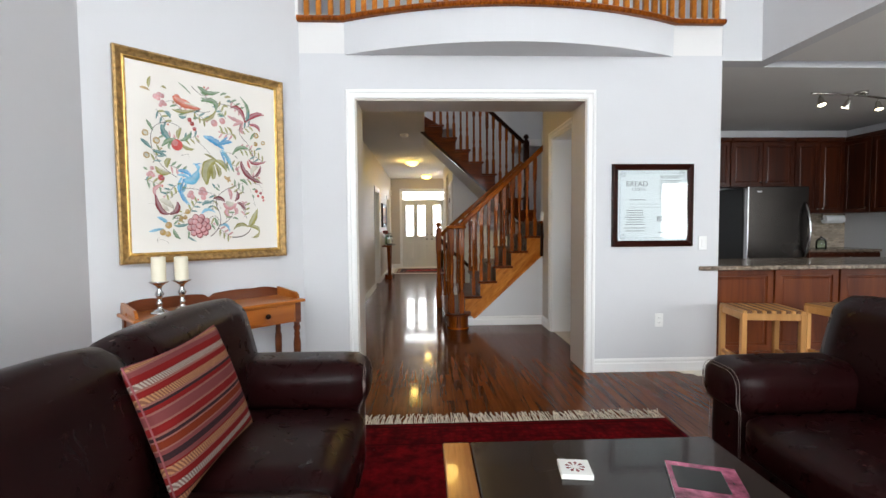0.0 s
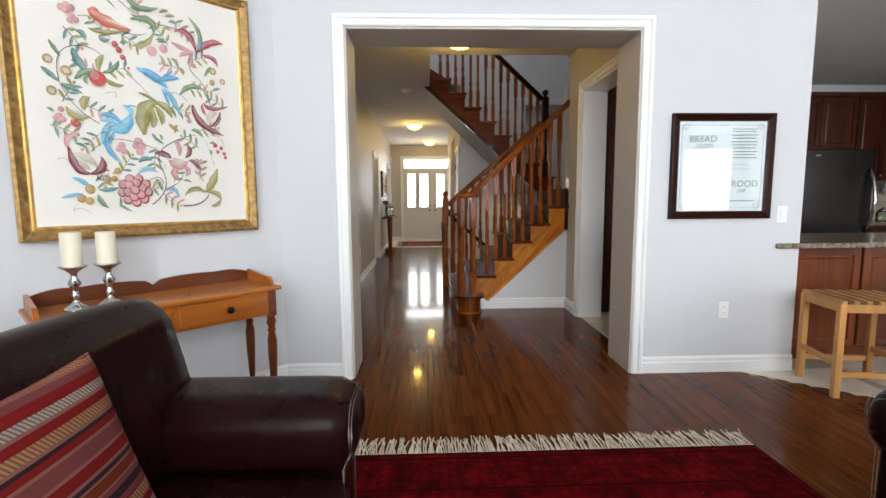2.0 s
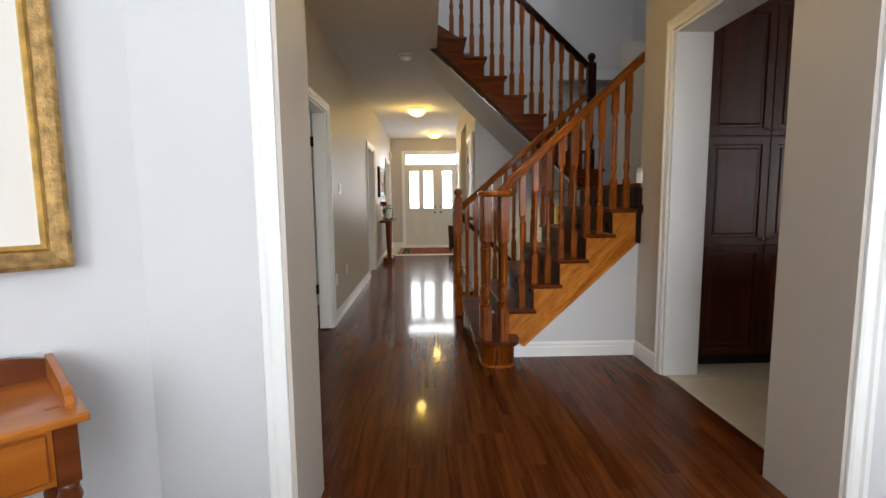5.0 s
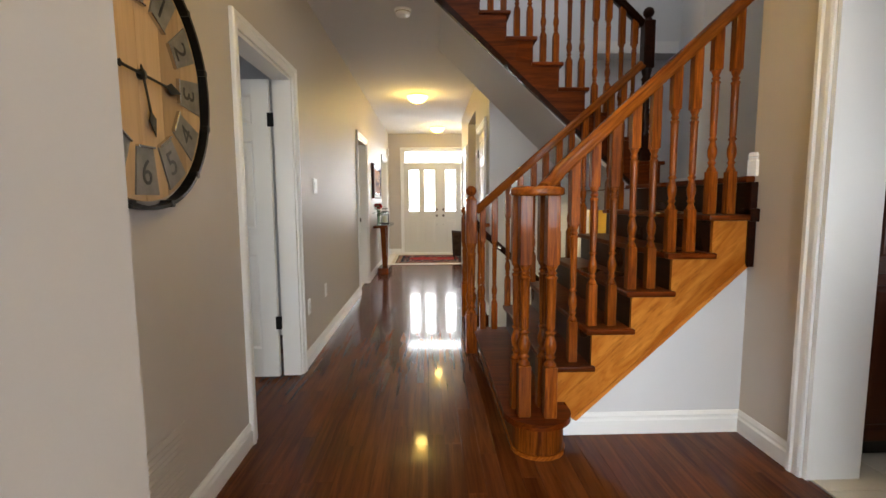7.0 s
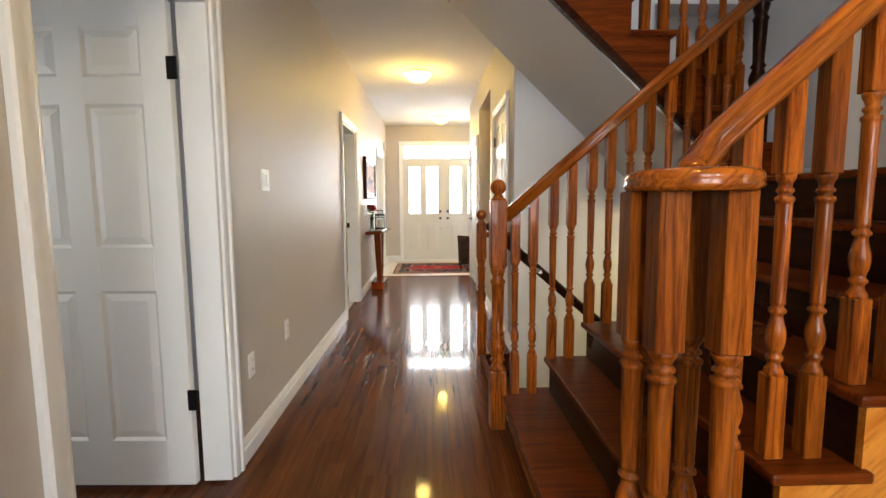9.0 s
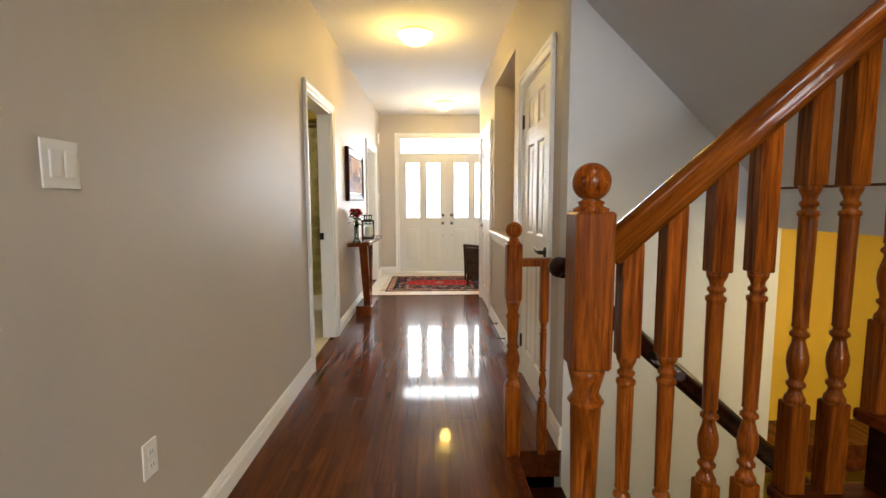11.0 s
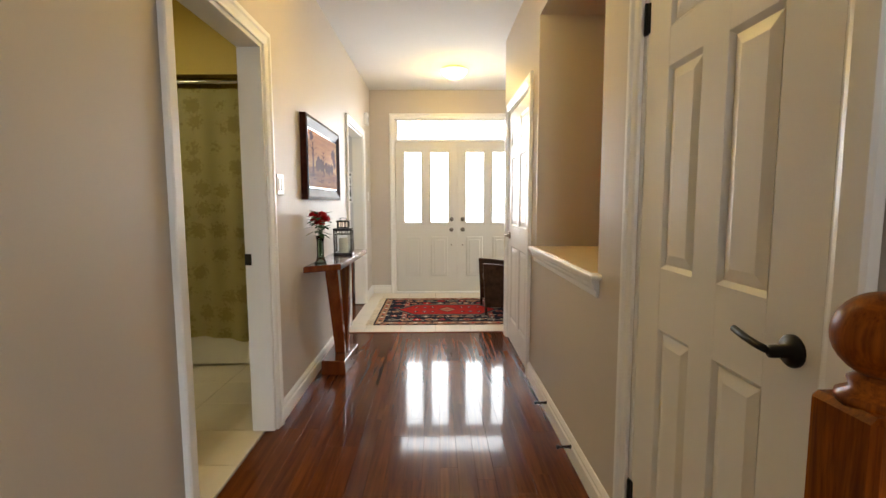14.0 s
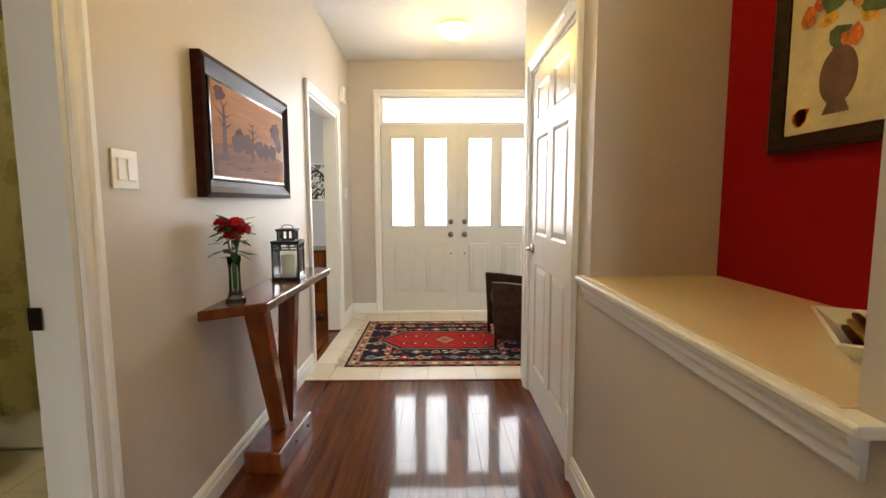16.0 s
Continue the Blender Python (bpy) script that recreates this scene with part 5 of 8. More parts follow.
plume(0.413, 0.451, 0.43, 0.482, 0.384, 0.492, 0.0171, 'blue2')
plume(0.394, 0.484, 0.418, 0.498, 0.445, 0.492, 0.0057, 'blue')
plume(0.287, 0.443, 0.34, 0.458, 0.377, 0.413, 0.0209, 'blue')
plume(0.282, 0.421, 0.327, 0.433, 0.368, 0.401, 0.0152, 'blue2')
plume(0.311, 0.41, 0.252, 0.341, 0.37, 0.25, 0.0190, 'blue2')
plume(0.328, 0.405, 0.268, 0.316, 0.346, 0.26, 0.0152, 'blue')
plume(0.343, 0.393, 0.323, 0.345, 0.301, 0.315, 0.0133, 'blue2')
plume(0.721, 0.531, 0.727, 0.436, 0.888, 0.404, 0.0285, 'maroon')
plume(0.871, 0.512, 0.865, 0.453, 0.804, 0.439, 0.0171, 'maroon')
plume(0.797, 0.454, 0.807, 0.509, 0.858, 0.502, 0.0285, 'cream')
plume(0.781, 0.546, 0.806, 0.5, 0.922, 0.545, 0.0171, 'crimson')
plume(0.773, 0.539, 0.771, 0.506, 0.794, 0.49, 0.0133, 'red')
plume(0.194, 0.363, 0.119, 0.354, 0.148, 0.295, 0.0190, 'pink')
plume(0.146, 0.31, 0.162, 0.199, 0.229, 0.21, 0.0266, 'maroon')
plume(0.226, 0.207, 0.3, 0.224, 0.273, 0.279, 0.0266, 'maroon')
plume(0.166, 0.283, 0.216, 0.28, 0.259, 0.234, 0.0304, 'cream')
plume(0.187, 0.261, 0.2, 0.235, 0.227, 0.223, 0.0190, 'cream')
plume(0.151, 0.189, 0.184, 0.189, 0.232, 0.142, 0.0171, 'blue2')
plume(0.102, 0.113, 0.14, 0.123, 0.189, 0.13, 0.0133, 'blue2')
plume(0.252, 0.145, 0.296, 0.139, 0.351, 0.157, 0.0152, 'teal')
plume(0.248, 0.126, 0.253, 0.089, 0.29, 0.07, 0.0171, 'green')
plume(0.353, 0.144, 0.379, 0.125, 0.403, 0.13, 0.0095, 'green')
plume(0.338, 0.084, 0.353, 0.07, 0.393, 0.053, 0.0095, 'teal')
plume(0.34, 0.114, 0.348, 0.098, 0.335, 0.071, 0.0095, 'green')
plume(0.636, 0.298, 0.645, 0.345, 0.614, 0.364, 0.0209, 'pink')
plume(0.593, 0.285, 0.559, 0.315, 0.511, 0.299, 0.0228, 'maroon')
plume(0.665, 0.29, 0.711, 0.319, 0.675, 0.353, 0.0190, 'maroon')
plume(0.683, 0.279, 0.725, 0.28, 0.742, 0.235, 0.0190, 'maroon')
plume(0.62, 0.256, 0.58, 0.215, 0.629, 0.198, 0.0209, 'pink')
plume(0.649, 0.257, 0.7, 0.231, 0.658, 0.207, 0.0209, 'pink')
plume(0.582, 0.276, 0.627, 0.236, 0.679, 0.276, 0.0380, 'pink')
plume(0.604, 0.288, 0.627, 0.257, 0.657, 0.281, 0.0304, 'cream')
plume(0.764, 0.138, 0.806, 0.168, 0.837, 0.249, 0.0342, 'olive')
plume(0.763, 0.135, 0.698, 0.174, 0.649, 0.118, 0.0209, 'olive')
plume(0.773, 0.135, 0.846, 0.143, 0.848, 0.099, 0.0209, 'olive')
plume(0.848, 0.106, 0.835, 0.065, 0.787, 0.073, 0.0171, 'olive')
plume(0.428, 0.21, 0.466, 0.258, 0.525, 0.22, 0.0152, 'blue2')
plume(0.556, 0.142, 0.61, 0.171, 0.622, 0.107, 0.0152, 'blue2')
plume(0.437, 0.26, 0.464, 0.292, 0.5, 0.27, 0.0190, 'teal')
plume(0.517, 0.191, 0.536, 0.163, 0.538, 0.14, 0.0152, 'green')
plume(0.658, 0.565, 0.708, 0.636, 0.794, 0.602, 0.0209, 'green')
plume(0.459, 0.551, 0.501, 0.545, 0.544, 0.522, 0.0114, 'olive')
plume(0.592, 0.435, 0.612, 0.419, 0.644, 0.404, 0.0152, 'ochre')
plume(0.622, 0.396, 0.616, 0.419, 0.638, 0.435, 0.0114, 'ochre')
plume(0.305, 0.744, 0.325, 0.732, 0.352, 0.748, 0.0152, 'teal')
plume(0.394, 0.739, 0.411, 0.755, 0.429, 0.745, 0.0114, 'green')
plume(0.575, 0.698, 0.595, 0.681, 0.616, 0.684, 0.0114, 'olive')
plume(0.624, 0.719, 0.653, 0.712, 0.659, 0.693, 0.0133, 'olive')
plume(0.662, 0.685, 0.684, 0.674, 0.683, 0.653, 0.0152, 'olive')
plume(0.707, 0.414, 0.738, 0.428, 0.767, 0.385, 0.0171, 'green')
plume(0.527, 0.37, 0.54, 0.354, 0.561, 0.347, 0.0095, 'green')
plume(0.508, 0.386, 0.521, 0.376, 0.527, 0.356, 0.0095, 'teal')
plume(0.542, 0.385, 0.558, 0.375, 0.554, 0.358, 0.0076, 'green')
plume(0.801, 0.362, 0.822, 0.373, 0.833, 0.361, 0.0095, 'green')
plume(0.8, 0.332, 0.816, 0.323, 0.803, 0.31, 0.0095, 'green')
plume(0.583, 0.898, 0.604, 0.917, 0.629, 0.914, 0.0114, 'green')
plume(0.61, 0.89, 0.635, 0.904, 0.66, 0.898, 0.0114, 'olive')
plume(0.627, 0.868, 0.645, 0.883, 0.662, 0.864, 0.0114, 'teal')
plume(0.558, 0.782, 0.579, 0.797, 0.602, 0.784, 0.0114, 'green')
plume(0.598, 0.837, 0.619, 0.849, 0.636, 0.836, 0.0114, 'olive')
plume(0.202, 0.883, 0.216, 0.893, 0.232, 0.877, 0.0114, 'olive')
plume(0.314, 0.211, 0.329, 0.217, 0.356, 0.212, 0.0095, 'ochre')
plume(0.277, 0.369, 0.295, 0.38, 0.309, 0.371, 0.0076, 'green')
plume(0.308, 0.349, 0.32, 0.361, 0.335, 0.351, 0.0076, 'green')
plume(0.234, 0.319, 0.221, 0.329, 0.204, 0.323, 0.0076, 'green')
plume(0.834, 0.713, 0.813, 0.692, 0.793, 0.662, 0.0133, 'green')
plume(0.879, 0.618, 0.855, 0.621, 0.83, 0.6, 0.0114, 'teal')
plume(0.646, 0.186, 0.669, 0.198, 0.69, 0.177, 0.0095, 'green')
plume(0.08, 0.452, 0.095, 0.446, 0.105, 0.437, 0.0095, 'green')
plume(0.094, 0.382, 0.103, 0.4, 0.111, 0.405, 0.0076, 'teal')
berry(0.286, 0.585, 0.0380, 'red')
berry(0.37, 0.731, 0.0152, 'red')
berry(0.386, 0.711, 0.0152, 'red')
berry(0.4, 0.684, 0.0133, 'red')
berry(0.831, 0.355, 0.0133, 'red')
berry(0.865, 0.344, 0.0114, 'crimson')
berry(0.844, 0.326, 0.0114, 'red')
berry(0.881, 0.319, 0.0114, 'red')
berry(0.886, 0.301, 0.0095, 'red')
berry(0.122, 0.421, 0.0171, 'pink')
berry(0.131, 0.449, 0.0133, 'pink')
berry(0.109, 0.415, 0.0133, 'pink')
berry(0.135, 0.412, 0.0133, 'pink')
berry(0.182, 0.401, 0.0190, 'red')
berry(0.175, 0.408, 0.0114, 'red')
berry(0.193, 0.399, 0.0114, 'crimson')
berry(0.166, 0.828, 0.0171, 'pink')
berry(0.187, 0.84, 0.0171, 'pink')
berry(0.205, 0.836, 0.0152, 'pink')
berry(0.183, 0.819, 0.0133, 'pink')
berry(0.206, 0.801, 0.0171, 'pink')
berry(0.22, 0.794, 0.0133, 'pink')
berry(0.195, 0.787, 0.0133, 'pink')
berry(0.534, 0.733, 0.0247, 'pink')
berry(0.591, 0.752, 0.0228, 'pink')
berry(0.364, 0.326, 0.0190, 'pink')
berry(0.373, 0.304, 0.0171, 'pink')
berry(0.351, 0.312, 0.0152, 'pink')
berry(0.441, 0.346, 0.0228, 'pink')
berry(0.456, 0.33, 0.0190, 'pink')
berry(0.427, 0.329, 0.0171, 'pink')
berry(0.445, 0.305, 0.0190, 'pink')
berry(0.098, 0.631, 0.0209, 'ochre')
berry(0.101, 0.63, 0.0133, 'cream')
berry(0.162, 0.597, 0.0228, 'ochre')
berry(0.165, 0.596, 0.0133, 'cream')
berry(0.102, 0.516, 0.0209, 'ochre')
berry(0.103, 0.515, 0.0133, 'cream')
berry(0.841, 0.694, 0.0209, 'ochre')
berry(0.841, 0.694, 0.0114, 'cream')
berry(0.835, 0.642, 0.0171, 'ochre')
berry(0.893, 0.654, 0.0171, 'ochre')
berry(0.893, 0.654, 0.0095, 'cream')
berry(0.217, 0.147, 0.0228, 'ochre')
berry(0.181, 0.109, 0.0209, 'ochre')
berry(0.212, 0.099, 0.0190, 'ochre')
berry(0.338, 0.222, 0.0171, 'ochre')
berry(0.322, 0.19, 0.0152, 'ochre')
berry(0.295, 0.184, 0.0152, 'ochre')
berry(0.687, 0.48, 0.0133, 'pink')
berry(0.697, 0.455, 0.0133, 'pink')
plume(0.485, 0.082, 0.587, 0.142, 0.549, 0.226, 0.0061, 'stem', False)
plume(0.549, 0.226, 0.507, 0.292, 0.563, 0.332, 0.0057, 'stem', False)
plume(0.563, 0.332, 0.632, 0.377, 0.729, 0.397, 0.0046, 'stem', False)
plume(0.547, 0.174, 0.528, 0.226, 0.466, 0.174, 0.0038, 'stem', False)
plume(0.553, 0.148, 0.631, 0.171, 0.648, 0.216, 0.0042, 'stem', False)
plume(0.638, 0.075, 0.74, 0.068, 0.781, 0.125, 0.0095, 'stem', False)
plume(0.752, 0.187, 0.738, 0.232, 0.702, 0.27, 0.0038, 'stem', False)
plume(0.278, 0.408, 0.169, 0.455, 0.134, 0.556, 0.0042, 'stem', False)
plume(0.134, 0.556, 0.115, 0.648, 0.168, 0.681, 0.0042, 'stem', False)
plume(0.168, 0.681, 0.243, 0.723, 0.314, 0.676, 0.0042, 'stem', False)
plume(0.815, 0.525, 0.814, 0.609, 0.754, 0.654, 0.0046, 'stem', False)
plume(0.754, 0.654, 0.685, 0.695, 0.731, 0.754, 0.0046, 'stem', False)
plume(0.39, 0.917, 0.45, 0.864, 0.581, 0.848, 0.0042, 'stem', False)
plume(0.581, 0.848, 0.676, 0.855, 0.726, 0.815, 0.0042, 'stem', False)
plume(0.409, 0.789, 0.462, 0.775, 0.512, 0.798, 0.0042, 'stem', False)
plume(0.233, 0.293, 0.275, 0.342, 0.353, 0.352, 0.0038, 'stem', False)
plume(0.353, 0.352, 0.431, 0.351, 0.534, 0.317, 0.0038, 'stem', False)
plume(0.248, 0.189, 0.261, 0.216, 0.243, 0.255, 0.0030, 'stem', False)
plume(0.408, 0.621, 0.464, 0.593, 0.501, 0.548, 0.0030, 'stem', False)
plume(0.283, 0.184, 0.262, 0.179, 0.249, 0.195, 0.0027, 'stem', False)
plume(0.299, 0.211, 0.274, 0.184, 0.257, 0.184, 0.0023, 'stem', False)
plume(0.226, 0.811, 0.254, 0.819, 0.277, 0.818, 0.0030, 'stem', False)
plume(0.693, 0.543, 0.641, 0.588, 0.59, 0.561, 0.0027, 'stem', False)
plume(0.39, 0.712, 0.376, 0.729, 0.364, 0.734, 0.0023, 'stem', False)
plume(0.31, 0.529, 0.374, 0.555, 0.354, 0.518, 0.0019, 'stem', False)
plume(0.151, 0.066, 0.179, 0.081, 0.212, 0.051, 0.0019, 'stem', False)
plume(0.803, 0.402, 0.875, 0.407, 0.882, 0.352, 0.0023, 'stem', False)
plume(0.551, 0.106, 0.586, 0.101, 0.595, 0.076, 0.0019, 'stem', False)
plume(0.557, 0.258, 0.567, 0.243, 0.542, 0.236, 0.0019, 'stem', False)
plume(0.818, 0.264, 0.8, 0.325, 0.782, 0.37, 0.0019, 'stem', False)
plume(0.1, 0.258, 0.12, 0.271, 0.14, 0.259, 0.0019, 'stem', False)
plume(0.15, 0.056, 0.138, 0.076, 0.165, 0.088, 0.0019, 'stem', False)

for ring, count in ((0.062, 9), (0.036, 6), (0.0, 1)):
    for i in range(count):
        t = 6.283 * i / count + ring * 9
        u, v = 0.411 + ring * 0.95 * math.cos(t) / EI, 0.143 + ring * math.sin(t) / EJ
        berry(u, v, 0.024, "maroon")
        berry(u - 0.002, v + 0.002, 0.019, "pink")
for wool, bm in by_wool.items():
    tagged(part("stitching", bm, YARN[wool], emb), kind="stuff")

# writing desk against the angled wall: local x along the wall, -y into the room
desk = thing("writing_desk", "honey pine writing desk with two drawers and turned legs", "desk", (-1.465, 4.125, 0), turn=45)
DL, DD, DH = 1.06, 0.37, 0.745
part("desktop", boxed(-DL / 2 - 0.02, DL / 2 + 0.02, -DD - 0.02, -0.01, DH - 0.022, DH, 0.006, 2), M["pine"], desk)
part("apron", boxed(-DL / 2 + 0.05, DL / 2 - 0.05, -DD + 0.01, -DD + 0.028, DH - 0.165, DH - 0.023), M["pine"], desk)
for s in (-1, 1):
    part("side_apron", boxed(*sorted((s * (DL / 2 - 0.035), s * (DL / 2 - 0.015))), -DD + 0.04, -0.05, DH - 0.165, DH - 0.023), M["pine_dark"], desk)
part("back_apron", boxed(-DL / 2 + 0.05, DL / 2 - 0.05, -0.04, -0.022, DH - 0.165, DH - 0.023), M["pine_dark"], desk)
for s in (-1, 1):
    dw = part("drawer", boxed(*sorted((s * 0.015, s * (DL / 2 - 0.06))), -DD + 0.0, -DD + 0.02, DH - 0.15, DH - 0.035, 0.004), M["pine"], desk)
    part("knob", lathe(bmesh.new(), [(0.008, 0), (0.008, 0.012), (0.017, 0.018), (0.019, 0.026), (0.012, 0.033), (0, 0.035)], 16, at=(s * DL * 0.24, -DD, DH - 0.092), turn=Matrix.Rotation(math.radians(90), 3, "X")), M["dark_wood"], dw)
gal = [(-DL / 2, 0.0)]
for i in range(61):
    u = -1 + 2 * i / 60
    c = abs(u)
    hgt = 0.052 + 0.022 * math.sin(c * math.pi * 0.95 + 0.35) - (0.022 * max(0, 1 - c / 0.07)) + 0.012 * (c > 0.62) * math.sin((c - 0.62) / 0.38 * math.pi)
    gal.append((u * DL / 2, hgt))
gal.append((DL / 2, 0.0))
part("gallery_back", prism(bmesh.new(), [(u, DH + v) for u, v in gal], "y", -0.032, -0.014), M["pine_dark"], desk)
for s in (-1, 1):
    o = [(-0.03, 0), (-0.03, 0.066), (-0.12, 0.06), (-0.24, 0.05), (-0.30, 0.046), (-0.325, 0.03), (-0.335, 0.012), (-0.335, 0)]
    part("gallery_side", prism(bmesh.new(), [(u, DH + v) for u, v in o], "x", *sorted((s * (DL / 2 - 0.018), s * DL / 2))), M["pine"], desk)
for sx_ in (-1, 1):
    for yy in (-DD + 0.035, -0.05):
        bm = boxed(-0.024, 0.024, -0.024, 0.024, DH - 0.175, DH - 0.023, 0.003)
        lathe(bm, [(0.012, 0), (0.020, 0.02), (0.022, 0.045), (0.014, 0.07), (0.021, 0.085), (0.014, 0.10), (0.018, 0.16), (0.026, 0.34), (0.027, 0.42), (0.018, 0.47),
                   (0.024, 0.485), (0.017, 0.50), (0.027, 0.53), (0.020, 0.555), (0.024, DH - 0.172)], 18)
        bmesh.ops.translate(bm, verts=bm.verts, vec=(sx_ * (DL / 2 - 0.026), yy, 0))
        part("leg", bm, M["pine_dark"], desk)


def candle(at, h):
    st = thing("candlestick", "silver candlestick holding a thick ivory pillar candle", "candlestick", at, group="candlesticks on the desk")
    part("holder", lathe(bmesh.new(), [(0.054, 0), (0.054, 0.006), (0.040, 0.016), (0.016, 0.03), (0.011, 0.05), (0.021, 0.062), (0.011, 0.075), (0.014, 0.10), (0.027, 0.122), (0.012, 0.15),
                                       (0.016, 0.170), (0.040, 0.188), (0.056, 0.196), (0.056, 0.200), (0.02, 0.201)], 24), M["steel_light"], st)
    cn = part("candle", lathe(bmesh.new(), [(0.039, 0.201), (0.040, 0.207), (0.040, 0.201 + h), (0.034, 0.204 + h), (0.012, 0.198 + h)], 24), M["wax"], st)
    part("wick", lathe(bmesh.new(), [(0.0015, 0.196 + h), (0.0012, 0.210 + h)], 6), M["ink"], cn)


candle((-1.565, 3.705, DH), 0.15)
candle((-1.475, 3.80, DH), 0.145)


def sofa(at, turn, seats, label):
    """Leather sofa: local x to the sitter's left along the back, -y to the front; origin at the far arm's outer end on the floor."""
    th = thing("sofa", label, "sofa", at, turn=turn, group="leather sofas")
    depth, arm, seat_w = 0.98, 0.27, 0.64
    total = arm * 2 + seat_w * seats
    part("base", soft_box(bmesh.new(), total / 2, -depth / 2 + 0.02, 0.17, total - 0.06, depth - 0.06, 0.26, 0.03, 0, 6), M["leather"], th)
    for s in (0, 1):
        x = arm / 2 if s == 0 else total - arm / 2
        a = part("armrest", soft_box(bmesh.new(), x, -depth / 2 + 0.01, 0.30, arm - 0.045, depth - 0.05, 0.50, 0.03, 0.0, 8), M["leather"], th)
        part("arm_pad", soft_box(bmesh.new(), x, -depth / 2 - 0.005, 0.545, arm + 0.035, depth, 0.225, 0.088, 0.006, 14), M["leather"], a, "padded rolled top of the armrest")
        for off in (0.0, 0.012):
            w, r = (arm + 0.035) / 2 - 0.020 - off, 0.075
            yf = -depth / 2 - 0.005 - depth / 2 + 0.0155 - off * 0.45
            pts = [(x - w + 0.022, -depth + 0.034, 0.10), (x - w + 0.022, -depth + 0.034, 0.44), (x - w, yf, 0.50)]
            pts += [(x - w + r - r * math.cos(t), yf, 0.565 - off + r * math.sin(t)) for t in [radians(15 * i) for i in range(7)]]
            pts += [(2 * x - q[0], q[1], q[2]) for q in reversed(pts)]
            part("stitching", tube(bmesh.new(), pts, 0.0011, 5), M["stitch"], a, "pale double topstitching")
    part("back_frame", soft_box(bmesh.new(), total / 2, -0.11, 0.44, total - 0.04, 0.20, 0.68, 0.07, 0.0, 8), M["leather"], th)
    for i in range(seats):
        x = arm + seat_w * (i + 0.5)
        c = part("seat_cushion", soft_box(bmesh.new(), x, -depth / 2 - 0.09, 0.375, seat_w - 0.008, depth - 0.20, 0.19, 0.055, 0.022, 12), M["leather"], th)
        for dz in (0.458,):
            pts = [(x - seat_w / 2 + 0.045, -0.4, dz), (x - seat_w / 2 + 0.045, -depth + 0.065, dz), (x + seat_w / 2 - 0.045, -depth + 0.065, dz), (x + seat_w / 2 - 0.045, -0.4, dz)]
            part("stitching", tube(bmesh.new(), pts, 0.0011, 5), M["stitch"], c)
        wide = total / seats
        m = Matrix.Translation((wide * (i + 0.5), -0.30, 0.662)) @ Matrix.Rotation(math.radians(-13), 4, "X")
        c = part("back_cushion", soft_box(bmesh.new(), 0, 0, 0, wide - 0.01, 0.24, 0.52, 0.085, 0.03, 12, m), M["leather"], th)
        e = wide / 2 - 0.03
        pts = [m @ Vector(p) for p in ((-e, -0.085, -0.18), (-e, -0.085, 0.2), (-e + 0.02, -0.045, 0.245), (e - 0.02, -0.045, 0.245), (e, -0.085, 0.2), (e, -0.085, -0.18))]
        part("stitching", tube(bmesh.new(), [tuple(p) for p in pts], 0.0011, 5), M["stitch"], c)
        pts = [m @ Vector(p) for p in ((-e + 0.01, -0.02, 0.262), (e - 0.01, -0.02, 0.262))]
        part("stitching", tube(bmesh.new(), [tuple(p) for p in pts], 0.0011, 5), M["stitch"], c)
    for fx in (0.08, total - 0.08):
        for fy in (-0.08, -depth + 0.08):
            part("foot", lathe(bmesh.new(), [(0.022, 0), (0.03, 0.045)], 12, at=(fx, fy, 0)), M["dark_wood"], th)
    return th


# one sofa with its back to the west wall, one facing it
sofa((-1.165, 1.29, 0), 90, 2, "dark brown leather sofa with pale contrast stitching beside the desk")
RS = sofa((2.40, 2.93, 0), -90, 2, "dark brown leather sofa facing its twin across the rug")

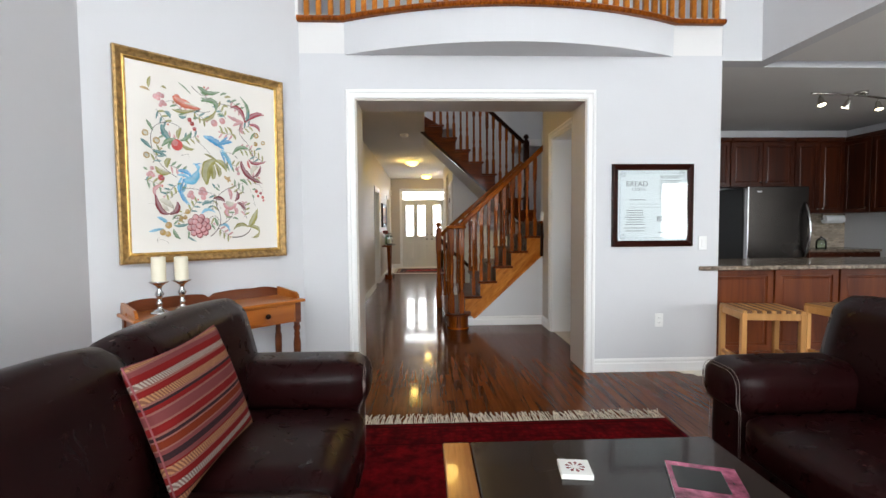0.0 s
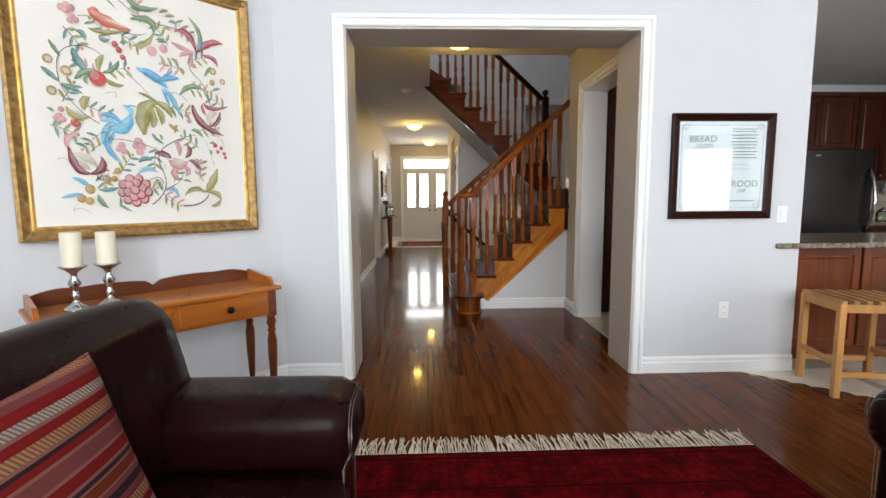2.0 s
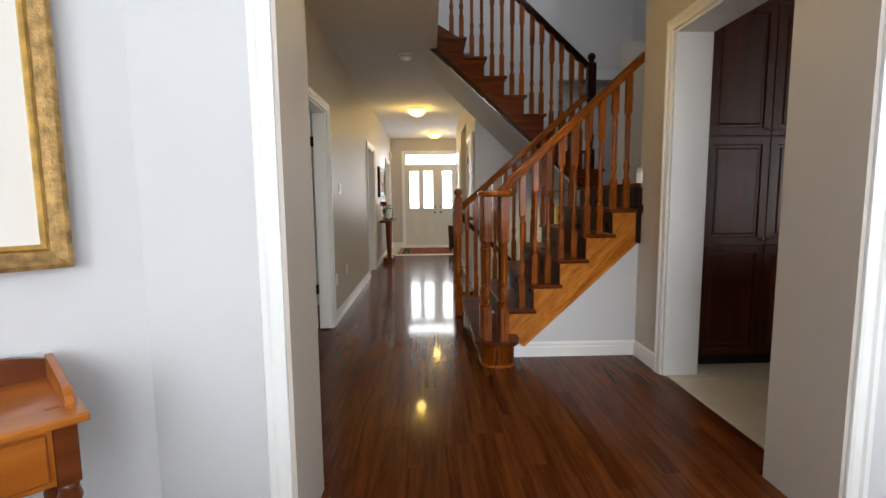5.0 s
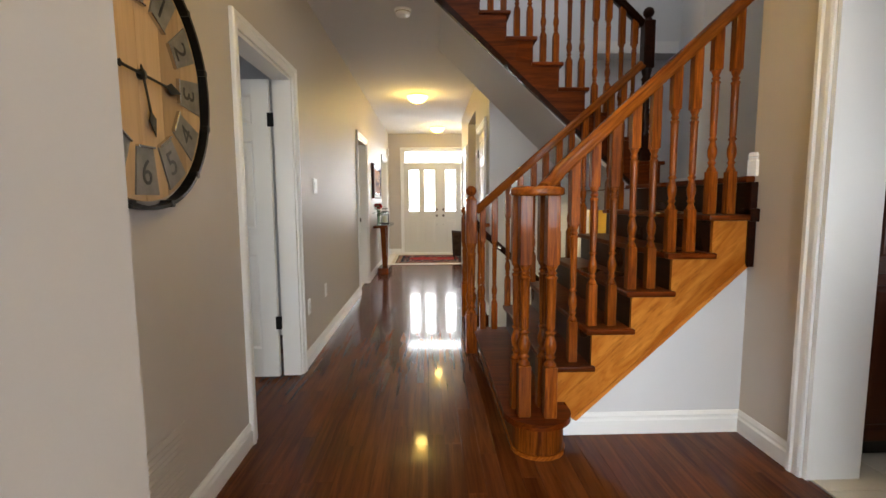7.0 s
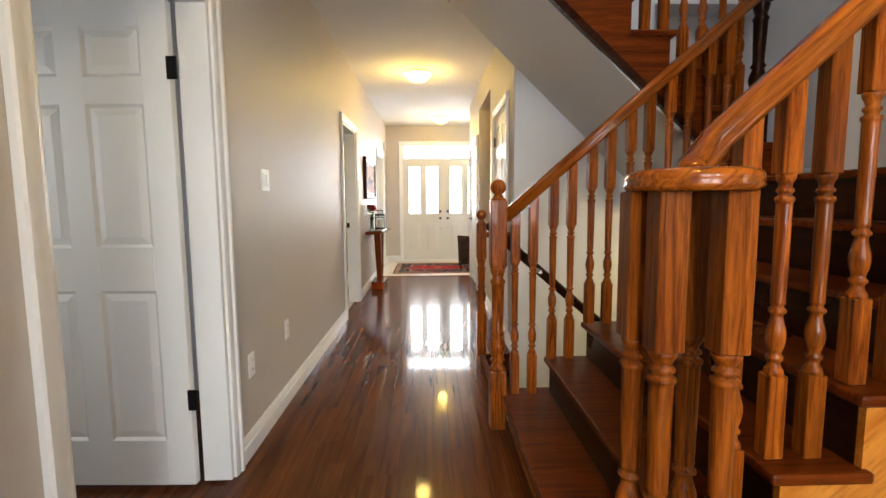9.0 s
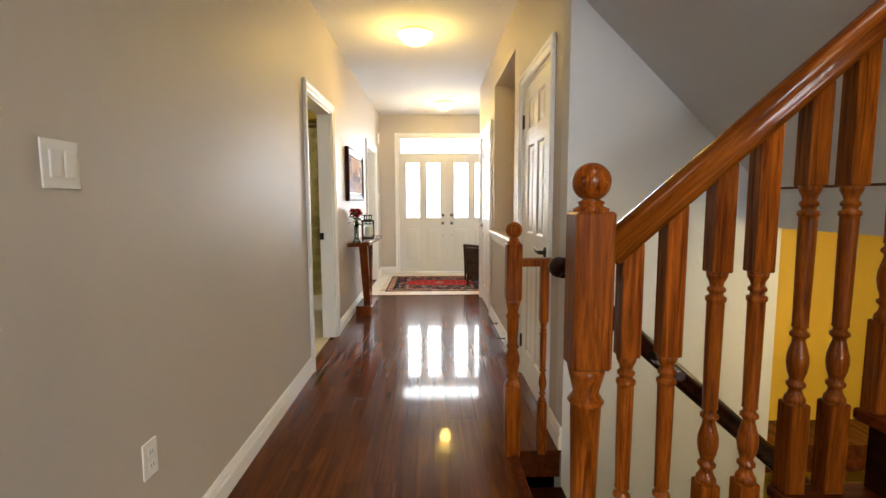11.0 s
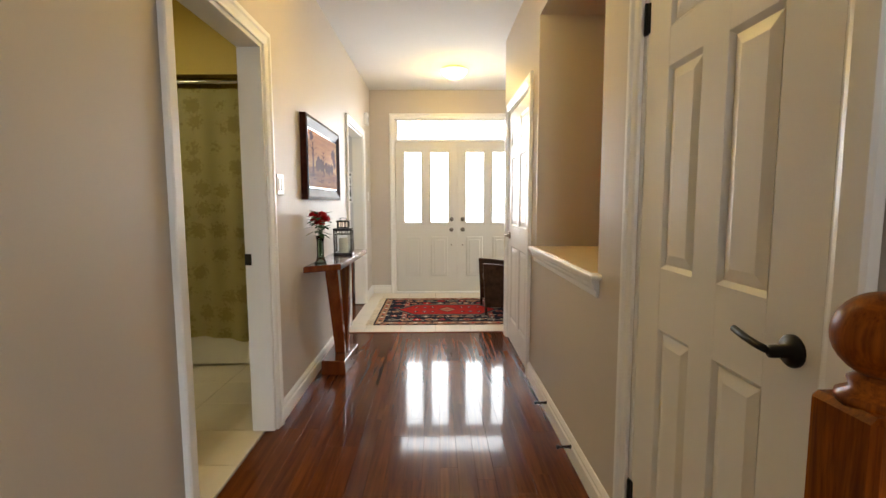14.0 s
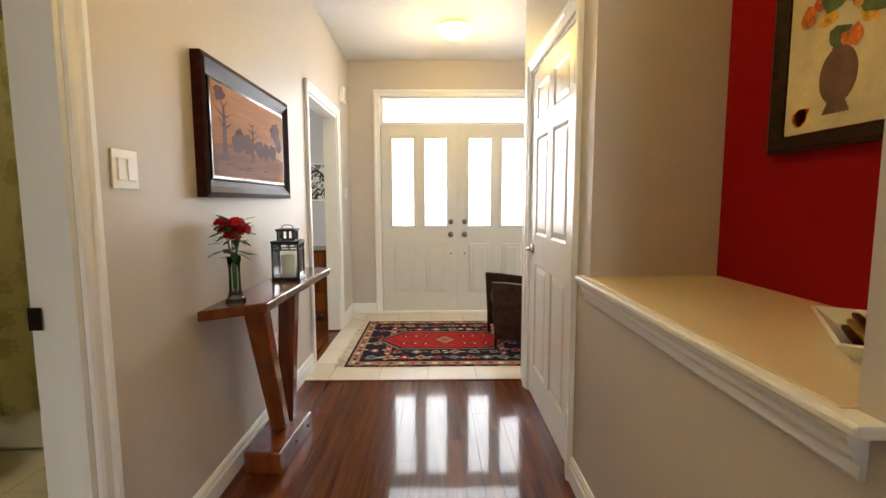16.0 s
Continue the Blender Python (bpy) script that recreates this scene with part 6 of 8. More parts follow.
# striped cushion
def striped(name, stripes, axis_scale):
    """Woven bands of different colours across one direction, with a small tooth pattern in some."""
    m, nt, b = nodes_of(name)
    tc = nt.nodes.new("ShaderNodeTexCoord")
    sep = nt.nodes.new("ShaderNodeSeparateXYZ")
    nt.links.new(tc.outputs["Object"], sep.inputs[0])
    rp = nt.nodes.new("ShaderNodeValToRGB")
    rp.color_ramp.interpolation = "CONSTANT"
    el = rp.color_ramp.elements
    pos = 0.0
    tot = sum(w for w, _ in stripes)
    for i, (w, c) in enumerate(stripes):
        e = el[i] if i < 2 else el.new(pos)
        e.position = pos
        e.color = (*c, 1)
        pos += w / tot
    nt.links.new(ramp(nt, sep.outputs[2], -axis_scale, axis_scale), rp.inputs[0])
    wv = noise_tex(nt, coords(nt, (60, 60, 400)), 3.0, 2)
    teeth = nt.nodes.new("ShaderNodeTexWave")
    teeth.inputs["Scale"].default_value = 34
    teeth.inputs["Distortion"].default_value = 0.6
    turn_ = nt.nodes.new("ShaderNodeMapping")
    turn_.inputs["Rotation"].default_value = (0, 0.5, 0)
    nt.links.new(tc.outputs["Object"], turn_.inputs[0])
    nt.links.new(turn_.outputs[0], teeth.inputs["Vector"])
    grey = nt.nodes.new("ShaderNodeRGBToBW")
    nt.links.new(rp.outputs[0], grey.inputs[0])
    both = nt.nodes.new("ShaderNodeMath")
    both.operation = "MULTIPLY"
    nt.links.new(ramp(nt, grey.outputs[0], 0.16, 0.18, 0, 0.7), both.inputs[0])
    nt.links.new(ramp(nt, teeth.outputs["Fac"], 0.45, 0.6), both.inputs[1])
    c = mixed(nt, both.outputs[0], rp.outputs[0], (0.10, 0.035, 0.028))
    c = mixed(nt, ramp(nt, wv, 0.35, 0.65, 0, 0.25), c, (0.12, 0.02, 0.02))
    nt.links.new(c, b.inputs["Base Color"])
    b.inputs["Roughness"].default_value = 0.95
    b.inputs["Specular IOR Level"].default_value = 0.06
    bump(nt, b, wv, 0.4, 0.002)
    return m


RD, DK, BK, OR, PK = (0.17, 0.010, 0.010), (0.05, 0.008, 0.010), (0.020, 0.015, 0.018), (0.15, 0.024, 0.008), (0.16, 0.045, 0.045)
TN, GY, TH = (0.36, 0.19, 0.09), (0.34, 0.31, 0.26), (0.22, 0.10, 0.08)
band = [(1.5, TN), (0.3, DK), (1.1, RD), (1.2, GY), (1.3, RD), (0.3, TH), (1.5, TN), (0.3, RD), (0.8, PK), (1.2, BK), (0.7, PK), (0.3, TH), (1.4, OR), (0.3, TH), (0.6, BK), (0.4, TH),
        (1.5, RD), (0.4, TH), (1.8, PK), (0.4, TH), (0.9, RD), (0.5, BK), (0.4, TH), (1.4, TN), (1.1, RD), (0.4, TH), (1.2, GY), (1.3, RD), (1.0, PK), (0.3, TH), (1.0, TN)]
M["kilim"] = striped("striped_kilim_weave", band, 0.215)
pl = thing("cushion", "square red striped kilim cushion on the leather sofa", "cushion", (-0.685, 2.36, 0.475))
mm = Matrix.Rotation(math.radians(90), 4, "Z") @ Matrix.Rotation(math.radians(-19), 4, "X")
bm = soft_box(bmesh.new(), 0, 0, 0, 0.57, 0.14, 0.43, 0.02, 0.0, 14)
for v in bm.verts:
    fx, fz = v.co.x / 0.285, v.co.z / 0.215
    v.co.y *= 0.12 + 0.88 * max(0.0, (1 - fx * fx) * (1 - fz * fz)) ** 0.45
    v.co.x -= 0.016 * fx * (1 - fz * fz)
    v.co.z -= 0.016 * fz * (1 - fx * fx)
cv = part("cover", bm, M["kilim"], pl)
cv.matrix_basis = Matrix.Translation((-0.01, 0, 0.205)) @ mm
edge = []
for k in range(40):
    q = k % 10 / 5 - 1
    fx, fz = ((q, -1), (1, q), (-q, 1), (-1, -q))[k // 10]
    edge.append((0.285 * fx - 0.016 * fx * (1 - fz * fz), 0, 0.215 * fz - 0.016 * fz * (1 - fx * fx)))
zp = part("seam", sweep(bmesh.new(), edge, [(0.003 * math.cos(t), 0.003 * math.sin(t)) for t in [1.26 * i for i in range(5)]], up=(0, 1, 0), closed=True), YARN["maroon"], pl)
zp.matrix_basis = cv.matrix_basis.copy()
m, nt, b = nodes_of("swirl_print")
vo = nt.nodes.new("ShaderNodeTexWave")
vo.wave_type = "RINGS"
vo.inputs["Scale"].default_value = 9
vo.inputs["Distortion"].default_value = 14
vo.inputs["Detail"].default_value = 2
nt.links.new(coords(nt), vo.inputs["Vector"])
c = mixed(nt, ramp(nt, vo.outputs["Fac"], 0.45, 0.55), (0.05, 0.02, 0.015), (0.42, 0.22, 0.06))
c = mixed(nt, ramp(nt, noise_tex(nt, coords(nt), 9, 2), 0.5, 0.6, 0, 0.7), c, (0.30, 0.05, 0.03))
nt.links.new(c, b.inputs["Base Color"])
b.inputs["Roughness"].default_value = 0.9
pl = thing("cushion", "brown and gold swirl-patterned cushion on the leather sofa", "cushion", (2.02, 2.36, 0.475))
bm = soft_box(bmesh.new(), 0, 0, 0, 0.44, 0.13, 0.42, 0.02, 0.0, 14)
for v in bm.verts:
    fx, fz = v.co.x / 0.22, v.co.z / 0.21
    v.co.y *= 0.12 + 0.88 * max(0.0, (1 - fx * fx) * (1 - fz * fz)) ** 0.45
cv = part("cover", bm, m, pl)
cv.matrix_basis = Matrix.Translation((0.0, 0, 0.2)) @ Matrix.Rotation(math.radians(-100), 4, "Z") @ Matrix.Rotation(math.radians(-17), 4, "X")

# coffee table with things on it
ct = thing("coffee_table", "dark espresso wood coffee table with an amber edge board", "table", (0.67, 1.86, 0))
part("tabletop", boxed(-0.415, 0.52, -0.62, 0.63, 0.41, 0.45, 0.006, 2), M["table_wood"], ct)
part("edge_board", boxed(-0.52, -0.418, -0.62, 0.63, 0.408, 0.45, 0.006, 2), M["table_side"], ct)
for u in (-0.46, 0.46):
    for v in (-0.56, 0.57):
        part("leg", boxed(u - 0.04, u + 0.04, v - 0.04, v + 0.04, 0.008, 0.409, 0.005), M["table_wood"], ct)
part("shelf", boxed(-0.42, 0.42, -0.52, 0.53, 0.12, 0.145, 0.004), M["table_wood"], ct)
cd = thing("coaster_stack", "white square coasters printed with a small dark flower", "coasters", (0.585, 2.255, 0.45), turn=-8)
for i in range(3):
    part("coaster", boxed(-0.052, 0.052, -0.052, 0.052, i * 0.006, i * 0.006 + 0.0055, 0.002), M["porcelain"], cd)
bm = bmesh.new()
for i in range(9):
    a = 6.283 * i / 9
    p = [(0.010 * math.cos(a), 0.010 * math.sin(a)), (0.03 * math.cos(a - 0.2), 0.03 * math.sin(a - 0.2)), (0.034 * math.cos(a), 0.034 * math.sin(a)), (0.03 * math.cos(a + 0.2), 0.03 * math.sin(a + 0.2))]
    bm.faces.new([bm.verts.new((u, v, 0.0179)) for u, v in p])
part("printed_flower", bm, YARN["maroon"], cd)
mg = thing("magazine", "glossy magazine with a pink and dark cover", "magazine", (0.965, 2.13, 0.45), turn=-20)
part("pages", boxed(-0.105, 0.105, -0.14, 0.14, 0.0, 0.008), M["paper"], mg)
part("cover", boxed(-0.106, 0.107, -0.141, 0.141, 0.0082, 0.0092), plain("magazine_cover", (0.38, 0.09, 0.16), 0.25, vary=0.6, big=14, fine=40, relief=0), mg)
part("cover_block", boxed(-0.09, 0.06, -0.03, 0.11, 0.0093, 0.0098), M["black_panel"], mg)

# ---------------------------------------------------------------- framed kitchen print
pr = thing("framed_print", "framed white typographic kitchen print behind glass, mahogany frame", "picture", (2.036, WY, 1.087))
picture_frame(pr, 0.702, 0.702, 0.052, 0.028, M["frame_wood"])
part("print_sheet", boxed(-0.312, 0.312, -0.010, -0.003, 0.045, 0.657), M["paper"], pr)
pane = part("glazing", boxed(-0.312, 0.312, -0.0165, -0.0145, 0.045, 0.657), M["clear"], pr)
pane.visible_shadow = False
lettering("BREAD", 0.062, -0.135, 0.515, -0.0105, pr, M["ink"])
lettering("CLOTH", 0.034, -0.12, 0.478, -0.0105, pr, M["ink"])
lettering("BROOD", 0.062, 0.15, 0.215, -0.0105, pr, M["ink"])
lettering("LAP", 0.034, 0.15, 0.178, -0.0105, pr, M["ink"])
rng = random.Random(7)
for cx, zs2, w2 in ((0.15, [0.60, 0.585, 0.56, 0.54, 0.515, 0.495, 0.475, 0.45, 0.43, 0.41], 0.19), (-0.15, [0.31, 0.29, 0.27, 0.25, 0.23, 0.21, 0.19, 0.16, 0.135], 0.17), (-0.13, [0.40], 0.15), (0.15, [0.12], 0.17)):
    for z in zs2:
        w = w2 * rng.uniform(0.8, 1.1) / 2
        part("text_line", boxed(cx - w, cx + w, -0.0109, -0.0099, z - 0.0028, z + 0.0028), M["ink"], pr)
bm = bmesh.new()
for a, b, c, d in ((-0.28, 0.28, 0.075, 0.077), (-0.28, 0.28, 0.625, 0.627)):
    box(bm, a, b, -0.0108, -0.0099, c, d)
for u in (-0.281, 0.279):
    box(bm, u, u + 0.002, -0.0108, -0.0099, 0.075, 0.627)
for u in (-1, 1):
    for v in (0.085, 0.617):
        for r in (0.012, 0.022):
            pts = [(u * 0.255 + r * math.cos(t), -0.0103, v + r * math.sin(t)) for t in [0.628 * i for i in range(10)]]
            sweep(bm, pts, [(-0.001, -0.0004), (0.001, -0.0004), (0.001, 0.0004), (-0.001, 0.0004)], up=(0, 1, 0), closed=True)
box(bm, -0.20, 0.19, -0.0108, -0.0099, 0.362, 0.364)
box(bm, -0.20, 0.19, -0.0108, -0.0099, 0.335, 0.337)
part("print_border", bm, M["ink"], pr)

# ---------------------------------------------------------------- rugs
def rug_weave(name, field, border, accent, dark, w, l, medallion=False):
    """Field with small motifs inside patterned borders, laid out from the rug's own centre."""
    m, nt, b = nodes_of(name)
    tc = nt.nodes.new("ShaderNodeTexCoord")
    sep = nt.nodes.new("ShaderNodeSeparateXYZ")
    nt.links.new(tc.outputs["Object"], sep.inputs[0])

    def math_(op, a, b_=None):
        n = nt.nodes.new("ShaderNodeMath")
        n.operation = op
        for i, v in enumerate((a, b_)):
            if v is None:
                continue
            if isinstance(v, (int, float)):
                n.inputs[i].default_value = v
            else:
                nt.links.new(v, n.inputs[i])
        return n.outputs[0]
    ax, ay = math_("ABSOLUTE", sep.outputs[0]), math_("ABSOLUTE", sep.outputs[1])
    edge = math_("MINIMUM", math_("SUBTRACT", w / 2, ax), math_("SUBTRACT", l / 2, ay))
    vor = nt.nodes.new("ShaderNodeTexVoronoi")
    vor.distance = "MANHATTAN"
    vor.inputs["Scale"].default_value = 7.5 if not medallion else 11
    vor.inputs["Randomness"].default_value = 0.25
    nt.links.new(tc.outputs["Object"], vor.inputs["Vector"])
    v2 = nt.nodes.new("ShaderNodeTexVoronoi")
    v2.distance = "CHEBYCHEV"
    v2.inputs["Scale"].default_value = 22 if not medallion else 10
    v2.inputs["Randomness"].default_value = 0.4
    nt.links.new(tc.outputs["Object"], v2.inputs["Vector"])
    n = noise_tex(nt, tc.outputs["Object"], 40, 3)
    fld = mixed(nt, ramp(nt, vor.outputs["Distance"], 0.16, 0.2, 0.75 if not medallion else 0.9, 0), field, dark)
    fld = mixed(nt, ramp(nt, vor.outputs["Distance"], 0.05, 0.07, 0.8, 0), fld, accent)
    bor = mixed(nt, ramp(nt, v2.outputs["Distance"], 0.25, 0.35), accent, border)
    bor = mixed(nt, ramp(nt, v2.outputs["Distance"], 0.10, 0.16, 0.8, 0), bor, field)
    if medallion:
        dia = math_("ADD", math_("MULTIPLY", ax, 1 / (w * 0.36)), math_("MULTIPLY", ay, 1 / (l * 0.30)))
        hexa = math_("MAXIMUM", dia, math_("MULTIPLY", ay, 1 / (l * 0.24)))
        fld = mixed(nt, math_("LESS_THAN", dia, 1.18), bor, fld)
        core = math_("LESS_THAN", math_("ADD", math_("MULTIPLY", ax, 11.0), math_("MULTIPLY", ay, 9.0)), 1.0)
        fld = mixed(nt, core, fld, accent)
    if not medallion:
        fld = mixed(nt, ramp(nt, noise_tex(nt, tc.outputs["Object"], 9, 4, 0.6), 0.35, 0.65), dark, field)
        few = nt.nodes.new("ShaderNodeTexVoronoi")
        few.distance = "MANHATTAN"
        few.inputs["Scale"].default_value = 5.5
        few.inputs["Randomness"].default_value = 0.55
        nt.links.new(tc.outputs["Object"], few.inputs["Vector"])
        fld = mixed(nt, ramp(nt, few.outputs["Distance"], 0.10, 0.12, 0.55, 0), fld, dark)
        fld = mixed(nt, ramp(nt, few.outputs["Distance"], 0.035, 0.05, 0.5, 0), fld, (0.30, 0.16, 0.14))
        bor = mixed(nt, ramp(nt, v2.outputs["Distance"], 0.2, 0.45, 0.0, 0.5), fld, dark)
        accent = dark
    c = mixed(nt, math_("LESS_THAN", edge, 0.24 if medallion else 0.34), fld, bor)
    for lo, hi, col in ((0.0, 0.02, dark), (0.045, 0.06, accent), (0.19 if medallion else 0.28, 0.205 if medallion else 0.295, dark)):
        inside = math_("MULTIPLY", math_("GREATER_THAN", edge, lo), math_("LESS_THAN", edge, hi))
        c = mixed(nt, inside, c, col)
    c = mixed(nt, ramp(nt, n, 0.35, 0.7, 0, 0.35), c, dark)
    nt.links.new(c, b.inputs["Base Color"])
    b.inputs["Roughness"].default_value = 1.0
    b.inputs["Specular IOR Level"].default_value = 0.04
    bump(nt, b, noise_tex(nt, tc.outputs["Object"], 300, 2), 0.5, 0.003)
    return m


def rug(name, label, at, w, l, material, fringe_ends, fr_len, seed, fringe_mat):
    th = thing(name, label, "rug", at)
    bm = boxed(-w / 2, w / 2, -l / 2, l / 2, 0.0, 0.009, 0.003)
    part("woven_field", bm, material, th)
    rng = random.Random(seed)
    for axis, side in fringe_ends:
        bm = bmesh.new()
        span = w if axis == "y" else l
        n = int(span / 0.0075)
        for i in range(n):
            u = -span / 2 + span * (i + 0.5) / n
            lean, ln, lift = rng.gauss(0, 0.022), fr_len * rng.uniform(0.75, 1.1), rng.uniform(0.003, 0.014)
            e = (l if axis == "y" else w) / 2
            pts = [(u, e - 0.004, 0.004), (u + lean * 0.35, e + ln * 0.4, lift), (u + lean, e + ln, 0.004)]
            if axis == "y":
                pts = [(p, side * q, z) for p, q, z in pts]
            else:
                pts = [(side * q, p, z) for p, q, z in pts]
            sweep(bm, pts, [(-0.0032, 0), (0, 0.004), (0.0032, 0), (0, -0.002)])
        tagged(part("fringe", bm, fringe_mat, th, "cream knotted fringe"), kind="stuff")
    return th


M["red_rug"] = rug_weave("dark_red_rug", (0.165, 0.0030, 0.0055), (0.075, 0.002, 0.0035), (0.15, 0.02, 0.02), (0.036, 0.0012, 0.002), 2.5, 2.6)
M["foyer_rug"] = rug_weave("foyer_rug", (0.30, 0.022, 0.018), (0.020, 0.017, 0.028), (0.33, 0.17, 0.11), (0.018, 0.013, 0.018), 1.55, 1.30, True)
M["fringe"] = woven("cream_fringe", (0.74, 0.66, 0.53))
rug("living_rug", "dark red woven rug with a long cream fringe", (0.42, 2.40, 0), 2.48, 2.60, M["red_rug"], [("y", 1)], 0.15, 3, M["fringe"])
fr = rug("foyer_rug", "red and navy oriental rug with a diamond medallion", (0.05 + 0.02, 14.15, 0), 1.55, 1.32, M["foyer_rug"], [("x", -1), ("x", 1)], 0.07, 5, M["fringe"])


def woven_motifs(th, w, l):
    """Guard bands, angular blossoms and a pointed medallion knotted into the rug."""
    rng = random.Random(17)
    wool = {"rose": (0.34, 0.10, 0.07), "red": (0.36, 0.022, 0.020), "tan": (0.36, 0.20, 0.12), "navy": (0.014, 0.014, 0.024), "grey": (0.20, 0.18, 0.15), "white": (0.62, 0.55, 0.45), "slate": (0.06, 0.075, 0.10)}
    made = {k: bmesh.new() for k in wool}
    z = [0.0092]

    def lay_(k, pts):
        z[0] += 0.000004
        made[k].faces.new([made[k].verts.new((p, q, z[0])) for p, q in pts])

    def rect(k, x0, x1, y0, y1):
        lay_(k, [(x0, y0), (x1, y0), (x1, y1), (x0, y1)])

    def diamond(k, x, y, a, b_):
        lay_(k, [(x - a, y), (x, y - b_), (x + a, y), (x, y + b_)])
    rect("navy", -w / 2 + 0.01, w / 2 - 0.01, -l / 2 + 0.01, l / 2 - 0.01)
    for inset, wide, k in ((0.02, 0.075, "tan"), (0.27, 0.055, "rose")):
        x, y = w / 2 - inset, l / 2 - inset
        for s in (-1, 1):
            rect(k, *sorted((s * x, s * (x - wide))), -y, y)
            if inset < 0.1:
                rect(k, -x, x, *sorted((s * y, s * (y - wide))))
    for s in (-1, 1):
        n = 17
        for i in range(n):
            u = -1 + 2 * (i + 0.5) / n
            diamond(("white", "navy", "red")[i % 3], s * (w / 2 - 0.057), u * (l / 2 - 0.05), 0.020, 0.026)
            diamond(("navy", "white", "red")[i % 3], u * (w / 2 - 0.05), s * (l / 2 - 0.057), 0.030, 0.020)
            diamond(("white", "navy")[i % 2], s * (w / 2 - 0.298), u * (l / 2 - 0.12), 0.015, 0.022)
    # blossoms on the navy ground
    spots = [(u * (w / 2 - 0.18), s * (l / 2 - 0.19)) for s in (-1, 1) for u in [-1 + 2 * i / 9 for i in range(10)]]
    spots += [(s * (w / 2 - 0.185), u * 0.3) for s in (-1, 1) for u in (-1, -0.33, 0.33, 1)]
    spots += [(u * 0.40, s * 0.335) for s in (-1, 1) for u in (-1, -0.6, -0.2, 0.2, 0.6, 1)]
    for i, (x, y) in enumerate(spots):
        k = 8 if i % 2 else 6
        a0 = rng.uniform(0, 1)
        big = rng.uniform(0.045, 0.065)
        col = rng.choice(("rose", "tan", "grey", "red"))
        lay_(col, [(x + big * (1 if j % 2 else 0.72) * math.cos(a0 + 6.283 * j / k), y + big * (1 if j % 2 else 0.72) * math.sin(a0 + 6.283 * j / k)) for j in range(k)])
        diamond(rng.choice(("white", "navy", "slate")), x, y, 0.02, 0.022)
        for s in (-1, 1):
            diamond(rng.choice(("slate", "tan", "white")), x + s * 0.075, y + rng.uniform(-0.03, 0.03), 0.028, 0.012)
    # pointed field
    for k, a, b_ in (("grey", 0.60, 0.27), ("navy", 0.58, 0.25), ("red", 0.555, 0.23)):
        lay_(k, [(-a, 0), (-a * 0.66, -b_), (a * 0.66, -b_), (a, 0), (a * 0.66, b_), (-a * 0.66, b_)])
    diamond("navy", 0, 0, 0.105, 0.125)
    diamond("tan", 0, 0, 0.09, 0.11)
    diamond("rose", 0, 0, 0.05, 0.06)
    for x in (-0.36, -0.26, -0.17, 0.17, 0.26, 0.36):
        for y in (-0.11, 0.11):
            diamond("slate" if abs(x) == 0.26 else "navy", x, y, 0.030, 0.036)
            diamond("white", x, y, 0.012, 0.016)
    for k, bm in made.items():
        tagged(part("woven_pattern", bm, woven("rug_" + k, wool[k], None, 260), th), kind="stuff")


woven_motifs(fr, 1.55, 1.32)

# ---------------------------------------------------------------- kitchen
def cab_door(th, x0, x1, z0, z1, y, material, knob=None):
    """Shaker-like door with a raised centre, facing -y."""
    bm = bmesh.new()
    rows = []
    for cut, deep in ((0, 0), (0, 0.018), (0.003, 0.021), (0.052, 0.021), (0.057, 0.010), (0.073, 0.010), (0.084, 0.017)):
        rows.append([bm.verts.new((u, y - deep, v)) for u, v in ((x0 + cut, z0 + cut), (x1 - cut, z0 + cut), (x1 - cut, z1 - cut), (x0 + cut, z1 - cut))])
    for a, b in zip(rows, rows[1:]):
        for k in range(4):
            bm.faces.new((a[k], a[(k + 1) % 4], b[(k + 1) % 4], b[k]))
    bm.faces.new(rows[0])
    bm.faces.new(rows[-1])
    d = part("cabinet_door", bm, material, th)
    if knob:
        part("knob", lathe(bmesh.new(), [(0.006, 0), (0.006, 0.012), (0.013, 0.018), (0.014, 0.025), (0, 0.03)], 14, at=(knob[0], y - 0.02, knob[1]), turn=Matrix.Rotation(math.radians(90), 3, "X")), M["steel_light"], d, "small bright round knob")


pn = thing("pantry_cabinet", "tall dark cherry pantry cabinet with six panelled doors", "cabinet", (1.885, 6.38, 0))
part("carcass", boxed(0, 1.0, 0.0, 0.22, 0.09, 2.55), M["cabinet"], pn)
part("toe_kick", boxed(0, 1.0, 0.05, 0.2, 0, 0.09), M["black_panel"], pn)
for a, b, k in ((0.02, 0.465, 0.443), (0.469, 0.92, 0.490)):
    cab_door(pn, a, b, 0.10, 0.884, 0, M["cabinet"])
    cab_door(pn, a, b, 0.888, 1.632, 0, M["cabinet"], (k, 0.927))
    cab_door(pn, a, b, 1.640, 2.50, 0, M["cabinet"], (k, 1.682))
part("crown", boxed(-0.02, 1.02, -0.035, 0.22, 2.55, 2.62, 0.01), M["cabinet"], pn)

isl = thing("breakfast_bar", "cherry panelled breakfast bar base", "cabinet", (2.66, 4.92, 0))
part("body", boxed(0, 3.2, 0.0, 0.55, 0.0, 0.875), M["cherry"], isl)
for i in range(4):
    cab_door(isl, 0.03 + i * 0.62, 0.63 + i * 0.62, 0.10, 0.85, 0, M["cherry"])
part("plinth", boxed(-0.004, 3.2, -0.008, 0.5, 0.0, 0.09, 0.003), M["cherry"], isl)
top = thing("countertop", "speckled brown granite countertop with a rounded edge", "countertop", (2.455, 4.655, 0.876))
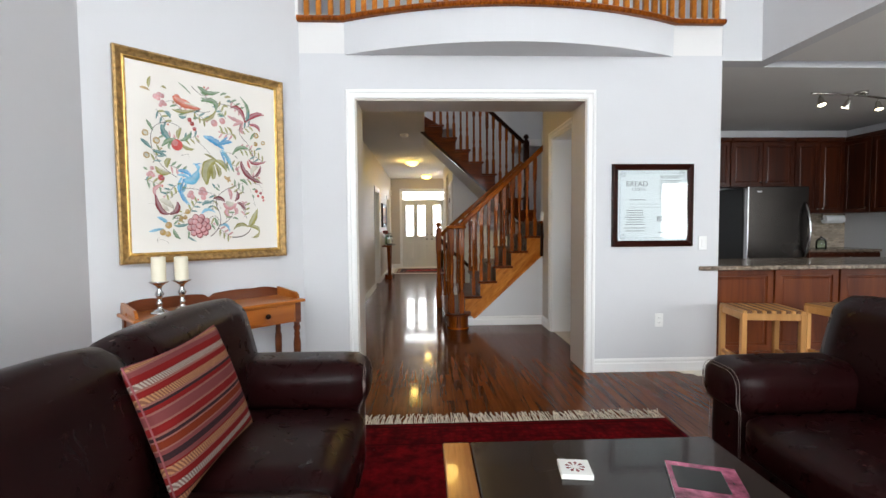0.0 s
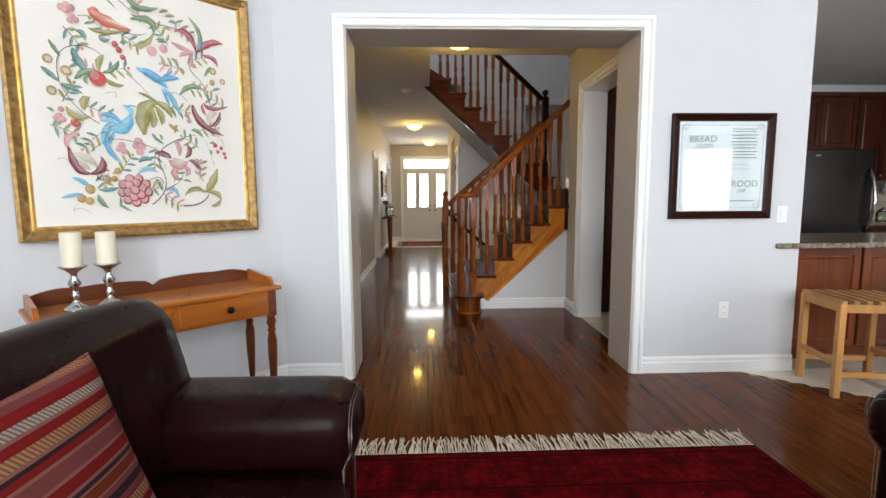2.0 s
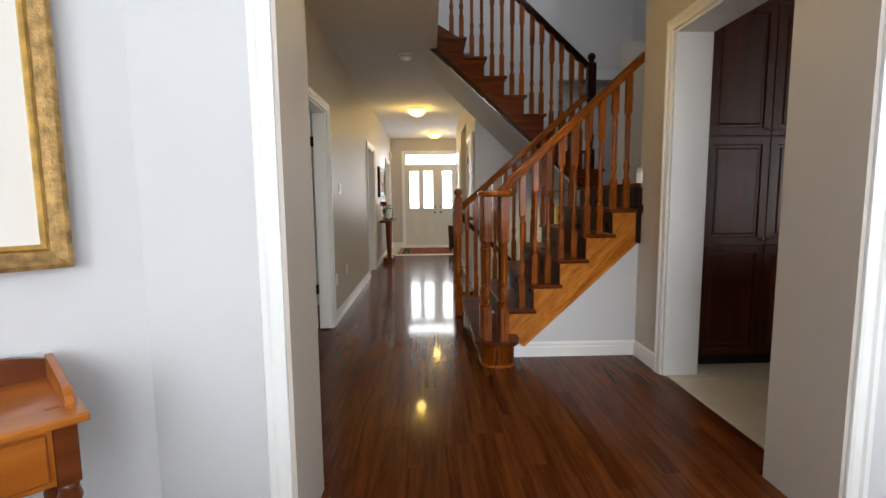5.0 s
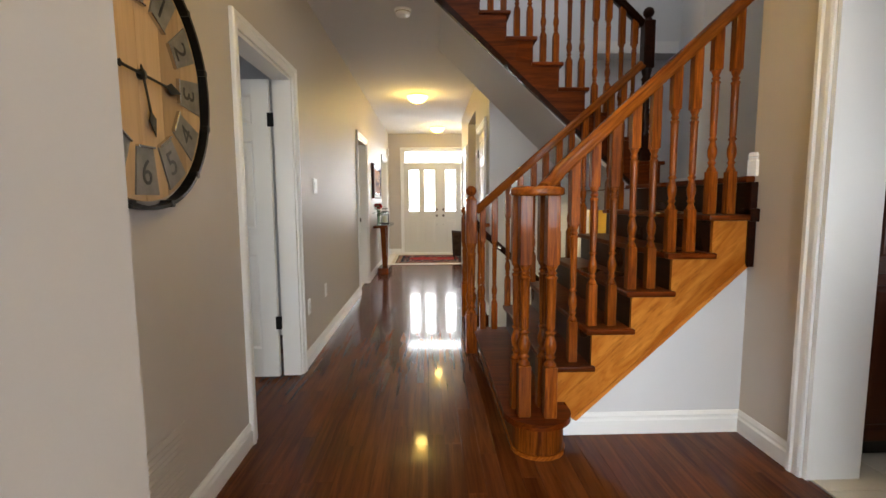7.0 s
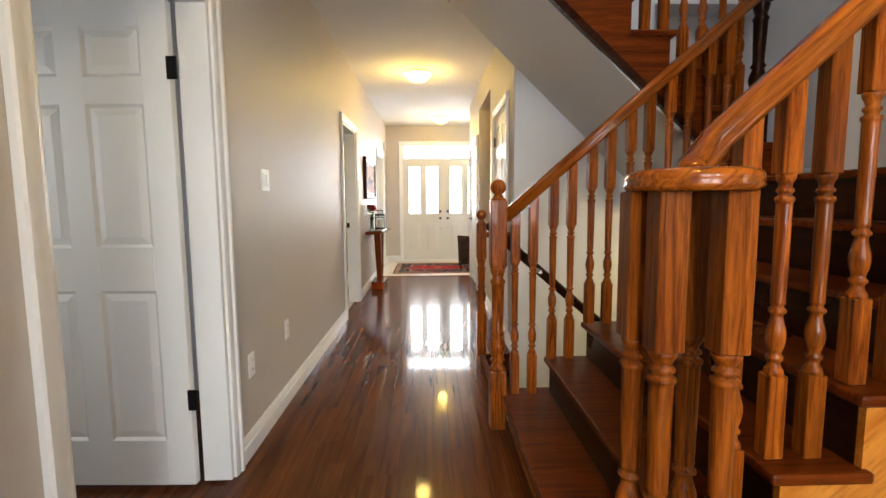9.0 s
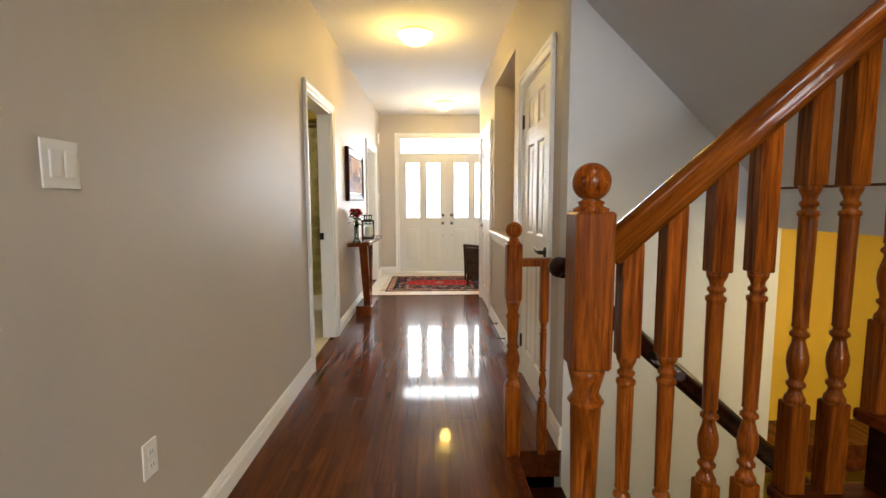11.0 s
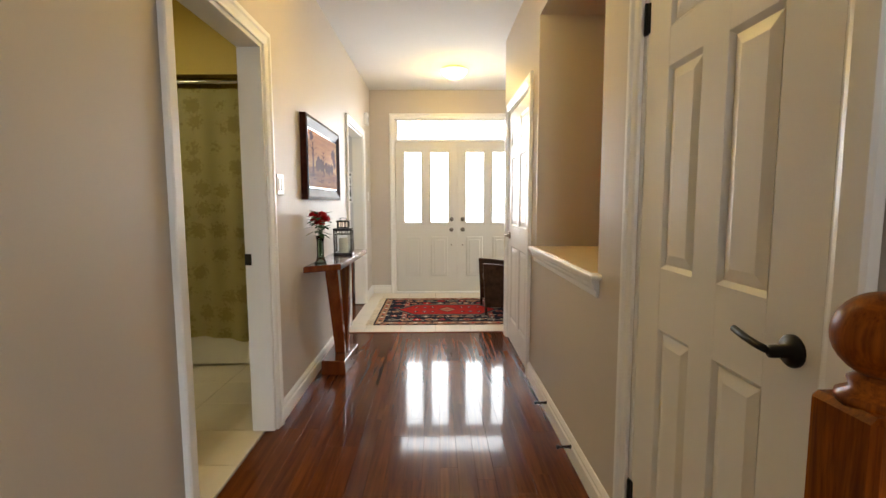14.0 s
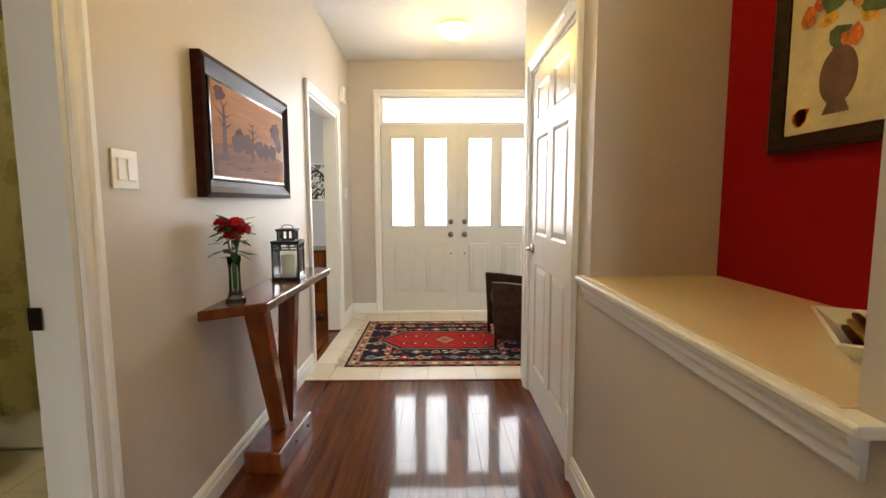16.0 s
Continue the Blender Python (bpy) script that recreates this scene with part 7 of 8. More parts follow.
bm = prism(bmesh.new(), [(0.0, 0.02), (0.02, 0.0), (3.4, 0.0), (3.4, 0.86), (0.19, 0.86), (0.19, 0.03), (0.0, 0.03)], "z", 0, 0.036, 0.008)
part("slab", bm, M["granite"], top)


def stool(at, turn):
    st = thing("bar_stool", "pale pine bar stool with a slatted two-tone seat", "stool", at, turn=turn, group="bar stools")
    w, d, h = 0.42, 0.34, 0.61
    for u in (-1, 1):
        for v in (-1, 1):
            part("leg", boxed(u * w / 2 - 0.02, u * w / 2 + 0.02, v * d / 2 - 0.02, v * d / 2 + 0.02, 0, h - 0.02, 0.004), M["stool_wood"], st)
        part("side_rail", boxed(u * w / 2 - 0.014, u * w / 2 + 0.014, -d / 2 + 0.02, d / 2 - 0.02, h - 0.075, h - 0.022, 0.003), M["stool_wood"], st)
        part("stretcher", boxed(u * w / 2 - 0.012, u * w / 2 + 0.012, -d / 2 + 0.02, d / 2 - 0.02, 0.2, 0.235, 0.003), M["stool_wood"], st)
    for v in (-1, 1):
        part("front_rail", boxed(-w / 2 + 0.02, w / 2 - 0.02, v * d / 2 - 0.014, v * d / 2 + 0.014, h - 0.075, h - 0.022, 0.003), M["stool_wood"], st)
        part("stretcher", boxed(-w / 2 + 0.02, w / 2 - 0.02, v * d / 2 - 0.012, v * d / 2 + 0.012, 0.13, 0.165, 0.003), M["stool_wood"], st)
    n = 13
    for i in range(n):
        u = -w / 2 - 0.015 + (w + 0.03) * (i + 0.5) / n
        part("slat", boxed(u - 0.0155, u + 0.0155, -d / 2 - 0.02, d / 2 + 0.02, h - 0.0215, h, 0.003), M["stool_wood"] if i % 2 == 0 else M["stool_dark"], st)
    return st


stool((2.775, 4.36, 0), -9)
stool((3.50, 4.34, 0), 6)

fridge = thing("refrigerator", "dark stainless refrigerator with a curved bar handle", "refrigerator", (4.49, 7.0, 0))
part("body", boxed(-0.02, 0.86, 0.03, 0.58, 0.02, 1.77, 0.006), M["black_panel"], fridge)
d = part("door", boxed(0, 0.86, -0.045, 0.028, 0.62, 1.78, 0.012, 3), M["steel"], fridge)
part("handle", tube(bmesh.new(), [(0.80, -0.045, 0.80), (0.80, -0.10, 0.90), (0.80, -0.135, 1.05), (0.80, -0.145, 1.18), (0.80, -0.135, 1.31), (0.80, -0.10, 1.46), (0.80, -0.045, 1.56)], 0.019, 12), M["steel_light"], d)
part("edge_strip", boxed(-0.006, 0.012, -0.047, 0.028, 0.62, 1.78, 0.002), M["steel_light"], d)
part("badge", boxed(0.13, 0.19, -0.047, -0.044, 1.70, 1.715), M["steel_light"], d)
d = part("freezer_drawer", boxed(0, 0.86, -0.045, 0.028, 0.04, 0.605, 0.012, 3), M["steel"], fridge)
part("handle", tube(bmesh.new(), [(0.12, -0.05, 0.53), (0.2, -0.10, 0.53), (0.66, -0.10, 0.53), (0.74, -0.05, 0.53)], 0.014, 10), M["steel_light"], d)


def upper(x0, x1, z0, z1, y, doors, knob_side):
    u = thing("wall_cabinet", "dark cherry kitchen wall cabinet with panelled doors", "cabinet", (x0, y, z0), group="kitchen wall cabinets")
    part("carcass", boxed(0, x1 - x0, 0.0, 7.6 - y, 0, z1 - z0), M["cabinet"], u)
    w = (x1 - x0) / doors
    for i in range(doors):
        k = (w * (i + 1) - 0.04 if (i + knob_side) % 2 == 0 else w * i + 0.04, 0.06)
        cab_door(u, w * i + 0.003, w * (i + 1) - 0.003, 0.0, z1 - z0, 0, M["cabinet"], k)
    part("crown", boxed(-0.002, x1 - x0 + 0.002, -0.05, 0.05, z1 - z0 + 0.001, z1 - z0 + 0.06, 0.012), M["cabinet"], u)


upper(3.3, 4.42, 1.80, 2.43, 7.26, 2, 0)
upper(4.43, 5.36, 1.80, 2.43, 7.26, 2, 0)
upper(5.37, 6.1, 1.42, 2.43, 7.26, 2, 0)
u = thing("wall_cabinet", "dark cherry kitchen wall cabinet with panelled doors", "cabinet", (6.12, 7.55, 1.42), group="kitchen wall cabinets", turn=-90)
part("carcass", boxed(0, 2.0, 0.0, 0.32, 0, 1.01), M["cabinet"], u)
for i in range(4):
    cab_door(u, 0.30 + 0.42 * i, 0.70 + 0.42 * i, 0.0, 1.01, 0, M["cabinet"], (0.66 + 0.42 * i, 0.06))
part("crown", boxed(0, 2.0, -0.05, 0.05, 1.011, 1.07, 0.012), M["cabinet"], u)
bsn = thing("base_cabinet", "dark cherry kitchen base cabinets", "cabinet", (5.40, 7.02, 0))
part("carcass", boxed(0, 1.04, 0, 0.58, 0.1, 0.875), M["cabinet"], bsn)
for i in range(2):
    cab_door(bsn, 0.52 * i + 0.004, 0.52 * (i + 1) - 0.004, 0.12, 0.86, 0, M["cabinet"], (0.52 - 0.05 + 0.1 * i, 0.80))
part("toe_kick", boxed(0, 1.04, 0.06, 0.5, 0, 0.1), M["black_panel"], bsn)
top = thing("countertop", "dark granite countertop under the wall cabinets", "countertop", (5.39, 6.98, 0.876))
part("slab", boxed(0, 1.055, 0, 0.61, 0, 0.034, 0.006), M["granite"], top)
m, nt, b = nodes_of("mosaic_backsplash")
br_ = nt.nodes.new("ShaderNodeTexBrick")
br_.inputs["Scale"].default_value = 9
br_.inputs["Color1"].default_value = (0.60, 0.50, 0.39, 1)
br_.inputs["Color2"].default_value = (0.34, 0.27, 0.20, 1)
br_.inputs["Mortar"].default_value = (0.40, 0.35, 0.29, 1)
nt.links.new(coords(nt, turn=(math.radians(90), 0, 0)), br_.inputs["Vector"])
nt.links.new(br_.outputs[0], b.inputs["Base Color"])
b.inputs["Roughness"].default_value = 0.4
bump(nt, b, br_.outputs["Fac"], -0.3, 0.003)
solid("trim_backsplash", boxed(5.36, 6.45, 7.585, 7.598, 0.91, 1.42), m, "beige stone mosaic backsplash", "backsplash")
tw = thing("paper_towel_holder", "white paper towel roll on an under-cabinet holder", "paper towel", (6.05, 7.35, 1.33))
part("roll", lathe(bmesh.new(), [(0.055, -0.14), (0.06, -0.135), (0.06, 0.135), (0.055, 0.14)], 24, turn=Matrix.Rotation(math.radians(90), 3, "Y")), M["paper"], tw)
part("bar", lathe(bmesh.new(), [(0.008, -0.17), (0.008, 0.17)], 10, turn=Matrix.Rotation(math.radians(90), 3, "Y")), M["steel_light"], tw)
for s in (-0.165, 0.165):
    part("bracket", boxed(s - 0.004, s + 0.004, -0.01, 0.01, -0.01, 0.092), M["steel_light"], tw)
jr = thing("glass_jar", "small glass jar with a metal lid on the kitchen counter", "jar", (5.75, 7.2, 0.91))
part("jar_body", lathe(bmesh.new(), [(0.06, 0), (0.065, 0.01), (0.065, 0.11), (0.05, 0.13)], 20), M["green_glass"], jr)
part("lid", lathe(bmesh.new(), [(0.052, 0.13), (0.055, 0.14), (0.03, 0.16), (0.012, 0.165), (0.012, 0.18), (0, 0.182)], 20), M["steel_light"], jr)

# track light
tr = thing("track_light", "brushed nickel track light with three lit spots", "lamp", (4.55, 5.55, 2.663), turn=12)
part("canopy", lathe(bmesh.new(), [(0.055, -0.03), (0.06, -0.02), (0.06, 0)], 20, at=(0.18, 0, 0)), M["chrome"], tr)
part("bar", tube(bmesh.new(), [(-0.50, 0, -0.06), (-0.2, 0, -0.045), (0.18, 0, -0.04), (0.55, 0, -0.05)], 0.012, 8), M["chrome"], tr)
for u, lean in ((-0.38, -15), (0.0, 25), (0.42, -10)):
    rot = Matrix.Rotation(math.radians(180 + lean), 3, "X")
    sp = part("spot_head", lathe(bmesh.new(), [(0.012, -0.03), (0.022, -0.01), (0.030, 0.03), (0.042, 0.06), (0.042, 0.064)], 16, at=(u, 0, -0.11), turn=rot), M["chrome"], tr)
    part("bulb", lathe(bmesh.new(), [(0.034, 0.066), (0.028, 0.072), (0, 0.074)], 14, at=(u, 0, -0.11), turn=rot), M["bulb"], sp)
    part("stem", tube(bmesh.new(), [(u, 0, -0.055), (u, 0, -0.09)], 0.006, 6), M["chrome"], sp)

# ---------------------------------------------------------------- balcony railing
bal = thing("balcony_railing", "honey oak balcony railing with square balusters", "railing", (0.83, 4.55, 2.993))
pts = [(x, y + 0.02) for x, y in arc]
full = [(-0.92, WY + 0.02), (-0.74, WY + 0.02)] + pts + [(2.4, WY + 0.02), (2.60, WY + 0.02)]
bm = sweep(bmesh.new(), [(x - 0.83, y - 4.55, 0.93) for x, y in full], RAIL, smooth=True)
part("handrail", bm, M["stringer_wood"], bal)
def along(path, step):
    out_, carry = [], step * 0.6
    for (x0, y0), (x1, y1) in zip(path, path[1:]):
        ln = math.hypot(x1 - x0, y1 - y0)
        while carry <= ln:
            t = carry / ln
            out_.append((x0 + (x1 - x0) * t, y0 + (y1 - y0) * t))
            carry += step
        carry -= ln
    return out_


bmesh_bal = baluster_mesh(0.905, 0.24, 0.62, 0.04)
bal_mesh = mesh_of("baluster", bmesh_bal, M["stringer_wood"])
for x, y in along(full, 0.098):
    piece("baluster", bal_mesh, bal, (x - 0.83, y - 4.55, 0.0))
for s in (-0.94, 2.615):
    blk = solid("trim_balcony_end", boxed(s - 0.02, s + 0.02, WY - 0.02, WY + 0.14, 2.99, 3.20, 0.004), M["trim"], "white end block of the balcony edging", "trim")

# ---------------------------------------------------------------- hall: clock, console and its things
ck = thing("wall_clock", "large pale wood wall clock with metal number plates, black rim", "clock", (LX, 5.88, 1.615), turn=90)
CRAD = 0.412
rotx = Matrix.Rotation(math.radians(90), 3, "X")
M["clock_wood"] = wood("bleached_plank", (0.50, 0.33, 0.18), (0.66, 0.47, 0.28), 0.6, "Z", 5.0, coat=0.0, mottle=0.2)
M["zinc"] = plain("weathered_zinc", (0.27, 0.26, 0.24), 0.5, metal=0.3, vary=0.2, big=20, fine=90, relief=0.3)
for i in range(6):
    u0 = -CRAD + 0.03 + i * (2 * CRAD - 0.06) / 6
    u1 = u0 + (2 * CRAD - 0.06) / 6 - 0.002
    R = CRAD - 0.022
    def ch_(u):
        return math.sqrt(max(0.0004, R * R - u * u))
    us = [u0 + (u1 - u0) * k / 8 for k in range(9)]
    o = [(u, -ch_(u)) for u in us] + [(u, ch_(u)) for u in reversed(us)]
    part("plank", prism(bmesh.new(), o, "y", -0.020, -0.006), M["clock_wood"], ck)
pts = [(CRAD * math.cos(a), -0.022, CRAD * math.sin(a)) for a in [2 * math.pi * i / 72 for i in range(72)]]
part("rim", sweep(bmesh.new(), pts, [(-0.006, -0.022), (0.006, -0.022), (0.006, 0.016), (-0.006, 0.016)], up=(0, 1, 0), closed=True), M["black_metal"], ck)
for i in range(12):
    a = math.radians(90 - 30 * (i + 0.5))
    part("rim_clip", boxed(CRAD * math.cos(a) - 0.012, CRAD * math.cos(a) + 0.012, -0.046, -0.004, CRAD * math.sin(a) - 0.012, CRAD * math.sin(a) + 0.012, 0.003), M["black_metal"], ck)
for i in range(1, 13):
    a = math.radians(90 - 30 * i)
    rot2 = Matrix.Translation((0.295 * math.cos(a), 0, 0.295 * math.sin(a))) @ Matrix.Rotation(-(a - math.pi / 2), 4, "Y")
    bm = prism(bmesh.new(), [(-0.042, -0.075), (0.042, -0.075), (0.062, 0.075), (-0.062, 0.075)], "y", -0.026, -0.0205)
    pt = part("number_plate", bm, M["zinc"], ck)
    pt.matrix_basis = rot2
    nb = lettering(str(i), 0.115, 0, -0.042, -0.0265, pt, M["black_panel"], "numeral")
    if 3 < i < 9:
        nb.matrix_basis = Matrix.Rotation(math.pi, 4, "Y") @ nb.matrix_basis
    part("fold", boxed(-0.043, 0.043, -0.034, -0.0205, -0.079, -0.072, 0.001), M["steel_light"], pt)
part("hub", lathe(bmesh.new(), [(0.016, 0), (0.016, 0.016), (0, 0.018)], 16, at=(0, -0.022, 0), turn=rotx), M["black_metal"], ck)
for ang, ln, tail, w in ((-3, 0.22, 0.10, 0.008), (-75, 0.19, 0.0, 0.009)):
    a = radians(ang)
    hd = part("hand_pointer", prism(bmesh.new(), [(-tail, -w * 0.5), (ln * 0.6, -w * 0.5), (ln * 0.72, -0.020), (ln, 0), (ln * 0.72, 0.020), (ln * 0.6, w * 0.5), (-tail, w * 0.5), (-tail - 0.01, 0.012), (-tail - 0.03, 0), (-tail - 0.01, -0.012)], "y", -0.036, -0.033), M["black_metal"], ck)
    hd.matrix_basis = Matrix.Rotation(-a, 4, "Y")

cs = thing("console_table", "narrow red-brown wood console table on a splayed V-shaped leg", "table", (LX + 0.02, 12.43, 0))
part("tabletop", prism(bmesh.new(), [(0.0, -0.60), (0.215, -0.45), (0.24, 0.59), (0.0, 0.63)], "z", 0.785, 0.828, 0.007), M["console_wood"], cs)
part("foot", prism(bmesh.new(), [(0.03, -0.32), (0.205, -0.34), (0.232, 0.10), (0.03, 0.12)], "z", 0, 0.105, 0.008), M["console_wood"], cs)
def slab_leg(y0, y1):
    bm = bmesh.new()
    lo = [(0.09, y0 - 0.032, 0.104), (0.165, y0 - 0.032, 0.104), (0.165, y0 + 0.032, 0.104), (0.09, y0 + 0.032, 0.104)]
    hi = [(0.09, y1 - 0.04, 0.787), (0.18, y1 - 0.04, 0.787), (0.18, y1 + 0.04, 0.787), (0.09, y1 + 0.04, 0.787)]
    a = [bm.verts.new(p) for p in lo]
    b_ = [bm.verts.new(p) for p in hi]
    bm.faces.new(a)
    bm.faces.new(b_)
    for k in range(4):
        bm.faces.new((a[k], a[(k + 1) % 4], b_[(k + 1) % 4], b_[k]))
    bmesh.ops.bevel(bm, geom=bm.edges[:], offset=0.006, segments=2, profile=0.5, affect="EDGES")
    return bm


part("leg", slab_leg(-0.09, -0.36), M["console_wood"], cs)
part("leg", slab_leg(0.01, 0.09), M["console_wood"], cs)
for y in (-0.13, 0.03):
    part("dowel", lathe(bmesh.new(), [(0.009, 0), (0.009, 0.004), (0, 0.0045)], 12, at=(0.217 if y < 0 else 0.229, y, 0.055), turn=Matrix.Rotation(math.radians(90), 3, "Y")), M["dark_wood"], cs)

vs_ = thing("flower_vase", "slim green glass vase with red silk roses", "vase", (-0.85, 12.02, 0.828))
vz = part("vase_glass", lathe(bmesh.new(), [(0.040, 0), (0.043, 0.006), (0.030, 0.022), (0.024, 0.05), (0.023, 0.14), (0.030, 0.188), (0.027, 0.188), (0.020, 0.14), (0.020, 0.05), (0.018, 0.03)], 20), M["green_glass"], vs_)
rng = random.Random(11)
for i in range(7):
    a = 6.283 * i / 7 + 0.4
    r = rng.uniform(0.02, 0.055)
    h = rng.uniform(0.25, 0.36)
    tip = (r * math.cos(a), r * math.sin(a), h)
    part("stem", tube(bmesh.new(), [(0.004 * math.cos(a), 0.004 * math.sin(a), 0.03), (0.008 * math.cos(a), 0.008 * math.sin(a), 0.18), tip], 0.002, 6), M["leaf"], vs_)
    bm = bmesh.new()
    for k in range(14):
        ang, ring = 2.4 * k, 0.004 + 0.0021 * k
        c = Vector((tip[0] + ring * math.cos(ang), tip[1] + ring * math.sin(ang), tip[2] + 0.012 - 0.0008 * k))
        out_ = Vector((math.cos(ang), math.sin(ang), 0.7 - 0.06 * k)).normalized()
        side = Vector((-math.sin(ang), math.cos(ang), 0))
        upv = out_.cross(side)
        vv = [bm.verts.new(c + side * p + out_ * q * 0.3 - upv * q) for p, q in ((-0.008, -0.010), (0.008, -0.010), (0.017, 0.008), (0.009, 0.022), (-0.009, 0.022), (-0.017, 0.008))]
        bm.faces.new(vv)
    part("rose", bm, M["rose"], vs_)
bm = bmesh.new()
for i in range(58):
    a, r, h = rng.uniform(0, 6.28), rng.uniform(0.005, 0.055), rng.uniform(0.19, 0.34)
    c = Vector((r * math.cos(a), r * math.sin(a), h))
    d = Vector((math.cos(a), math.sin(a), rng.uniform(-0.6, 0.6))).normalized()
    s = d.cross(Vector((0, 0, 1))).normalized()
    ln = rng.uniform(0.04, 0.075)
    vv = [bm.verts.new(c + d * (ln * p) + s * (ln * q) + Vector((0, 0, -0.15 * ln * p * p))) for p, q in ((0, 0), (0.35, 0.26), (0.7, 0.2), (1, 0), (0.7, -0.2), (0.35, -0.26))]
    bm.faces.new(vv)
part("foliage", bm, M["leaf"], vs_, "green silk rose leaves")

ln_ = thing("lantern", "black metal lantern with glass sides and a white candle", "lantern", (-0.80, 12.58, 0.828), turn=4)
part("base", boxed(-0.075, 0.075, -0.075, 0.075, 0, 0.012, 0.003), M["black_metal"], ln_)
for u in (-1, 1):
    for v in (-1, 1):
        part("post", boxed(u * 0.066 - 0.005, u * 0.066 + 0.005, v * 0.066 - 0.005, v * 0.066 + 0.005, 0.012, 0.20), M["black_metal"], ln_)
part("roof", boxed(-0.075, 0.075, -0.075, 0.075, 0.20, 0.212, 0.003), M["black_metal"], ln_)
for u in (-1, 1):
    for v in (-1, 1):
        part("chimney_post", boxed(u * 0.042 - 0.004, u * 0.042 + 0.004, v * 0.042 - 0.004, v * 0.042 + 0.004, 0.212, 0.262), M["black_metal"], ln_)
for k in range(4):
    for w, z0, z1, deep in ((0.066, 0.163, 0.200, 0.068), (0.042, 0.213, 0.262, 0.043)):
        bm = boxed(-w, w, -deep - 0.003, -deep + 0.003, z0, z0 + 0.006)
        for i in range(4):
            box(bm, -w + 2 * w * i / 3 - 0.003, -w + 2 * w * i / 3 + 0.003, -deep - 0.003, -deep + 0.003, z0 + 0.006, z1)
        lt = part("lattice", bm, M["black_metal"], ln_)
        lt.matrix_basis = Matrix.Rotation(math.pi / 2 * k, 4, "Z")
part("chimney_cap", boxed(-0.052, 0.052, -0.052, 0.052, 0.262, 0.274, 0.003), M["black_metal"], ln_)
for k in range(4):
    pb = boxed(-0.06, 0.06, -0.0672, -0.0652, 0.014, 0.198)
    p_ = part("pane", pb, M["clear"], ln_)
    p_.matrix_basis = Matrix.Rotation(math.pi / 2 * k, 4, "Z")
    p_.visible_shadow = False
    for z0 in (0.012, 0.193):
        q_ = part("pane_rail", boxed(-0.061, 0.061, -0.070, -0.062, z0, z0 + 0.007), M["black_metal"], ln_)
        q_.matrix_basis = p_.matrix_basis.copy()
part("candle", lathe(bmesh.new(), [(0.036, 0.012), (0.037, 0.02), (0.037, 0.13), (0.03, 0.134), (0.01, 0.13)], 20), M["wax"], ln_)
part("ring_handle", sweep(bmesh.new(), [(0.03 * math.cos(t), 0, 0.283 + 0.012 * math.sin(t)) for t in [2 * math.pi * i / 16 for i in range(16)]], [(0.002 * math.cos(t), 0.002 * math.sin(t)) for t in [1.257 * i for i in range(5)]], up=(0, 1, 0), closed=True), M["black_metal"], ln_)

hp = thing("marquetry_picture", "brown wooden inlay landscape picture in a dark wide frame", "picture", (LX, 12.45, 1.265), turn=90)
picture_frame(hp, 1.05, 0.565, 0.085, 0.04, M["frame_wood"])
M["inlay"] = wood("inlaid_veneer", (0.13, 0.038, 0.012), (0.34, 0.125, 0.038), 0.55, "X", 4.0, mottle=0.3, coat=0.0, spec=0.06)
M["inlay_dark"] = wood("dark_veneer", (0.06, 0.017, 0.008), (0.14, 0.042, 0.016), 0.55, "X", 6.0, coat=0.0, spec=0.06)
M["inlay_mid"] = wood("mid_veneer", (0.33, 0.125, 0.036), (0.50, 0.215, 0.066), 0.55, "X", 9.0, coat=0.0, spec=0.06)
part("inner_bead", boxed(-0.452, 0.452, -0.030, -0.012, 0.073, 0.492, 0.006, 2), plain("black_lacquer", (0.008, 0.007, 0.006), 0.15, vary=0.1, relief=0.0), hp)
part("veneer_sky", boxed(-0.435, 0.435, -0.0315, -0.02, 0.09, 0.475), M["inlay_mid"], hp)
rng = random.Random(21)
bm = bmesh.new()
flat(bm, [(-0.43, 0.095), (0.43, 0.095), (0.43, 0.21), (0.25, 0.235), (0.0, 0.22), (-0.2, 0.24), (-0.43, 0.22)], -0.0319)
part("veneer_ground", bm, M["inlay"], hp)
bm = bmesh.new()
def trunk(x, z, h, w):
    flat(bm, [(x - w, z), (x + w, z), (x + w * 0.5 + 0.01, z + h * 0.5), (x + w * 0.4, z + h), (x - w * 0.3, z + h), (x - w * 0.6, z + h * 0.5)], -0.0323)
    for s in (-1, 1):
        for f in (0.55, 0.75, 0.95):
            e = (x + s * h * rng.uniform(0.25, 0.5), z + h * (f + rng.uniform(0.1, 0.35)))
            flat(bm, [(x, z + h * f), (x + 0.004, z + h * f + 0.012), e], -0.0325)


trunk(-0.33, 0.16, 0.23, 0.026)
trunk(-0.02, 0.18, 0.17, 0.014)
for cx, cz, r in ((-0.18, 0.26, 0.07), (-0.08, 0.25, 0.07), (0.06, 0.25, 0.06), (0.16, 0.24, 0.06), (0.26, 0.25, 0.06), (0.31, 0.36, 0.075), (0.36, 0.30, 0.05), (-0.36, 0.44, 0.05)):
    k = 15
    flat(bm, [(cx + r * rng.uniform(0.7, 1.25) * math.cos(6.283 * j / k), min(0.465, cz + r * rng.uniform(0.5, 0.95) * math.sin(6.283 * j / k))) for j in range(k)], -0.0321 - rng.uniform(0, 0.0003))
for i in range(14):
    x, z = rng.uniform(-0.4, 0.33), rng.uniform(0.11, 0.21)
    flat(bm, [(x, z), (x + 0.07, z + 0.004), (x + 0.09, z + 0.008), (x + 0.02, z + 0.010)], -0.0326)
tagged(part("veneer_landscape", bm, M["inlay_dark"], hp), kind="stuff")

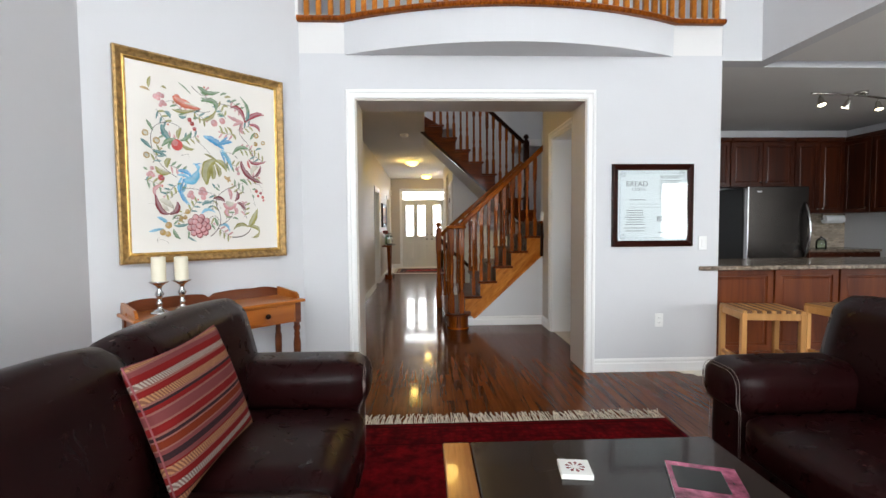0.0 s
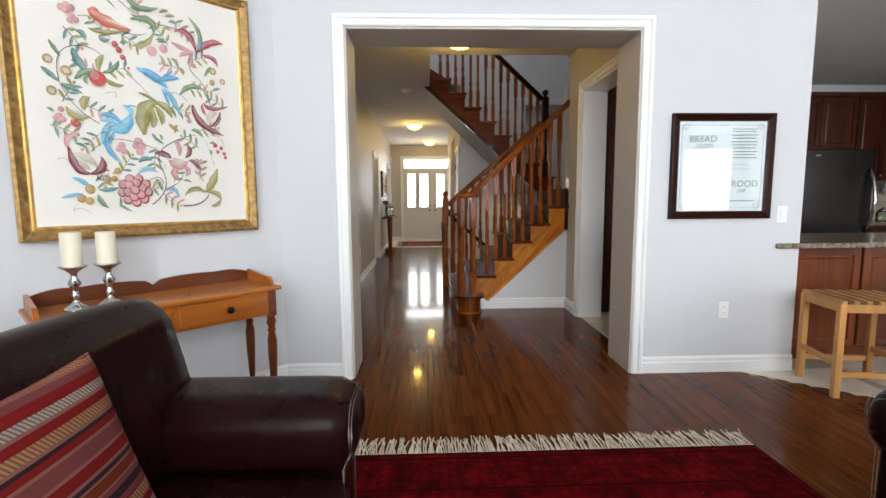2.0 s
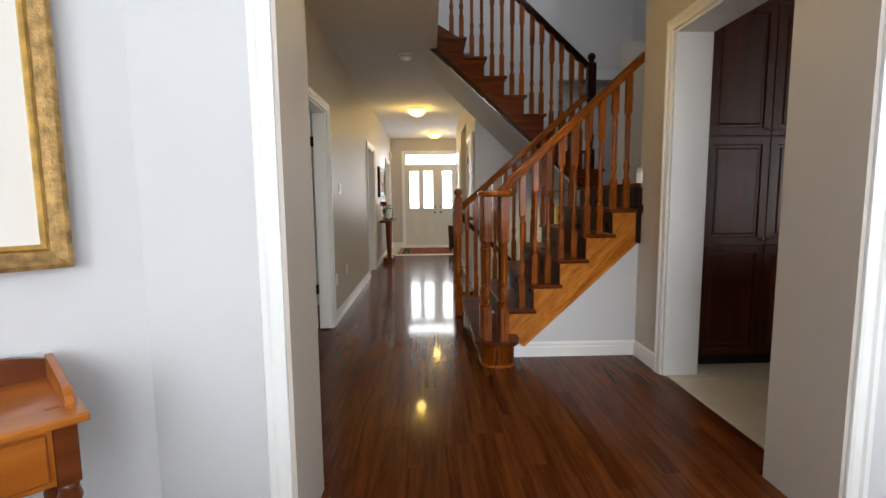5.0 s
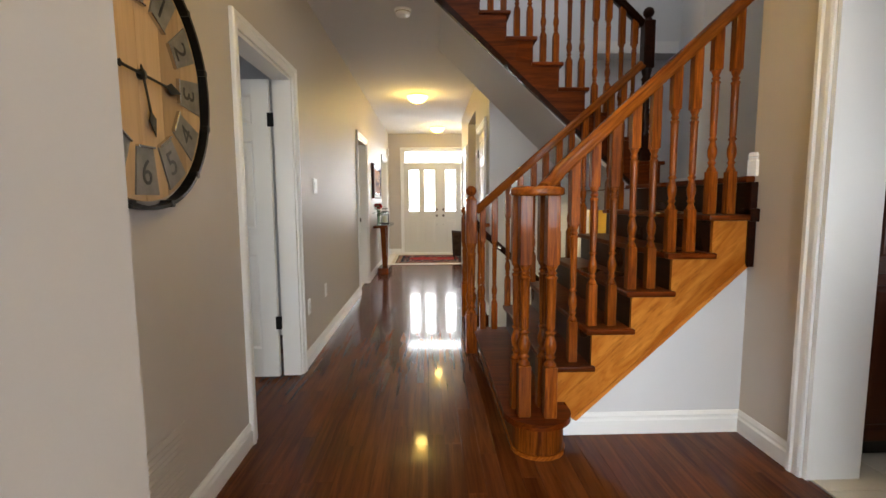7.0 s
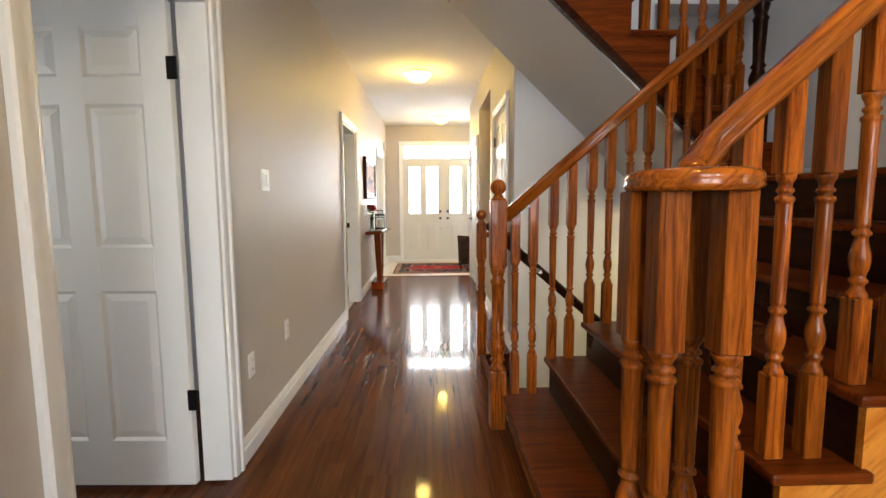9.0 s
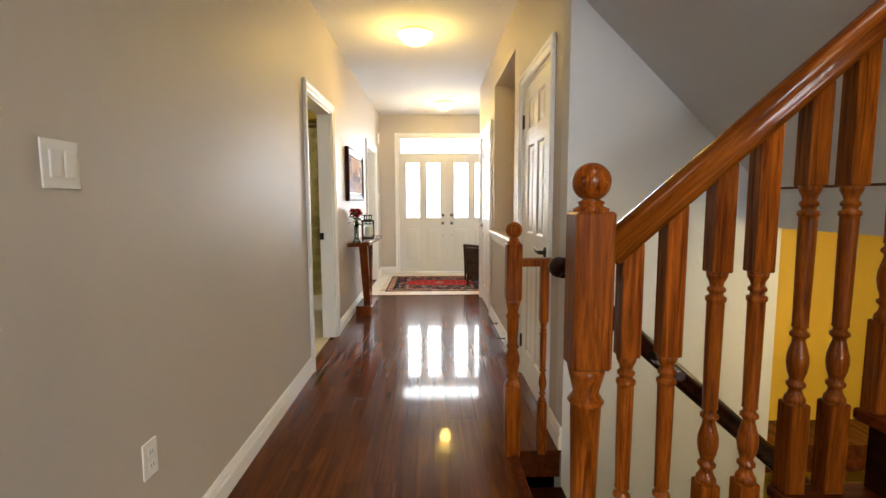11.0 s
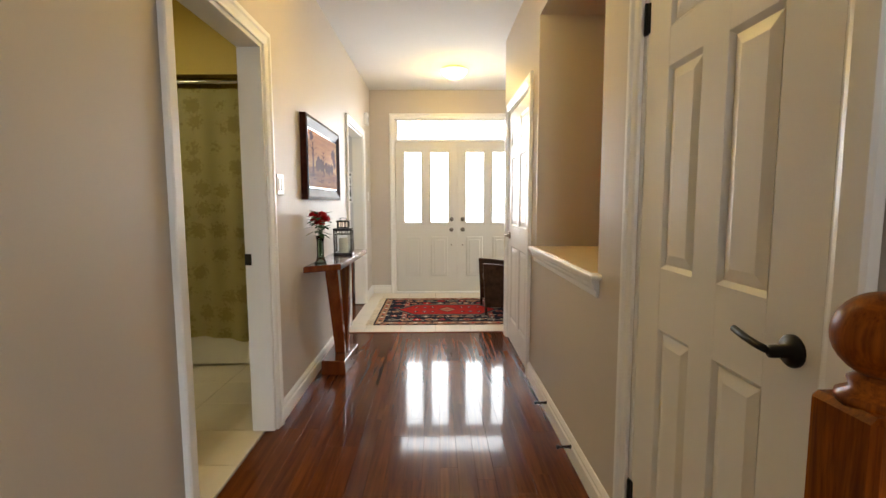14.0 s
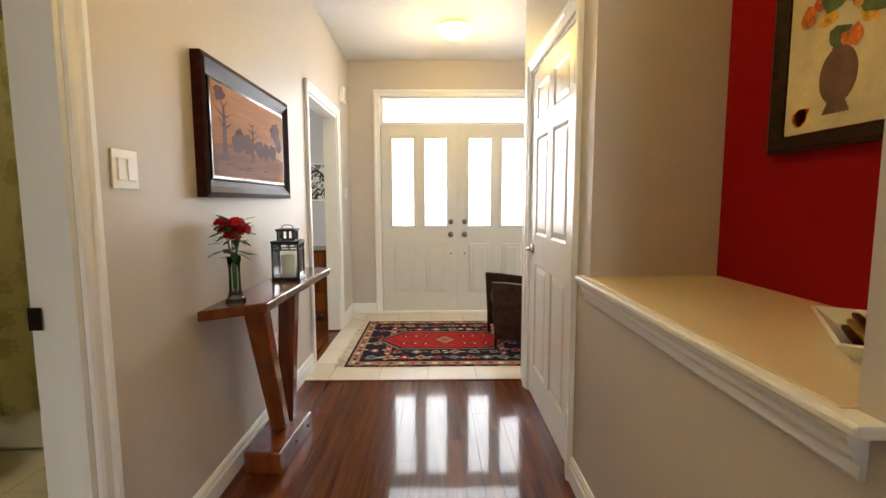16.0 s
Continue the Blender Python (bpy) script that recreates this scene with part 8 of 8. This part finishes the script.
# foyer chair
wc = thing("wicker_chair", "dark woven wicker armchair beside the foyer rug", "chair", (0.78, 14.12, 0), turn=0)
part("seat", soft_box(bmesh.new(), 0.0, 0, 0.38, 0.56, 0.52, 0.10, 0.03, 0.01, 6), M["wicker"], wc)
bm = prism(bmesh.new(), [(-0.30, 0.10), (0.28, 0.10), (0.28, 0.50), (0.10, 0.535), (-0.20, 0.575), (-0.325, 0.585)], "y", -0.29, -0.235, 0.012)
part("armrest", bm, M["wicker"], wc)
bm = prism(bmesh.new(), [(-0.30, 0.10), (0.28, 0.10), (0.28, 0.50), (0.10, 0.535), (-0.20, 0.575), (-0.325, 0.585)], "y", 0.235, 0.29, 0.012)
part("armrest", bm, M["wicker"], wc)
bm = prism(bmesh.new(), [(0.22, 0.20), (0.30, 0.20), (0.40, 0.78), (0.33, 0.80)], "y", -0.28, 0.28, 0.015)
part("backrest", bm, M["wicker"], wc)
for u in (-0.29, 0.27):
    for v in (-0.26, 0.26):
        part("leg", lathe(bmesh.new(), [(0.013, 0), (0.019, 0.22)], 10, at=(u, v, 0)), M["dark_wood"], wc)

# ---------------------------------------------------------------- bathroom and bedroom glimpses
M["bath_wall"] = plain("olive_yellow_paint", (0.48, 0.36, 0.07), 0.6, vary=0.03, fine=200, relief=0.08)
wall("wall_bath_header", "x", -2.9, -1.06, 12.33, 12.43, 2.17, CEIL, M["bath_wall"], "olive yellow painted header over the tub alcove")
for nm in ("wall_bath_north", "wall_bath_west", "wall_bath_south"):
    bpy.data.objects[nm].data.materials[0] = M["bath_wall"]
tub = thing("bathtub", "white built-in bathtub behind the shower curtain", "bathtub", (-1.98, 12.70, 0))
bm = bmesh.new()
box(bm, -0.91, 0.91, -0.37, -0.28, 0, 0.40, 0.02, 2)
box(bm, -0.91, 0.91, 0.28, 0.345, 0.0, 0.40, 0.02, 2)
box(bm, -0.91, -0.80, -0.28, 0.28, 0.0, 0.40, 0.02, 2)
box(bm, 0.80, 0.91, -0.28, 0.28, 0.0, 0.40, 0.02, 2)
box(bm, -0.80, 0.80, -0.28, 0.28, 0.0, 0.08)
part("shell", bm, M["porcelain"], tub)
part("skirt", boxed(-0.88, 0.88, -0.385, -0.369, 0.02, 0.30, 0.006), M["porcelain"], tub)
m, nt, b = nodes_of("floral_curtain")
v_ = nt.nodes.new("ShaderNodeTexVoronoi")
v_.inputs["Scale"].default_value = 6.4
v_.inputs["Randomness"].default_value = 0.45
nt.links.new(coords(nt, (1, 0.0, 1)), v_.inputs["Vector"])
n_ = noise_tex(nt, coords(nt), 46, 4)
ad = nt.nodes.new("ShaderNodeMath")
ad.operation = "MULTIPLY_ADD"
ad.inputs[1].default_value = 0.9
nt.links.new(n_, ad.inputs[0])
nt.links.new(v_.outputs["Distance"], ad.inputs[2])
c = mixed(nt, ramp(nt, ad.outputs[0], 0.76, 0.90), (0.46, 0.39, 0.16), (0.60, 0.54, 0.25))
nt.links.new(c, b.inputs["Base Color"])
b.inputs["Roughness"].default_value = 0.8
solid("trim_strike_plate", boxed(-1.058, -1.024, 11.261, 11.266, 0.915, 0.975, 0.001), M["black_metal"], "dark metal strike plate in the bathroom jamb", "strike plate")
cu = thing("shower_curtain", "pale sage shower curtain with brown flower print", "curtain", (-1.98, 12.29, 0.22))
bm = bmesh.new()
cols, rows_ = 90, 10
gridv = [[bm.verts.new((-0.86 + 1.72 * i / cols, 0.018 * math.sin(i * 0.62 + 0.3 * math.sin(j * 0.5)) * (0.5 + 0.5 * j / rows_) + 0.006 * math.sin(i * 0.23), 1.84 * (1 - j / rows_) + 0.02 * math.sin(i * 0.15) * (j == rows_))) for i in range(cols + 1)] for j in range(rows_ + 1)]
for j in range(rows_):
    for i in range(cols):
        f = bm.faces.new((gridv[j][i], gridv[j][i + 1], gridv[j + 1][i + 1], gridv[j + 1][i]))
        f.smooth = True
bmesh.ops.solidify(bm, geom=bm.faces[:], thickness=0.002)
part("cloth", bm, m, cu)
part("rod", lathe(bmesh.new(), [(0.013, -0.905), (0.013, 0.905)], 12, at=(0, 0.0, 1.885), turn=Matrix.Rotation(math.radians(90), 3, "Y")), M["steel_light"], cu)
for i in range(12):
    u = -0.82 + 1.64 * i / 11
    part("curtain_ring", sweep(bmesh.new(), [(u, 0.022 * math.cos(t), 1.87 + 0.03 * math.sin(t)) for t in [0.785 * k for k in range(8)]], [(0.002 * math.cos(t), 0.002 * math.sin(t)) for t in [1.571 * k for k in range(4)]], up=(1, 0, 0), closed=True), M["chrome"], cu)
wc2 = thing("toilet", "white porcelain toilet beside the tub", "toilet", (-2.26, 11.98, 0), turn=0)
def oval(cx, cy, a, b_, n=24):
    return [(cx + a * math.cos(6.2832 * i / n), cy + b_ * math.sin(6.2832 * i / n)) for i in range(n)]


def loft(rings):
    bm = bmesh.new()
    vv = [[bm.verts.new((u, v, z)) for u, v in ring] for ring, z in rings]
    n = len(vv[0])
    for p, q in zip(vv, vv[1:]):
        for i in range(n):
            f = bm.faces.new((p[i], p[(i + 1) % n], q[(i + 1) % n], q[i]))
            f.smooth = True
    bm.faces.new(vv[0])
    bm.faces.new(vv[-1])
    return bm


part("bowl", loft([(oval(0, 0, 0.15, 0.11), 0.0), (oval(0, 0, 0.14, 0.10), 0.12), (oval(0.05, 0, 0.19, 0.15), 0.28), (oval(0.06, 0, 0.24, 0.185), 0.385)]), M["porcelain"], wc2)
part("seat_lid", loft([(oval(0.06, 0, 0.245, 0.19), 0.387), (oval(0.06, 0, 0.25, 0.195), 0.40), (oval(0.06, 0, 0.24, 0.185), 0.425)]), M["porcelain"], wc2)
part("cistern", soft_box(bmesh.new(), -0.30, 0, 0.56, 0.20, 0.42, 0.40, 0.03, 0.005, 6), M["porcelain"], wc2)
bd = thing("dresser", "red-brown wooden dresser in the bedroom", "dresser", (-1.55, 15.12, 0))
part("body", boxed(-0.40, 0.40, -0.22, 0.22, 0.06, 0.72, 0.006), M["console_wood"], bd)
part("top", boxed(-0.42, 0.42, -0.24, 0.235, 0.721, 0.745, 0.005), M["console_wood"], bd)
for z in (0.10, 0.31, 0.52):
    q = part("drawer", boxed(-0.37, 0.37, -0.236, -0.221, z, z + 0.19, 0.004), M["console_wood"], bd)
    part("knob", lathe(bmesh.new(), [(0.008, 0), (0.014, 0.02), (0, 0.026)], 10, at=(0, -0.236, z + 0.095), turn=rotx), M["chrome"], q)
for u in (-0.37, 0.37):
    for v in (-0.19, 0.19):
        part("foot", boxed(u - 0.025, u + 0.025, v - 0.025, v + 0.025, 0, 0.06), M["console_wood"], bd)
bp = thing("framed_pattern", "small black and white patterned picture on the bedroom wall", "picture", (-1.38, 15.36, 1.25))
picture_frame(bp, 0.34, 0.42, 0.02, 0.015, M["trim"])
m, nt, b = nodes_of("black_white_pattern")
c = mixed(nt, ramp(nt, noise_tex(nt, coords(nt), 16, 2, 0.5, 2.0), 0.48, 0.52), (0.02, 0.02, 0.02), (0.75, 0.75, 0.75))
nt.links.new(c, b.inputs["Base Color"])
part("pattern_sheet", boxed(-0.15, 0.15, -0.008, -0.002, 0.02, 0.40), m, bp)

# ---------------------------------------------------------------- floors: tiles and planks
def tile_mesh(w, l, gap=0.004, h=0.010):
    return mesh_of("tile", boxed(gap / 2, w - gap / 2, gap / 2, l - gap / 2, 0, h, 0.0015), M["tile"])


foyer = solid("floor_foyer", boxed(-0.94, 2.48, 13.22, FY, -0.013, -0.002), M["grout"], "cream ceramic tile floor of the foyer", "floor")
TW = 0.347
tm = tile_mesh(TW, TW)
x = -0.414 - 2 * TW
while x < 2.4:
    y = 13.225
    while y < FY - 0.02:
        x0, x1, y1 = max(x, -0.937), min(x + TW, 2.478), min(y + TW, FY)
        if x1 - x0 > 0.02:
            me = tm if (x1 - x0 > TW - 1e-3 and y1 - y > TW - 1e-3) else tile_mesh(x1 - x0, y1 - y)
            piece("tile", me, foyer, (x0, y, -0.009))
        y += TW
    x += TW
bathf = solid("floor_bath", boxed(-2.9, -1.0, 9.9, 13.05, -0.013, -0.002), M["grout"], "beige ceramic tile floor of the bathroom", "floor")
x = -2.9
while x < -1.02:
    y = 9.9
    while y < 12.35:
        piece("tile", tm, bathf, (min(x, -1.0 - TW), y, -0.009))
        y += TW
    x += TW
kit = solid("floor_kitchen", prism(bmesh.new(), [(2.20, WY + 0.03), (2.95, 4.07), (2.95, -3.2), (7.45, -3.2), (7.45, 4.5), (6.45, 4.5), (6.45, 7.6), (1.63, 7.6), (1.63, 5.10), (2.20, 5.10)], "z", -0.013, -0.002), M["grout"], "cream ceramic tile floor of the kitchen", "floor")
for i in range(3, 14):
    for j in range(0, 10):
        x, y = 1.63 + TW * i, 4.0 + TW * j
        if x + TW < 6.45 and (x > 2.95 or (y > 4.75 and x > 2.2)) and y + TW < 7.6:
            piece("tile", tm, kit, (x, y, -0.008))
for i in range(0, 3):
    for j in range(0, 5):
        y = 5.11 + TW * j
        if y + TW < 6.9:
            piece("tile", tm, kit, (1.63 + TW * i, y, -0.008))
dm = mesh_of("tile", prism(bmesh.new(), [(0, 0), (0.72, -0.62), (0.72, -0.004), (0.006, -0.004)][::-1], "z", 0, 0.010), M["tile"])
piece("tile", dm, kit, (2.215, WY + 0.01, -0.008))

PW = 0.083
plank_meshes = {}


def plank(w, l):
    key = (round(w, 3), round(l, 2))
    if key not in plank_meshes:
        bm = boxed(0.0002, w - 0.0002, 0.0002, l - 0.0002, 0, 0.014, 0.0006)
        plank_meshes[key] = mesh_of("plank", bm, M["floor_wood"])
    return plank_meshes[key]


rng = random.Random(33)
x = -1.95
LENS = (0.6, 0.8, 1.0, 1.2, 1.4, 1.6)
rest = []
while x < 2.95:
    xm = x + PW / 2
    runs = []
    if xm < LX:
        runs = [(1.6, min(3.64, 3.66 + (xm + 1.955)) if xm < -1.95 else min(4.66, xm + 5.58))]
    elif xm < 0.335:
        runs = [(1.6, 13.22)] if -0.45 < xm else [(1.6, 4.66), (5.10, 13.22)]
    elif xm < RX:
        runs = [(1.6, 6.66), (9.24, 13.22)]
    elif xm < 1.45:
        runs = [(1.6, 6.67)]
    elif xm < 1.62:
        runs = [(1.6, 4.68), (5.10, 6.67)]
    elif xm < 2.20:
        runs = [(1.6, 4.68)]
    else:
        runs = [(1.6, 4.70 - (xm - 2.20) * 0.85)]
    for y0, y1 in runs:
        y = y0
        first = True
        while y < y1 - 0.01:
            ln = rng.choice(LENS)
            if first and y0 < 2:
                ln, first = rng.choice((0.4, 0.7, 1.0, 1.3)), False
            ln = min(ln, y1 - y)
            if y1 - y - ln < 0.15:
                ln = y1 - y
            rest.append((x, y, ln))
            y += ln
    x += PW
rest.sort(key=lambda p: -(1 if (-0.95 < p[0] < 1.6 and p[1] > 3.0) else 0))
for x, y, ln in rest[:300]:
    piece("plank", plank(PW, ln), floor, (x, y, -0.0135))
bm = bmesh.new()
for x, y, ln in rest[300:]:
    box(bm, x + 0.0006, x + PW - 0.0006, y + 0.0005, y + ln - 0.0005, -0.0135, 0.0005)
if len(rest) > 300:
    tagged(part("planks", bm, M["floor_wood"], floor), kind="stuff")
solid("trim_floor_joint", boxed(-0.93, RX, 13.205, 13.226, -0.005, 0.006, 0.002), M["stair_wood_x"], "dark wood reducer strip where planks meet tile", "trim")
